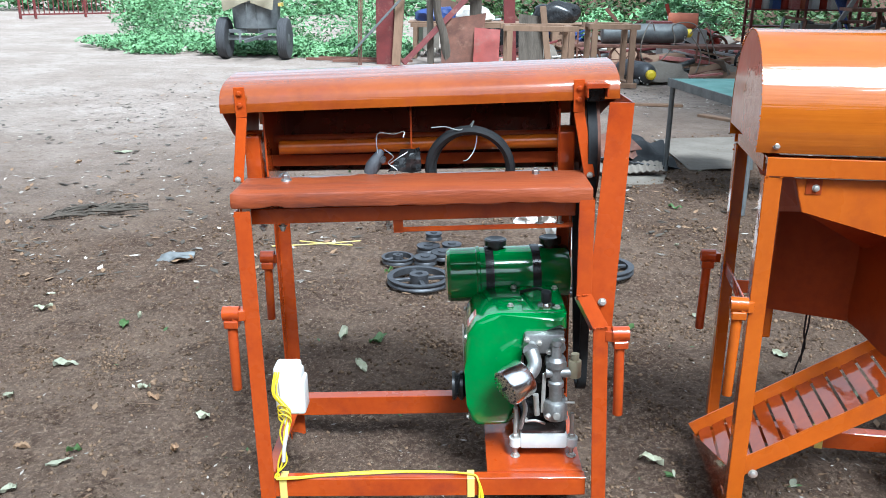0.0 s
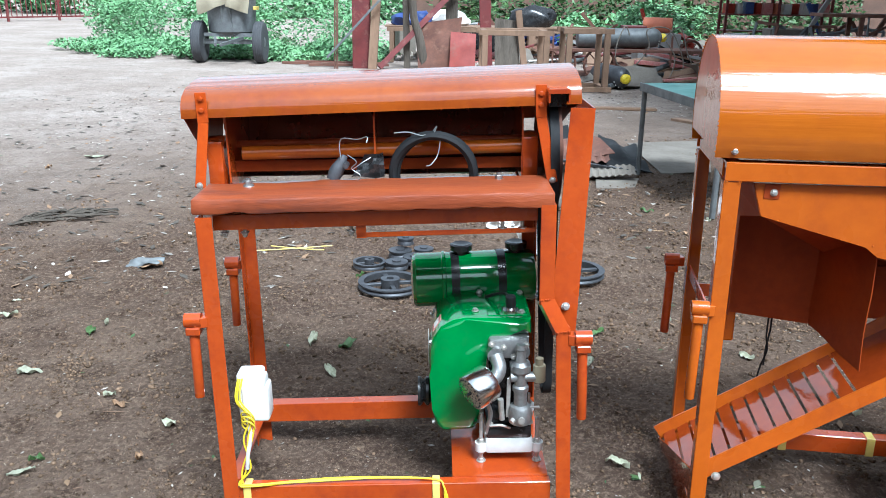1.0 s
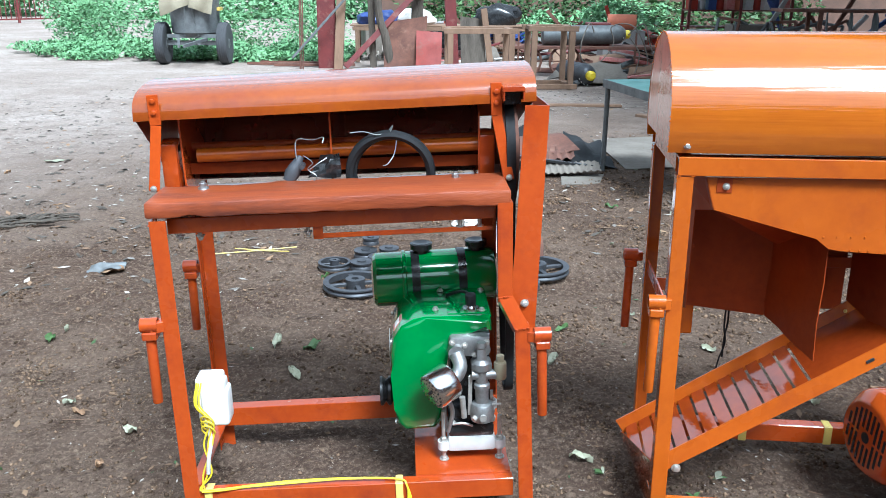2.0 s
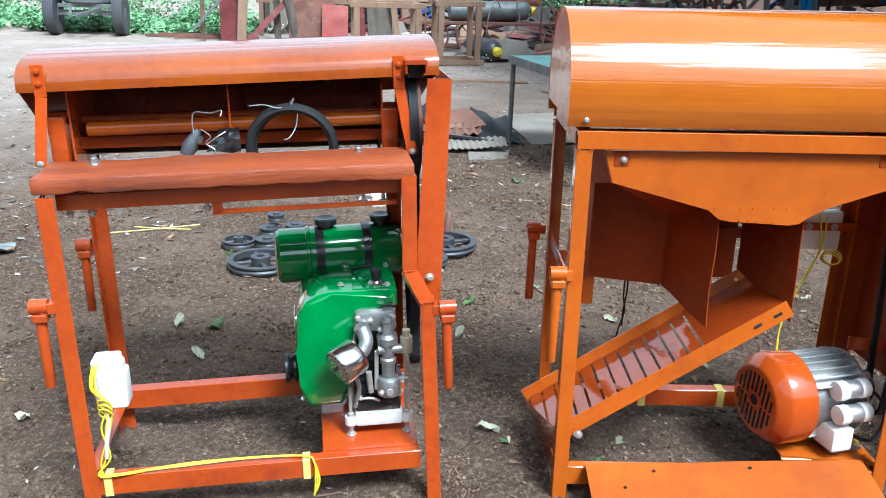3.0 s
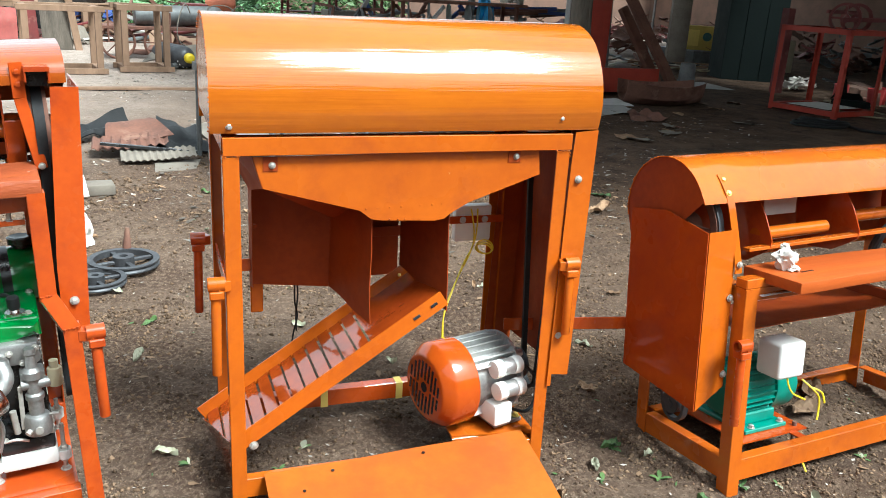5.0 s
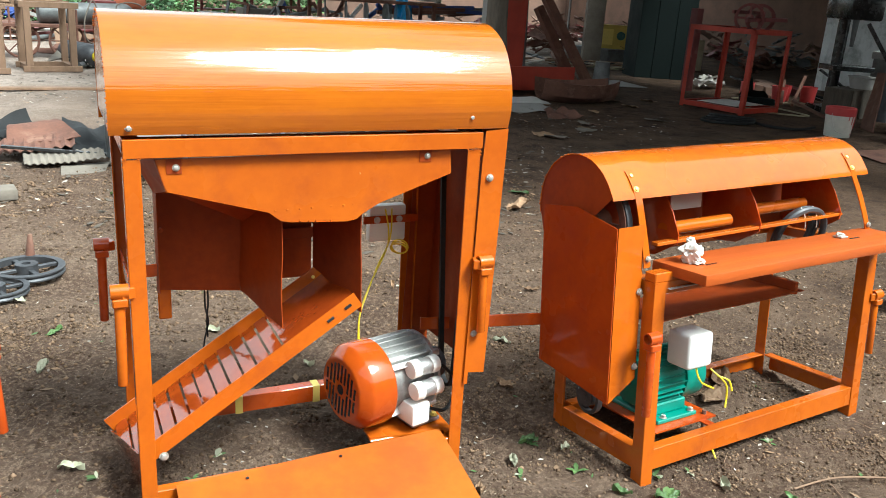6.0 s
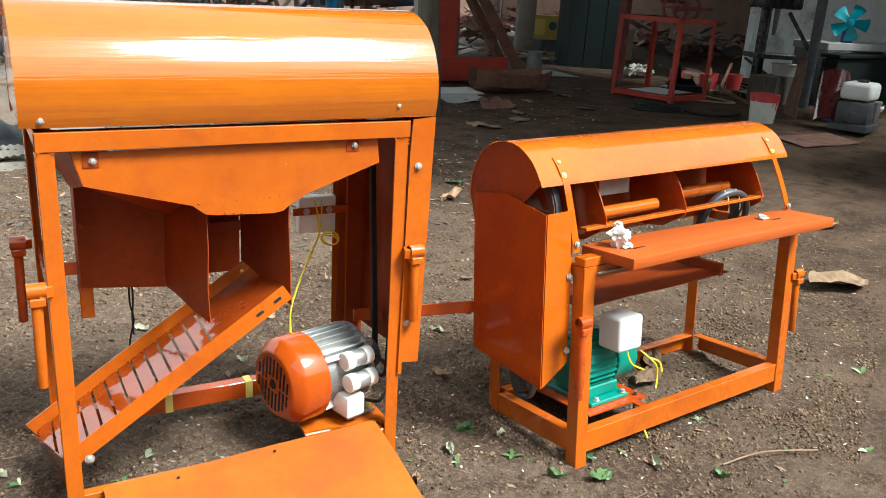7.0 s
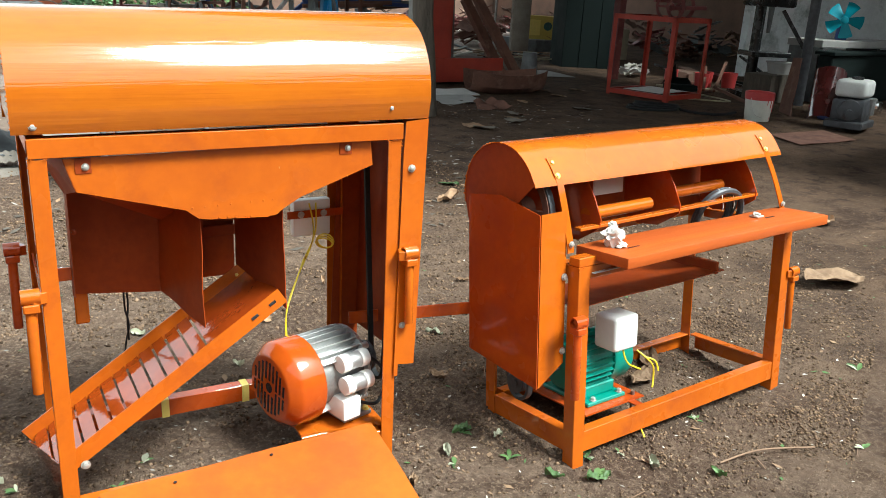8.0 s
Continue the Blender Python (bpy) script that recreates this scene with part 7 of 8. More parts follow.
plate("rag", [(7.6, 8.45, 0.01), (8.1, 8.35, 0.01), (8.05, 8.7, 0.09), (7.7, 8.7, 0.08)], RUST, "crumpled reddish-brown rag on the floor", 0.05, 7)
plate("flat_board", [(11.6, 11.5, 0.01), (12.3, 11.2, 0.01), (12.6, 12.3, 0.01), (12.3, 12.4, 0.01)], CONC, "flat pale board on the shed floor", 0.003, 1)
bm = N(); roof_sheet(bm, -0.02, 1.5, 0, 0.9, 0.0, 0.0, 0.11, 0.02); t = solid("tin_sheet", bm, TIN, "corrugated tin panel standing upright", "panel"); t.matrix_world = pose(14.9, 16.6, 0, 0, -90, -40)
bm = N(); box(bm, -0.22, 0.22, -0.2, 0.2, 0, 3.9, 0.01)
pl = solid("brick_pillar", bm, SLATE, "bare plastered brick pillar of the shed", "pillar", pose(15.2, 16.0, 0, 0, 0, -35))
bm = N(); box(bm, 0, 0.85, 0, 0.5, 0, 0.6, 0.005); yb = solid("yellow_carton", bm, YBOX, "yellow cardboard carton with green print", "carton", pose(16.1, 16.8, 0.30, 0, 0, -40))
bm = N(); cyl(bm, (0.62, -0.004, 0.34), (0.62, 0.002, 0.34), 0.11, 20); part("print_mark", bm, BENCHG, yb)
bm = N(); box(bm, 0.15, 0.42, -0.004, 0.001, 0.1, 0.5, 0); part("print_mark", bm, TAPE, yb)
bm = N(); box(bm, 16.0, 17.6, 16.2, 17.6, 0.0, 0.30, 0.01); solid("low_platform", bm, GREYST, "low dark platform under cartons", "platform")
bm = N(); box(bm, 0, 0.6, 0, 0.5, 0, 0.74, 0.005); solid("carton", bm, KHAKI, "dull brown cardboard carton in the shade", "carton", pose(16.66, 14.45, 0, 0, 0, -35))
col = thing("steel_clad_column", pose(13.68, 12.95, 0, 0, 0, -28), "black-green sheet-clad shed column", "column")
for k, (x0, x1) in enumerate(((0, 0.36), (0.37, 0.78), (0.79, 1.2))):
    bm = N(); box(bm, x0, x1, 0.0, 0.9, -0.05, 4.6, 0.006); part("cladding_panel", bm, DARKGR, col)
fr_ = thing("machine_frame", pose(11.1, 8.12, 0, 0, 0, 5), "bright red welded machine frame under construction", "machine frame")
for x in (0, 1.0):
    for y in (0, 1.15):
        bm = N(); angle_iron(bm, (x, y, 0), (x, y, 1.27), X if x == 0 else -X, Y if y == 0 else -Y, 0.07, 0.008); part("post", bm, REDP, fr_)
for z in (0.10, 1.27):
    for p, q, a in (((0, 0, z), (1, 0, z), Y), ((0, 1.15, z), (1, 1.15, z), -Y), ((0, 0, z), (0, 1.15, z), X), ((1, 0, z), (1, 1.15, z), -X)):
        bm = N(); angle_iron(bm, p, q, -Z, a, 0.075, 0.008); part("rail", bm, REDP, fr_)
bm = N(); sheet(bm, [(0.1, 0.2, 0.112), (0.9, 0.2, 0.112), (0.9, 0.9, 0.112), (0.1, 0.9, 0.112)], 0.004, 2, 2, 0); part("floor_sheet", bm, GREYP, fr_)
for x, y in ((0.25, 0.3), (0.7, 0.4), (1.0, 0.6)):
    bm = N(); pulley(bm, (x, y, 1.42), V(1, 0.5, 0), 0.22, 0.06, 4); part("drum_wheel", bm, MAROON, fr_)
bm = N(); bar(bm, (-0.05, 0.15, 1.40), (1.1, 0.2, 1.42), 0.05, 0.06); bar(bm, (0.1, 0.5, 1.5), (1.1, 0.6, 1.5), 0.04, 0.05); part("drum_bar", bm, MAROON, fr_)
post("steel_post", (13.0, 10.9, -0.02), (13.0, 10.9, 1.5), 0.16, 0.16, MAROON, "short maroon steel post in the shed")
bk = thing("paint_bucket", Matrix.Translation((10.95, 6.45, 0)), "white plastic bucket smeared with red paint", "bucket")
bm = N(); lathe(bm, [(0.16, 0), (0.165, 0.01), (0.185, 0.29), (0.175, 0.29), (0.155, 0.02)], None, 30); part("pail", bm, BUCK, bk)
bm = N(); lathe(bm, [(0.186, 0.285), (0.196, 0.29), (0.198, 0.385), (0.19, 0.39), (0.178, 0.385), (0.176, 0.285)], None, 30, close=True); part("rim", bm, BUCKR, bk)
bm = N(); tube(bm, [(-0.198, 0, 0.31), (-0.23, -0.05, 0.2), (-0.22, -0.1, 0.1), (-0.14, -0.17, 0.06)], 0.004, 6); part("bail", bm, STEEL, bk)
bm = N()
for k in range(5):
    a = -1.9 + 0.35 * k; L = 0.06 + 0.05 * (k % 3); cyl(bm, (0.187 * math.cos(a), 0.187 * math.sin(a), 0.29), (0.178 * math.cos(a), 0.178 * math.sin(a), 0.29 - L), 0.006, 6)
part("paint_run", bm, BUCKR, bk)
bm = N()
for k in range(4):
    ring(bm, (0.04 * k, 0.03 * (k % 2), 0.02 + 0.018 * k), (0.03 * k, 0.05, 1), 0.36 - 0.02 * k, 0.017, 40, 8)
solid("coiled_hose", bm, BLACK, "black rubber hose coiled on the floor", "hose", Matrix.Translation((10.25, 7.7, 0)))
bm = N(); tube(bm, [(10.6, 7.5, 0.02), (10.5, 7.2, 0.02), (10.7, 6.9, 0.02), (11.2, 6.95, 0.02)], 0.02, 7); solid("loose_hose", bm, BLACK, "loose black hose on the floor", "hose")
e2 = thing("stationary_engine", pose(11.5, 5.42, 0, 0, 0, 12) @ Matrix.Diagonal((1.42, 1.42, 1.42, 1)), "small air-cooled engine with white fuel tank", "engine")
bm = N(); box(bm, -0.20, 0.22, -0.16, 0.18, 0.03, 0.10, 0.01); box(bm, -0.16, 0.12, -0.14, 0.15, 0.09, 0.30, 0.03, seg=2); part("crankcase", bm, IRON, e2)
bm = N(); lathe(bm, [(0.04, -0.03), (0.13, -0.025), (0.14, 0.0), (0.13, 0.03), (0.04, 0.035)], toward((-0.16, -0.02, 0.20), V(-1, -0.3, 0)) @ Matrix.Diagonal((0.72, 0.72, 1, 1)), 24); cyl(bm, (-0.18, -0.02, 0.18), (-0.30, -0.06, 0.18), 0.035, 14); part("recoil_cover", bm, IRON, e2)
bm = N(); box(bm, -0.15, 0.17, -0.13, 0.15, 0.31, 0.47, 0.04, seg=3); tk = part("fuel_tank", bm, GREYP, e2, "off-white fuel tank")
bm = N(); cyl(bm, (0.0, 0.0, 0.468), (0.0, 0.0, 0.495), 0.05, 18, bev=0.006); part("tank_cap", bm, BLACKP, tk)
bm = N(); box(bm, 0.10, 0.24, -0.15, 0.10, 0.14, 0.30, 0.012); part("cylinder_head", bm, GREYST, e2)
bm = N(); box(bm, 0.14, 0.30, -0.19, -0.08, 0.15, 0.27, 0.02, seg=2); part("muffler", bm, CHROME, e2)
for k in range(6):
    bm = N(); box(bm, 0.02 + 0.02 * k, 0.03 + 0.02 * k, -0.16, -0.13, 0.15, 0.30, 0.001); part("cooling_fin", bm, ALU, e2)
bm = N(); box(bm, 0, 0.7, 0, 0.5, 0.0, 0.22, 0.02); box(bm, 0.05, 0.5, 0.05, 0.4, 0.22, 0.5, 0.05, seg=3); cyl(bm, (0.55, 0.2, 0.3), (0.72, 0.2, 0.3), 0.12, 18); solid("pump_unit", bm, NAVY, "dark blue pump unit on the floor", "pump", pose(12.15, 5.7, 0, 0, 0, 10))
bm = N(); strip(bm, arc(0, 0, 0.20, 10, 170, 14), -0.36, 0.36, 0.006, 6, 0.02); t = solid("curved_sheet", bm, DARKGLOSS, "dark maroon curved sheet leaning on its edge", "metal sheet"); t.matrix_world = pose(11.62, 5.86, 0.38, 0, -62, 25)
plate("steel_plate", [(9.6, 5.0, 0.01), (10.7, 4.9, 0.01), (11.0, 5.5, 0.015), (9.9, 5.6, 0.012)], RUST, "rusty steel plate lying on the floor", 0.006, 3)
plate("leaning_board", [(11.9, 6.5, 0.0), (12.25, 6.9, 0.0), (13.1, 7.3, 0.75), (12.8, 7.0, 0.78)], RUST, "rusty board leaning on the shed pole", 0.01, 2, 0.02, "board")
bm = N(); cyl(bm, (13.3, 7.2, -0.05), (13.3, 7.2, 4.4), 0.078, 16); solid("shed_pole", bm, IRON, "round grey steel shed pole", "pole")
dp = thing("drill_press", pose(13.5, 8.1, 0, 0, 0, -30), "dark cast-iron drill press", "drill press")
bm = N(); cyl(bm, (0, 0.3, 0), (0, 0.3, 2.0), 0.09, 18); part("column", bm, BLACKP, dp)
bm = N(); box(bm, -0.3, 0.3, -0.2, 0.5, 0, 0.09, 0.01); part("base", bm, BLACKP, dp)
bm = N(); box(bm, -0.35, 0.35, -0.3, 0.2, 0.70, 0.78, 0.01); part("table", bm, BLACKP, dp)
bm = N(); box(bm, -0.28, 0.28, -0.35, 0.45, 1.50, 1.95, 0.04, seg=2); part("head", bm, BLACKP, dp)
bm = N(); cyl(bm, (-0.05, -0.15, 1.08), (-0.05, -0.15, 1.52), 0.03, 12, 0.05); part("chuck", bm, GREYST, dp)
bm = N(); bar(bm, (0.3, 0.1, 1.45), (0.75, -0.1, 0.75), 0.10, 0.06); part("belt_arm", bm, BLACKP, dp)
sh = thing("wall_bench", pose(14.0, 7.35, 0, 0, 0, -8), "pale concrete-topped wall bench with tools", "bench")
bm = N(); box(bm, 0, 3.2, 0, 0.7, 0.90, 1.02, 0.01); part("top", bm, CONC, sh)
for x in (0.05, 1.6, 3.1):
    bm = N(); box(bm, x - 0.05, x + 0.05, 0.05, 0.65, 0, 0.90, 0.005); part("leg", bm, GREYST, sh)
bm = N(); box(bm, 0, 3.2, 0.55, 0.6, 0.45, 0.5, 0.005); part("rail", bm, GREYST, sh)
# near-black box along the front below the bench top
bm = N(); box(bm, 13.85, 17.0, 7.05, 7.3, 0.0, 0.80, 0.02, Matrix.Identity(4)); box(bm, 13.8, 17.05, 7.0, 7.35, 0.80, 0.86, 0.01); solid("dark_cabinet", bm, DARKGR, "long black-green box standing under the wall bench", "cabinet")
fan = thing("fan", pose(14.75, 7.45, 1.02, 0, 0, -58), "cyan plastic fan blades on a motor", "fan")
bm = N(); cyl(bm, (0, 0.0, 0.33), (0, 0.28, 0.33), 0.10, 20, bev=0.02); box(bm, -0.09, 0.09, 0.05, 0.25, 0.0, 0.24, 0.01); part("motor", bm, NAVY, fan)
bm = N(); cyl(bm, (0, -0.06, 0.33), (0, 0.0, 0.33), 0.065, 20, bev=0.01); part("hub", bm, CYAN, fan)
for k in range(5):
    bm = N(); sheet(bm, [(-0.045, 0, 0.05), (0.045, 0, 0.05), (0.15, 0.03, 0.31), (-0.10, -0.03, 0.33)], 0.005, 5, 5, 0.01, 1)
    for v in bm.verts:
        d = V(v.co.x, 0, v.co.z).length
        if d > 0.30:
            v.co *= 0.30 / d
        v.co.y += 0.25 * v.co.x
    bmesh.ops.transform(bm, matrix=Matrix.Translation((0, -0.03, 0.33)) @ Matrix.Rotation(radians(72 * k + 20), 4, "Y"), verts=bm.verts[:])
    part("blade", bm, CYAN, fan)
rnd3 = random.Random(21)
DULL = (RUST, GREYST, MAROON, BLACKP, RUST, BRICKW, DARKGR, BLACKP)
for k in range(150):
    x, y = rnd3.uniform(12.0, 18.0), rnd3.uniform(6.4, 12.2)
    if x < y * 1.33 + 0.3 or (abs(x - 13.5) < 0.7 and abs(y - 8.1) < 0.7) or y < 8.2 - 0.25 * (x - 12) or y > 21.2 - 0.72 * x:
        continue
    mat = rnd3.choice(DULL)
    kind = rnd3.random()
    turn = pose(x, y, 0, 0, 0, rnd3.uniform(0, 180))
    if kind < 0.22:
        bm = N(); box(bm, -rnd3.uniform(0.1, 0.4), rnd3.uniform(0.1, 0.4), -0.12, 0.12, 0, rnd3.uniform(0.04, 0.25), 0.01)
        for v in bm.verts:
            v.co.x += 0.15 * v.co.z; v.co.z *= 1 + 0.4 * v.co.x
        solid("scrap_block", bm, mat, "workshop scrap on the dark floor", "scrap", turn, "scrap on the shed floor")
    elif kind < 0.34:
        bm = N(); r, h = rnd3.uniform(0.06, 0.14), rnd3.uniform(0.1, 0.3); lathe(bm, [(0.01, 0.0), (r, 0.0), (r, h), (r * 1.05, h), (r * 0.94, h - 0.01), (r * 0.9, 0.03)], None, 16)
        solid("tin_can", bm, rnd3.choice((BUCKR, REDP, RUST, GREYST)), "old paint tin on the shed floor", "tin", pose(x, y, 0), "scrap on the shed floor")
    elif kind < 0.62:
        bm = N(); L, z = rnd3.uniform(0.5, 1.6), rnd3.uniform(0.0, 0.5); bar(bm, (-L / 2, 0, 0.03), (L / 2, 0.1, 0.03 + z), 0.05, 0.04)
        solid("scrap_bar", bm, mat, "steel bar lying on the shed floor", "bar", turn, "scrap on the shed floor")
    elif kind < 0.85:
        w = rnd3.uniform(0.15, 0.45); bm = N(); sheet(bm, [(-w, -0.2, 0.01), (w, -0.25, 0.01), (w * 0.8, 0.2, 0.05), (-w * 0.7, 0.25, rnd3.uniform(0.03, 0.4))], 0.006, 6, 6, 0.08, k)
        low = min(v.co.z for v in bm.verts)
        for v in bm.verts:
            v.co.z -= low
        solid("sheet_offcut", bm, mat, "bent sheet-metal offcut on the shed floor", "offcut", turn, "scrap on the shed floor")
    else:
        bm = N()
        p = [V(rnd3.uniform(-0.6, 0.6), rnd3.uniform(-0.6, 0.6), 0.015) for q in range(5)]
        tube(bm, p, 0.012, 6); solid("loose_cable", bm, rnd3.choice((BLACK, BEIGE)), "loose cable on the shed floor", "cable", turn, "cables on the shed floor")
for k in range(9):
    bm = N(); x, y = 13.4 + 0.12 * k, 14.2 + 0.28 * k - 0.02 * k * k
    tube(bm, [(x + rnd3.uniform(-0.9, 0.9), y + rnd3.uniform(-0.7, 0.7), 0.02 + 0.10 * rnd3.random()) for q in range(5)], 0.016, 6); solid("loose_cable", bm, rnd3.choice((BEIGE, WOOD, BLACK)), "loose cable on the shed floor", "cable", None, "cables on the shed floor")
heap("paper_heap", (13.9, 11.2, 0), (0.36, 0.26, 0.13), CLOTHW, "heap of crumpled white paper and chips", "paper heap", 3.3)
for k in range(16):
    x, y = rnd3.uniform(6.6, 11.0), 0
    y = x * rnd3.uniform(0.86, 1.15)
    w = rnd3.uniform(0.05, 0.16); bm = N(); sheet(bm, [(-w, -0.06, 0.006), (w, -0.08, 0.006), (w * 0.8, 0.07, 0.02), (-w * 0.7, 0.09, 0.03)], 0.003, 5, 5, 0.012, k * 3)
    low = min(v.co.z for v in bm.verts)
    for v in bm.verts:
        v.co.z -= low
    solid("floor_scrap", bm, rnd3.choice((RUST, SLATE, WOOD, DRYLEAF)), "small flat scrap on the dark soil", "scrap", pose(x, y, 0.002, 0, 0, rnd3.uniform(0, 180)), "scrap by the shed")
for k in range(30):
    x, y = rnd3.uniform(14.5, 24.5), rnd3.uniform(13.5, 25.5)
    heap("scrap_heap", (x, y, 0), (rnd3.uniform(0.3, 0.9), rnd3.uniform(0.3, 0.6), rnd3.uniform(0.25, 0.9)), rnd3.choice((RUST, BRICKW, MAROON, GREYST, WOOD, RUST)), "dim heap of scrap in the shed", "scrap heap", k * 1.3)
for x, y, r in ((13.6, 9.3, 0.14), (13.95, 9.45, 0.12), (14.3, 9.2, 0.15)):
    bm = N(); lathe(bm, [(r * 0.8, 0), (r, 0.28), (r * 0.95, 0.28), (r * 0.75, 0.02)], None, 20); solid("red_pot", bm, BUCKR, "dull red plastic pot on the floor", "pot", Matrix.Translation((x, y, 0)), "red pots")
bm = N(); lathe(bm, [(0.01, 0.0), (0.17, 0), (0.21, 0.17), (0.23, 0.18), (0.23, 0.19), (0.20, 0.18), (0.165, 0.02), (0.01, 0.015)], None, 26); solid("wash_tub", bm, CONC, "pale grey wash tub in the workshop", "tub", Matrix.Translation((13.45, 7.72, 0.45)))
bm = N(); box(bm, 12.9, 13.75, 7.5, 8.0, 0, 0.45, 0.01); solid("tool_chest", bm, BARK, "dark stained tool chest under a tub", "chest")

# ---- litter on the soil ----
def leaf_mesh(bm, L, w, curl, seed):
    """A leaf with a midrib, a wavy blade and uneven edges."""
    n, half = 14, 3
    rows = []
    for i in range(n + 1):
        t = i / n
        x = (t - 0.5) * L
        row = []
        for j in range(-half, half + 1):
            u = j / half
            hw = w * math.sin(math.pi * min(1, t * 0.96 + 0.02)) ** 0.8 * (1 + 0.28 * noise.noise((t * 5, seed, 3.0 * (u > 0))))
            z = curl * (0.35 * math.sin(t * 3 + seed) + 0.7 * noise.noise((t * 3.2, u * 1.3 + seed, 5)) + 0.30 * noise.noise((t * 9, u * 3 + seed, 8)) + 0.35 * u * u)
            row.append(bm.verts.new((x, u * hw + 0.12 * w * math.sin(t * 2.2 + seed), z + 0.003)))
        rows.append(row)
    for a, b in zip(rows, rows[1:]):
        for k in range(2 * half):
            bm.faces.new((a[k], a[k + 1], b[k + 1], b[k]))
def leaf(x, y, L, w, curl, ang, mat, label, seed=0.0):
    bm = N(); leaf_mesh(bm, L, w, curl, seed)
    low = min(v.co.z for v in bm.verts)
    return solid("fallen_leaf", bm, mat, label, "leaf", pose(x, y, ground_z(x, y) - low + 0.001, 0, 0, ang), "fallen leaves", crease=0)
leaf(5.06, 2.15, 0.46, 0.13, 0.045, -12, DRYLEAF, "large dry brown leaf on the soil", 1)
leaf(6.35, 2.98, 0.42, 0.11, 0.06, 10, DRYLEAF, "large dry brown leaf on the soil", 2)
leaf(3.06, 1.93, 0.24, 0.05, 0.03, 20, DRYLEAF, "curled dry brown leaf under the machine", 3)
leaf(3.20, 2.02, 0.20, 0.04, 0.04, 40, DRYLEAF, "curled dry brown leaf under the machine", 4)
leaf(4.20, 4.76, 0.22, 0.06, 0.05, 5, DRYLEAF, "dry brown leaf on the soil", 5)
for k, (x, y, L, g) in enumerate(((-1.511, 2.525, .07, 0), (-1.324, 2.516, .06, 2), (-1.441, 2.283, .10, 1), (-.98, 2.534, .07, 0), (-.949, 2.758, .09, 1), (-2.047, 3.8, .11, 1), (-.369, 3.5, .12, 2), (-.529, 3.524, .11, 1), (-.412, 3.23, .11, 1),
        (.658, 2.513, .10, 1), (-1.65, 3.17, .12, 1), (-1.246, 2.973, .06, 1), (-1.75, 2.896, .07, 1), (1.417, 3.421, .1, 1), (-1.186, 2.903, .07, 0), (.797, 3.702, .09, 2), (.694, 3.324, .1, 1), (2.838, 2.579, .08, 0), (2.591, 2.792, .1, 1), (2.115, 1.994, .09, 2), (2.224, 1.913, .07, 1),
        (1.786, 1.831, .09, 0), (2.309, 2.398, .12, 0), (2.2, 1.598, .08, 2), (2.326, 1.511, .12, 2), (2.13, 2.0, .07, 2), (1.996, 1.924, .07, 1), (3.716, 2.897, .08, 1), (4.516, 5.15, .2, 2), (-1.64, 4.6, .22, 0), (-3.16, 7.68, .2, 1), (2.55, 1.46, .08, 1), (2.7, 1.3, .07, 2))):
    leaf(x, y, L * 0.85, L * 0.2, 0.025, 37 * k % 180, (DRYLEAF, PALELEAF, GREENLEAF)[g], ("small dry brown leaf on the soil", "pale faded leaf on the soil", "small green leaf on the soil")[g], k * 0.7)
rnd4 = random.Random(8)
def near_ground():
    while True:
        x, y = rnd4.uniform(-4.5, 6.5), rnd4.uniform(-0.8, 9.5)
        if y > abs(x - 0.2) * 0.45 - 0.3 and rnd4.random() < 1.4 / (0.6 + 0.18 * y * y):
            return x, y
bm = N()
for i in range(26000):
    x, y = near_ground()
    r = 0.0018 + 0.0060 * rnd4.random() ** 6
    m = Matrix.Translation((x, y, ground_z(x, y) + r * 0.25)) @ Euler((rnd4.random() * 6, rnd4.random() * 6, rnd4.random() * 6)).to_matrix().to_4x4() @ Matrix.Diagonal((r, r * rnd4.uniform(0.6, 1), r * rnd4.uniform(0.5, 0.9), 1))
    vs = [bm.verts.new(m @ V(*p)) for p in ((1, 0, 0), (-1, 0, 0), (0, 1, 0), (0, -1, 0), (0, 0, 1), (0, 0, -1))]
    for a, b, c in ((0, 2, 4), (2, 1, 4), (1, 3, 4), (3, 0, 4), (2, 0, 5), (1, 2, 5), (3, 1, 5), (0, 3, 5)):
        bm.faces.new((vs[a], vs[b], vs[c]))
raw("gravel", bm, STONE, None, "small stones and clods scattered on the soil", "gravel", "stuff")
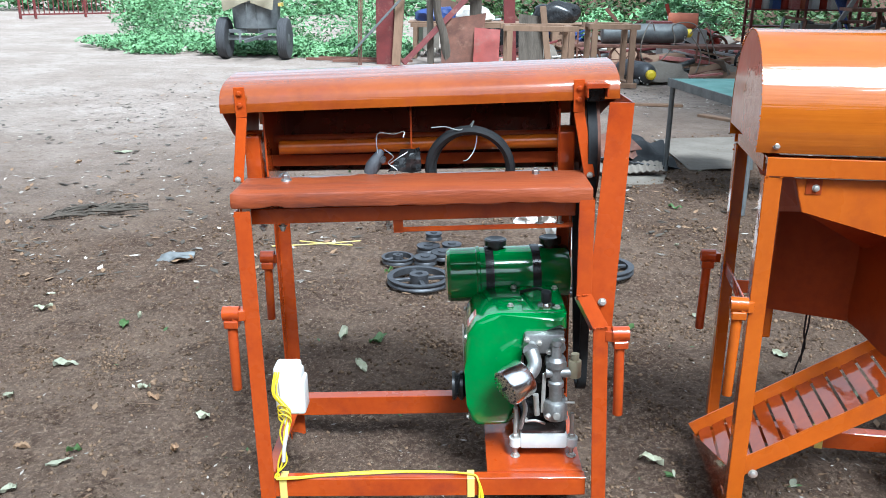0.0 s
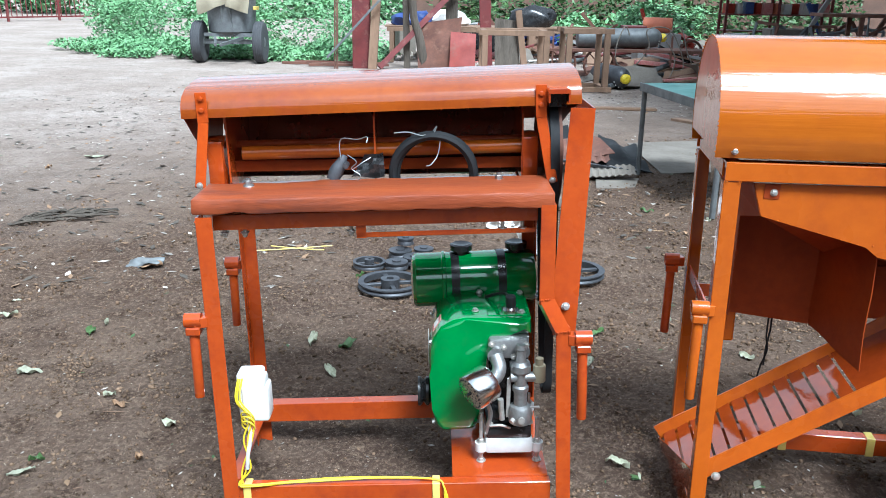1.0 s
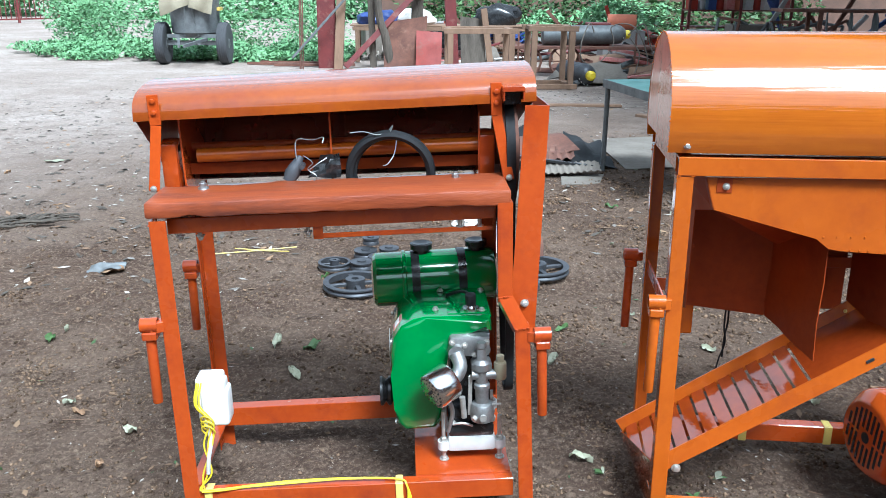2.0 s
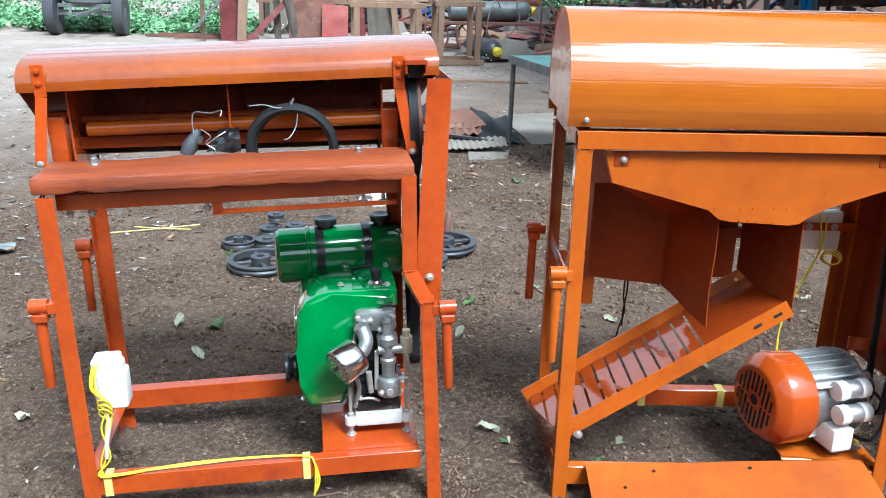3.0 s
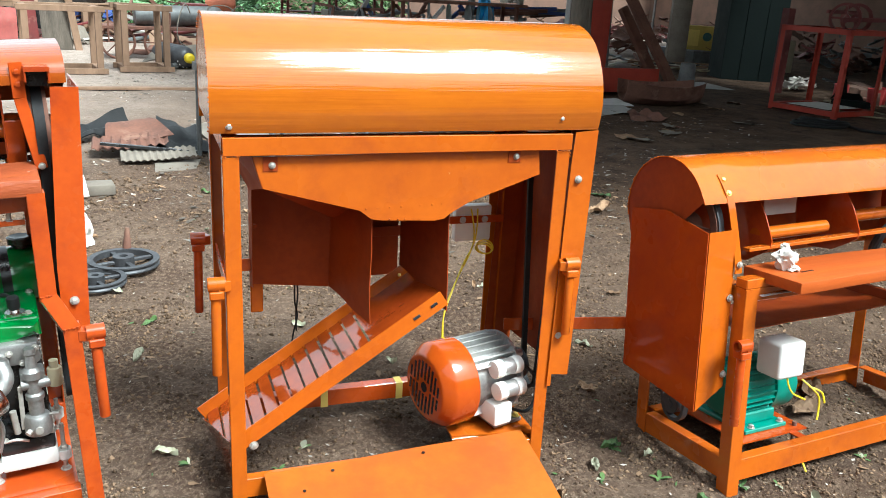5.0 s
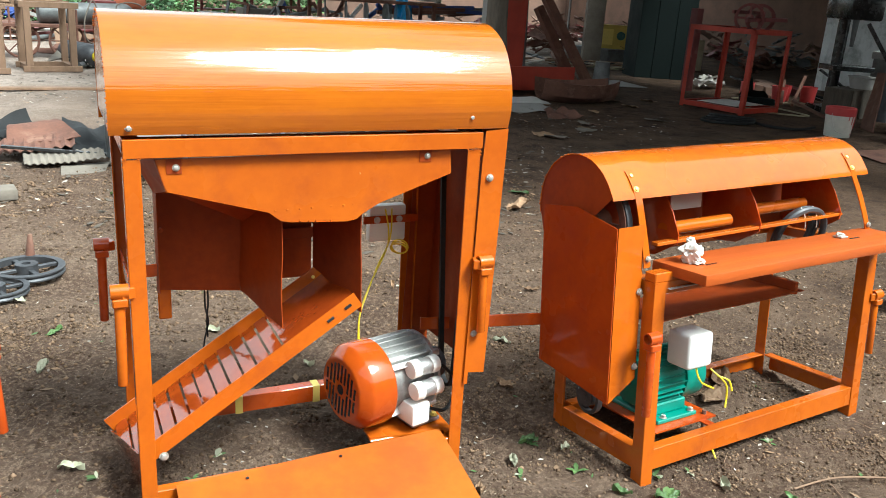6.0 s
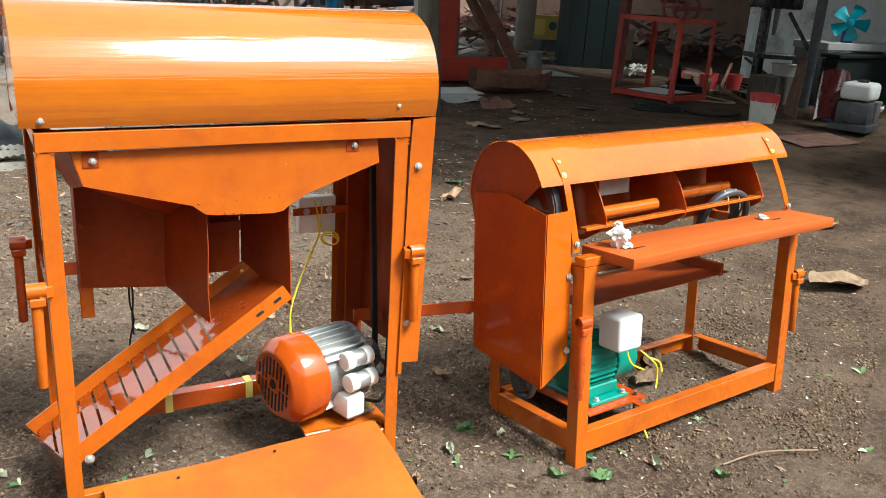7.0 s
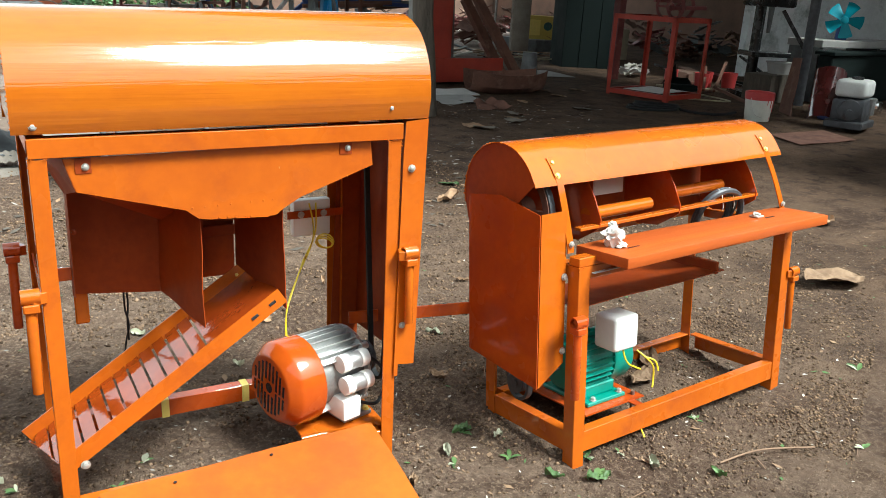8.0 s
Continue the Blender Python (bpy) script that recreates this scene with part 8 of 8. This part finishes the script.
def soil_crumbs(count, seed):
    """Crumbs of soil as small uneven eight-sided lumps, thick where the soil is loose."""
    g = np.random.default_rng(seed)
    x, y = g.uniform(-4.6, 6.2, count * 9), 0.7 + 11.5 * g.random(count * 9) ** 1.9
    keep = (y > np.abs(x - 0.4) * 0.42 - 0.1) & (g.random(count * 9) < (0.06 + 1.6 * np.clip(vnoise(x * 1.9, y * 1.9, 11) - 0.3, 0, 1) * np.clip(vnoise(x * 8, y * 8, 12) * 1.6 - 0.5, 0, 1)) * np.clip((8.0 - y + 0.55 * x) / 4.5, 0, 1) * np.clip((6.6 - x - 0.12 * y) / 2.5, 0, 1))
    x, y = x[keep][:count], y[keep][:count]
    k = len(x)
    r = (0.0019 + 0.0082 * g.random(k) ** 4.5) * (0.75 + 0.16 * y)
    octa = np.array([(1, 0, 0), (-1, 0, 0), (0, 1, 0), (0, -1, 0), (0, 0, 1), (0, 0, -1)], float)
    tri = np.array([(0, 2, 4), (2, 1, 4), (1, 3, 4), (3, 0, 4), (2, 0, 5), (1, 2, 5), (3, 1, 5), (0, 3, 5)])
    a = g.random(k) * 6.283
    p = octa[None] * g.uniform(0.55, 1.2, (k, 6, 1)) * r[:, None, None] + g.normal(0, 0.2, (k, 6, 3)) * r[:, None, None]
    q = np.stack([p[..., 0] * np.cos(a)[:, None] - p[..., 1] * np.sin(a)[:, None], p[..., 0] * np.sin(a)[:, None] + p[..., 1] * np.cos(a)[:, None], p[..., 2] * 0.8], -1)
    q += np.stack([x, y, ground_z(x, y) + r * 0.3], -1)[:, None]
    me = bpy.data.meshes.new("soil_crumbs")
    f = (tri[None] + 6 * np.arange(k)[:, None, None]).reshape(-1, 3)
    me.vertices.add(6 * k); me.vertices.foreach_set("co", q.astype(np.float32).ravel())
    me.loops.add(f.size); me.loops.foreach_set("vertex_index", f.ravel().astype(np.int32))
    me.polygons.add(len(f)); me.polygons.foreach_set("loop_start", np.arange(0, f.size, 3, dtype=np.int32))
    me.update(calc_edges=True)
    me.materials.append(CRUMB)
    return tagged(new("soil_crumbs", me), "loose brown crumbs of soil strewn over the yard", "soil", kind="stuff")
soil_crumbs(175000, 21)
def chips(name, mat, count, s0, s1, label, category, where=near_ground):
    bm = N()
    for i in range(count):
        x, y = where()
        s = rnd4.uniform(s0, s1); a = rnd4.random() * 6.28
        z = ground_z(x, y) + 0.002
        d, e = V(math.cos(a), math.sin(a), rnd4.uniform(-0.1, 0.25)) * s, V(-math.sin(a), math.cos(a), rnd4.uniform(-0.1, 0.2)) * s * rnd4.uniform(0.25, 0.5)
        c = V(x, y, z + s * 0.12)
        v = [bm.verts.new(c + q) for q in (-d, e, d, -e)]
        bm.faces.new((v[0], v[1], v[2])); bm.faces.new((v[0], v[2], v[3]))
    raw(name, bm, mat, None, label, category, "stuff")
def middle_ground():
    while True:
        x, y = rnd4.uniform(-6.5, 9.5), rnd4.uniform(4.2, 15.0)
        if y > abs(x - 0.6) * 0.9 and vnoise(np.float64(x * 0.8), np.float64(y * 0.8), 31) * rnd4.uniform(0.6, 1.4) > 0.40:
            return x, y
chips("scattered_litter", LITTER, 2200, 0.010, 0.045, "bits of paper, chaff and leaf over the yard", "litter", middle_ground)
chips("dark_clods", BARK, 2600, 0.010, 0.055, "dark crumbs of earth and bark over the yard", "clods", middle_ground)
chips("dry_leaf_bits", DRYLEAF, 900, 0.015, 0.05, "broken dry leaves over the yard", "litter", middle_ground)
chips("leaf_litter", LITTER, 1900, 0.004, 0.015, "bits of pale leaf, chaff and paper on the soil", "litter")
chips("brown_litter", DRYLEAF, 700, 0.008, 0.028, "bits of dry brown leaf on the soil", "litter")
chips("green_sprouts", GREENLEAF, 260, 0.006, 0.022, "tiny green sprouts and leaf bits on the soil", "sprouts")
bm = N()
for i in range(420):
    x, y = near_ground()
    L, a = rnd4.uniform(0.02, 0.09), rnd4.random() * 6.28
    z = ground_z(x, y) + 0.004
    bar(bm, (x, y, z), (x + L * math.cos(a), y + L * math.sin(a), z + rnd4.uniform(0, 0.008)), 0.0022, 0.0022, Z, 0)
raw("twigs", bm, WOOD, None, "short twigs and straws on the soil", "twigs", "stuff")
bm = N()
for k in range(40):
    x, y = -2.80 + rnd4.random() * 0.42, 5.40 + rnd4.random() * 0.22
    y += (x + 2.72) * 0.45
    a = rnd4.uniform(-0.4, 0.9)
    L = rnd4.uniform(0.06, 0.28)
    tube(bm, [(x, y, 0.01), (x + L * 0.5 * math.cos(a), y + L * 0.5 * math.sin(a), 0.015 + 0.03 * rnd4.random()), (x + L * math.cos(a + 0.4), y + L * math.sin(a + 0.4), 0.01)], rnd4.uniform(0.004, 0.010), 5, 3)
raw("dark_debris", bm, BARK, None, "dark line of bark and straw debris on the soil", "debris", "stuff")
for p in ([(-1.15, 4.86, 0.012), (-0.9, 4.92, 0.012), (-0.62, 4.98, 0.02)], [(-1.0, 4.98, 0.012), (-0.8, 4.93, 0.012), (-0.66, 4.90, 0.016)], [(2.75, 1.33, 0.01), (2.95, 1.30, 0.012), (3.15, 1.20, 0.01)]):
    bm = N(); tube(bm, p, 0.0035, 6); solid("straw_stalk", bm, TAPE if p[0][0] < 0 else WOOD, "pale straw stalk lying on the soil", "stalk", group="straw stalks")
plate("dark_wrapper", [(-1.75, 4.55, 0.01), (-1.55, 4.60, 0.01), (-1.56, 4.68, 0.03), (-1.74, 4.66, 0.02)], GREYST, "crumpled dark wrapper on the soil", 0.02, 5, 0.002, "wrapper")
rnd5 = random.Random(3)
bm = N()
for k in range(420):
    x, y = rnd5.gauss(rnd5.choice((-5.6, -4.9, -2.6, -2.2, -0.4, 0.4)), 0.45), 18.9 + abs(rnd5.gauss(0, 0.9))
    s = 0.015 + 0.13 * rnd5.random() ** 3
    m = Matrix.Translation((x, y, s * 0.25)) @ Euler((rnd5.random() * 6, rnd5.random() * 6, rnd5.random() * 6)).to_matrix().to_4x4() @ Matrix.Diagonal((s, s * 0.7, s * 0.4, 1))
    vs = [bm.verts.new(m @ V(*p)) for p in ((1, 0, 0), (-1, 0, 0), (0, 1, 0), (0, -1, 0), (0, 0, 1), (0, 0, -1))]
    for a, b, c in ((0, 2, 4), (2, 1, 4), (1, 3, 4), (3, 0, 4), (2, 0, 5), (1, 2, 5), (3, 1, 5), (0, 3, 5)):
        bm.faces.new((vs[a], vs[b], vs[c]))
raw("rubble", bm, LITTER, None, "pale rubble and litter along the bushes", "rubble", "stuff")
for k, (x0, y0, x1, y1) in enumerate(((-3.2, 17.6, -1.6, 17.3), (-3.0, 17.9, -1.2, 17.7), (-2.6, 17.2, -1.0, 17.4))):
    bm = N(); bar(bm, (x0, y0, 0.03), (x1, y1, 0.03), 0.06, 0.05); solid("steel_bar", bm, RUST, "rusty steel bar lying on the sand", "bar")

# mixed scrap along the back of the yard
rnd6 = random.Random(17)
MIX = (RUST, RUST, GREYST, MAROON, WOOD, CLOTHW, NAVY, BLACKP, RUST, SLATE, PINKT, CONC, REDP)
for k in range(70):
    if k < 28:
        x, y = rnd6.uniform(-1.0, 5.5), rnd6.uniform(19.8, 22.0)
    else:
        x, y = rnd6.uniform(5.2, 11.5), rnd6.uniform(15.5, 20.0)
    q = rnd6.random()
    mat = rnd6.choice(MIX)
    if q < 0.35:
        heap("scrap_heap", (x, y, 0), (rnd6.uniform(0.2, 0.6), 0.3, rnd6.uniform(0.3, 0.75)), mat, "pile of mixed scrap at the back of the yard", "scrap pile", k * 2.1)
    elif q < 0.7:
        L = rnd6.uniform(0.8, 2.0); lean = rnd6.uniform(15, 70)
        bm = N(); box(bm, -0.04, 0.04, -0.03, 0.03, 0, L, 0.003); solid("leaning_bar", bm, mat, "scrap bar leaning among the scrap", "bar", pose(x, y, 0, rnd6.uniform(-10, 10), rnd6.choice((-1, 1)) * lean, 0) , "leaning scrap bars")
    elif q < 0.85:
        wm = rnd6.choice((RUST, BLACKP))
        wh = thing("spoked_wheel", pose(x, y, 0.29, 0, 0, rnd6.uniform(-40, 40)), "loose spoked iron wheel among the scrap", "wheel", "loose wheels")
        bm = N(); ring(bm, (0, 0, 0), Y, 0.26, 0.03, 28, 8); part("rim", bm, wm, wh)
        bm = N(); cyl(bm, (0, -0.05, 0), (0, 0.05, 0), 0.05, 10); part("hub", bm, wm, wh)
        for i in range(6):
            an = 2 * math.pi * i / 6; bm = N(); cyl(bm, (0, 0, 0), (0.25 * math.cos(an), 0, 0.25 * math.sin(an)), 0.012, 6); part("spoke", bm, wm, wh)
    else:
        bm = N(); w = rnd6.uniform(0.3, 0.8); box(bm, -w / 2, w / 2, -0.3, 0.3, 0, rnd6.uniform(0.3, 0.9), 0.01); solid("scrap_crate", bm, mat, "old crate among the scrap", "crate", pose(x, y, 0, 0, 0, rnd6.uniform(-30, 30)), "old crates")

# small weeds pushing through the soil
def weed(x, y, size, n, seed):
    r = random.Random(seed)
    w = thing("weed", Matrix.Translation((x, y, float(ground_z(x, y)) - 0.002)), "small green weed growing out of the soil", "weed", "weeds in the yard")
    for i in range(n):
        a = r.uniform(0, 2 * math.pi)
        L = 0.8 * size * r.uniform(0.7, 1.2); wd = L * r.uniform(0.16, 0.26); up = r.uniform(0.25, 0.8)
        bm = N(); rows = []
        for k in range(6):
            t = k / 5
            h = wd * math.sin(math.pi * min(0.97, t * 0.9 + 0.08))
            c = V(math.cos(a), math.sin(a), 0) * (L * t) + V(0, 0, L * up * (t - 0.55 * t * t) + 0.003)
            s = V(-math.sin(a), math.cos(a), 0) * h
            rows.append([bm.verts.new(c - s + V(0, 0, h * 0.3)), bm.verts.new(c), bm.verts.new(c + s + V(0, 0, h * 0.3))])
        for p, q in zip(rows, rows[1:]):
            bm.faces.new((p[0], p[1], q[1], q[0])); bm.faces.new((p[1], p[2], q[2], q[1]))
        part("leaf", bm, PALELEAF if r.random() < 0.25 else GREENLEAF, w)
for k, (x, y, s, n) in enumerate(((2.329, 1.525, 0.055, 6), (2.406, 1.643, 0.05, 5), (2.533, 1.596, 0.04, 4), (2.997, 1.608, 0.04, 4), (3.343, 1.108, 0.05, 6), (3.998, 1.467, 0.07, 4),
        (3.251, 2.133, 0.05, 5), (2.708, 1.869, 0.06, 5), (0.86, 2.36, 0.045, 5), (0.98, 2.30, 0.04, 5), (1.10, 2.42, 0.05, 4), (0.72, 2.44, 0.04, 4), (2.12, 1.98, 0.045, 5), (1.98, 1.86, 0.04, 4), (2.18, 1.80, 0.05, 5))):
    weed(x, y, s, n, 40 + k)
bm = N(); tube(bm, [(2.69, 1.70, 0.05), (2.68, 1.66, 0.035), (2.668, 1.62, 0.03), (2.656, 1.589, 0.012)], 0.0035, 7)
solid("wire_offcut", bm, YELLOW, "bent offcut of yellow wire on the soil", "wire")
rnd7 = random.Random(77)
for k in range(70):
    while True:
        x, y = rnd7.uniform(-3.6, 4.6), rnd7.uniform(1.7, 7.5)
        if y > abs(x - 0.4) * 0.55 + 0.6 and not (-0.7 < x < 3.6 and 1.5 < y < 2.8):
            break
    g = rnd7.choice((0, 0, 0, 1, 1, 1, 2))
    L = rnd7.uniform(0.04, 0.10)
    leaf(x, y, L, L * rnd7.uniform(0.14, 0.26), rnd7.uniform(0.008, 0.03), rnd7.uniform(0, 180), (DRYLEAF, PALELEAF, GREENLEAF)[g], ("small dry brown leaf on the soil", "pale faded leaf on the soil", "small green leaf on the soil")[g], k * 0.37)
# planks, pipes and offcuts strewn over the back of the yard
rnd8 = random.Random(5)
STREWN = (WOOD, RUST, WOOD, PINKT, RUST, SLATE, MAROON, CLOTHW, GREYST)
for k in range(280):
    x, y = rnd8.uniform(0.6, 13.5), rnd8.uniform(14.0, 26.0)
    if x < 3.0 and y < 17.5:
        continue
    m = pose(x, y, 0, 0, 0, rnd8.gauss(10, 30))
    q = rnd8.random()
    if q < 0.5:
        L = rnd8.uniform(0.6, 2.4); bm = N(); bar(bm, (-L / 2, 0, 0.03), (L / 2, 0, 0.03 + rnd8.uniform(0, 0.25)), rnd8.uniform(0.04, 0.14), 0.03)
        solid("strewn_plank", bm, rnd8.choice(STREWN), "old plank lying among the scrap", "plank", m, "strewn planks")
    elif q < 0.75:
        L = rnd8.uniform(0.8, 2.6); bm = N(); r = rnd8.uniform(0.02, 0.05); cyl(bm, (-L / 2, 0, r), (L / 2, 0, r + rnd8.uniform(0, 0.3)), r, 10)
        solid("strewn_pipe", bm, rnd8.choice((RUST, GREYST, MAROON)), "rusty pipe lying among the scrap", "pipe", m, "strewn pipes")
    elif q < 0.93:
        w = rnd8.uniform(0.25, 0.7); bm = N(); sheet(bm, [(-w, -0.3, 0.01), (w, -0.35, 0.01), (w * 0.8, 0.3, 0.2), (-w * 0.7, 0.35, rnd8.uniform(0.03, 0.5))], 0.006, 6, 6, 0.08, k)
        low = min(v.co.z for v in bm.verts)
        for v in bm.verts:
            v.co.z -= low
        solid("strewn_sheet", bm, rnd8.choice(STREWN), "bent metal sheet among the scrap", "metal sheet", m, "strewn sheets")
    else:
        heap("scrap_heap", (x, y, 0), (0.6, 0.4, 0.5), rnd8.choice(STREWN), "heap of scrap at the back of the yard", "scrap heap", 50 + k)
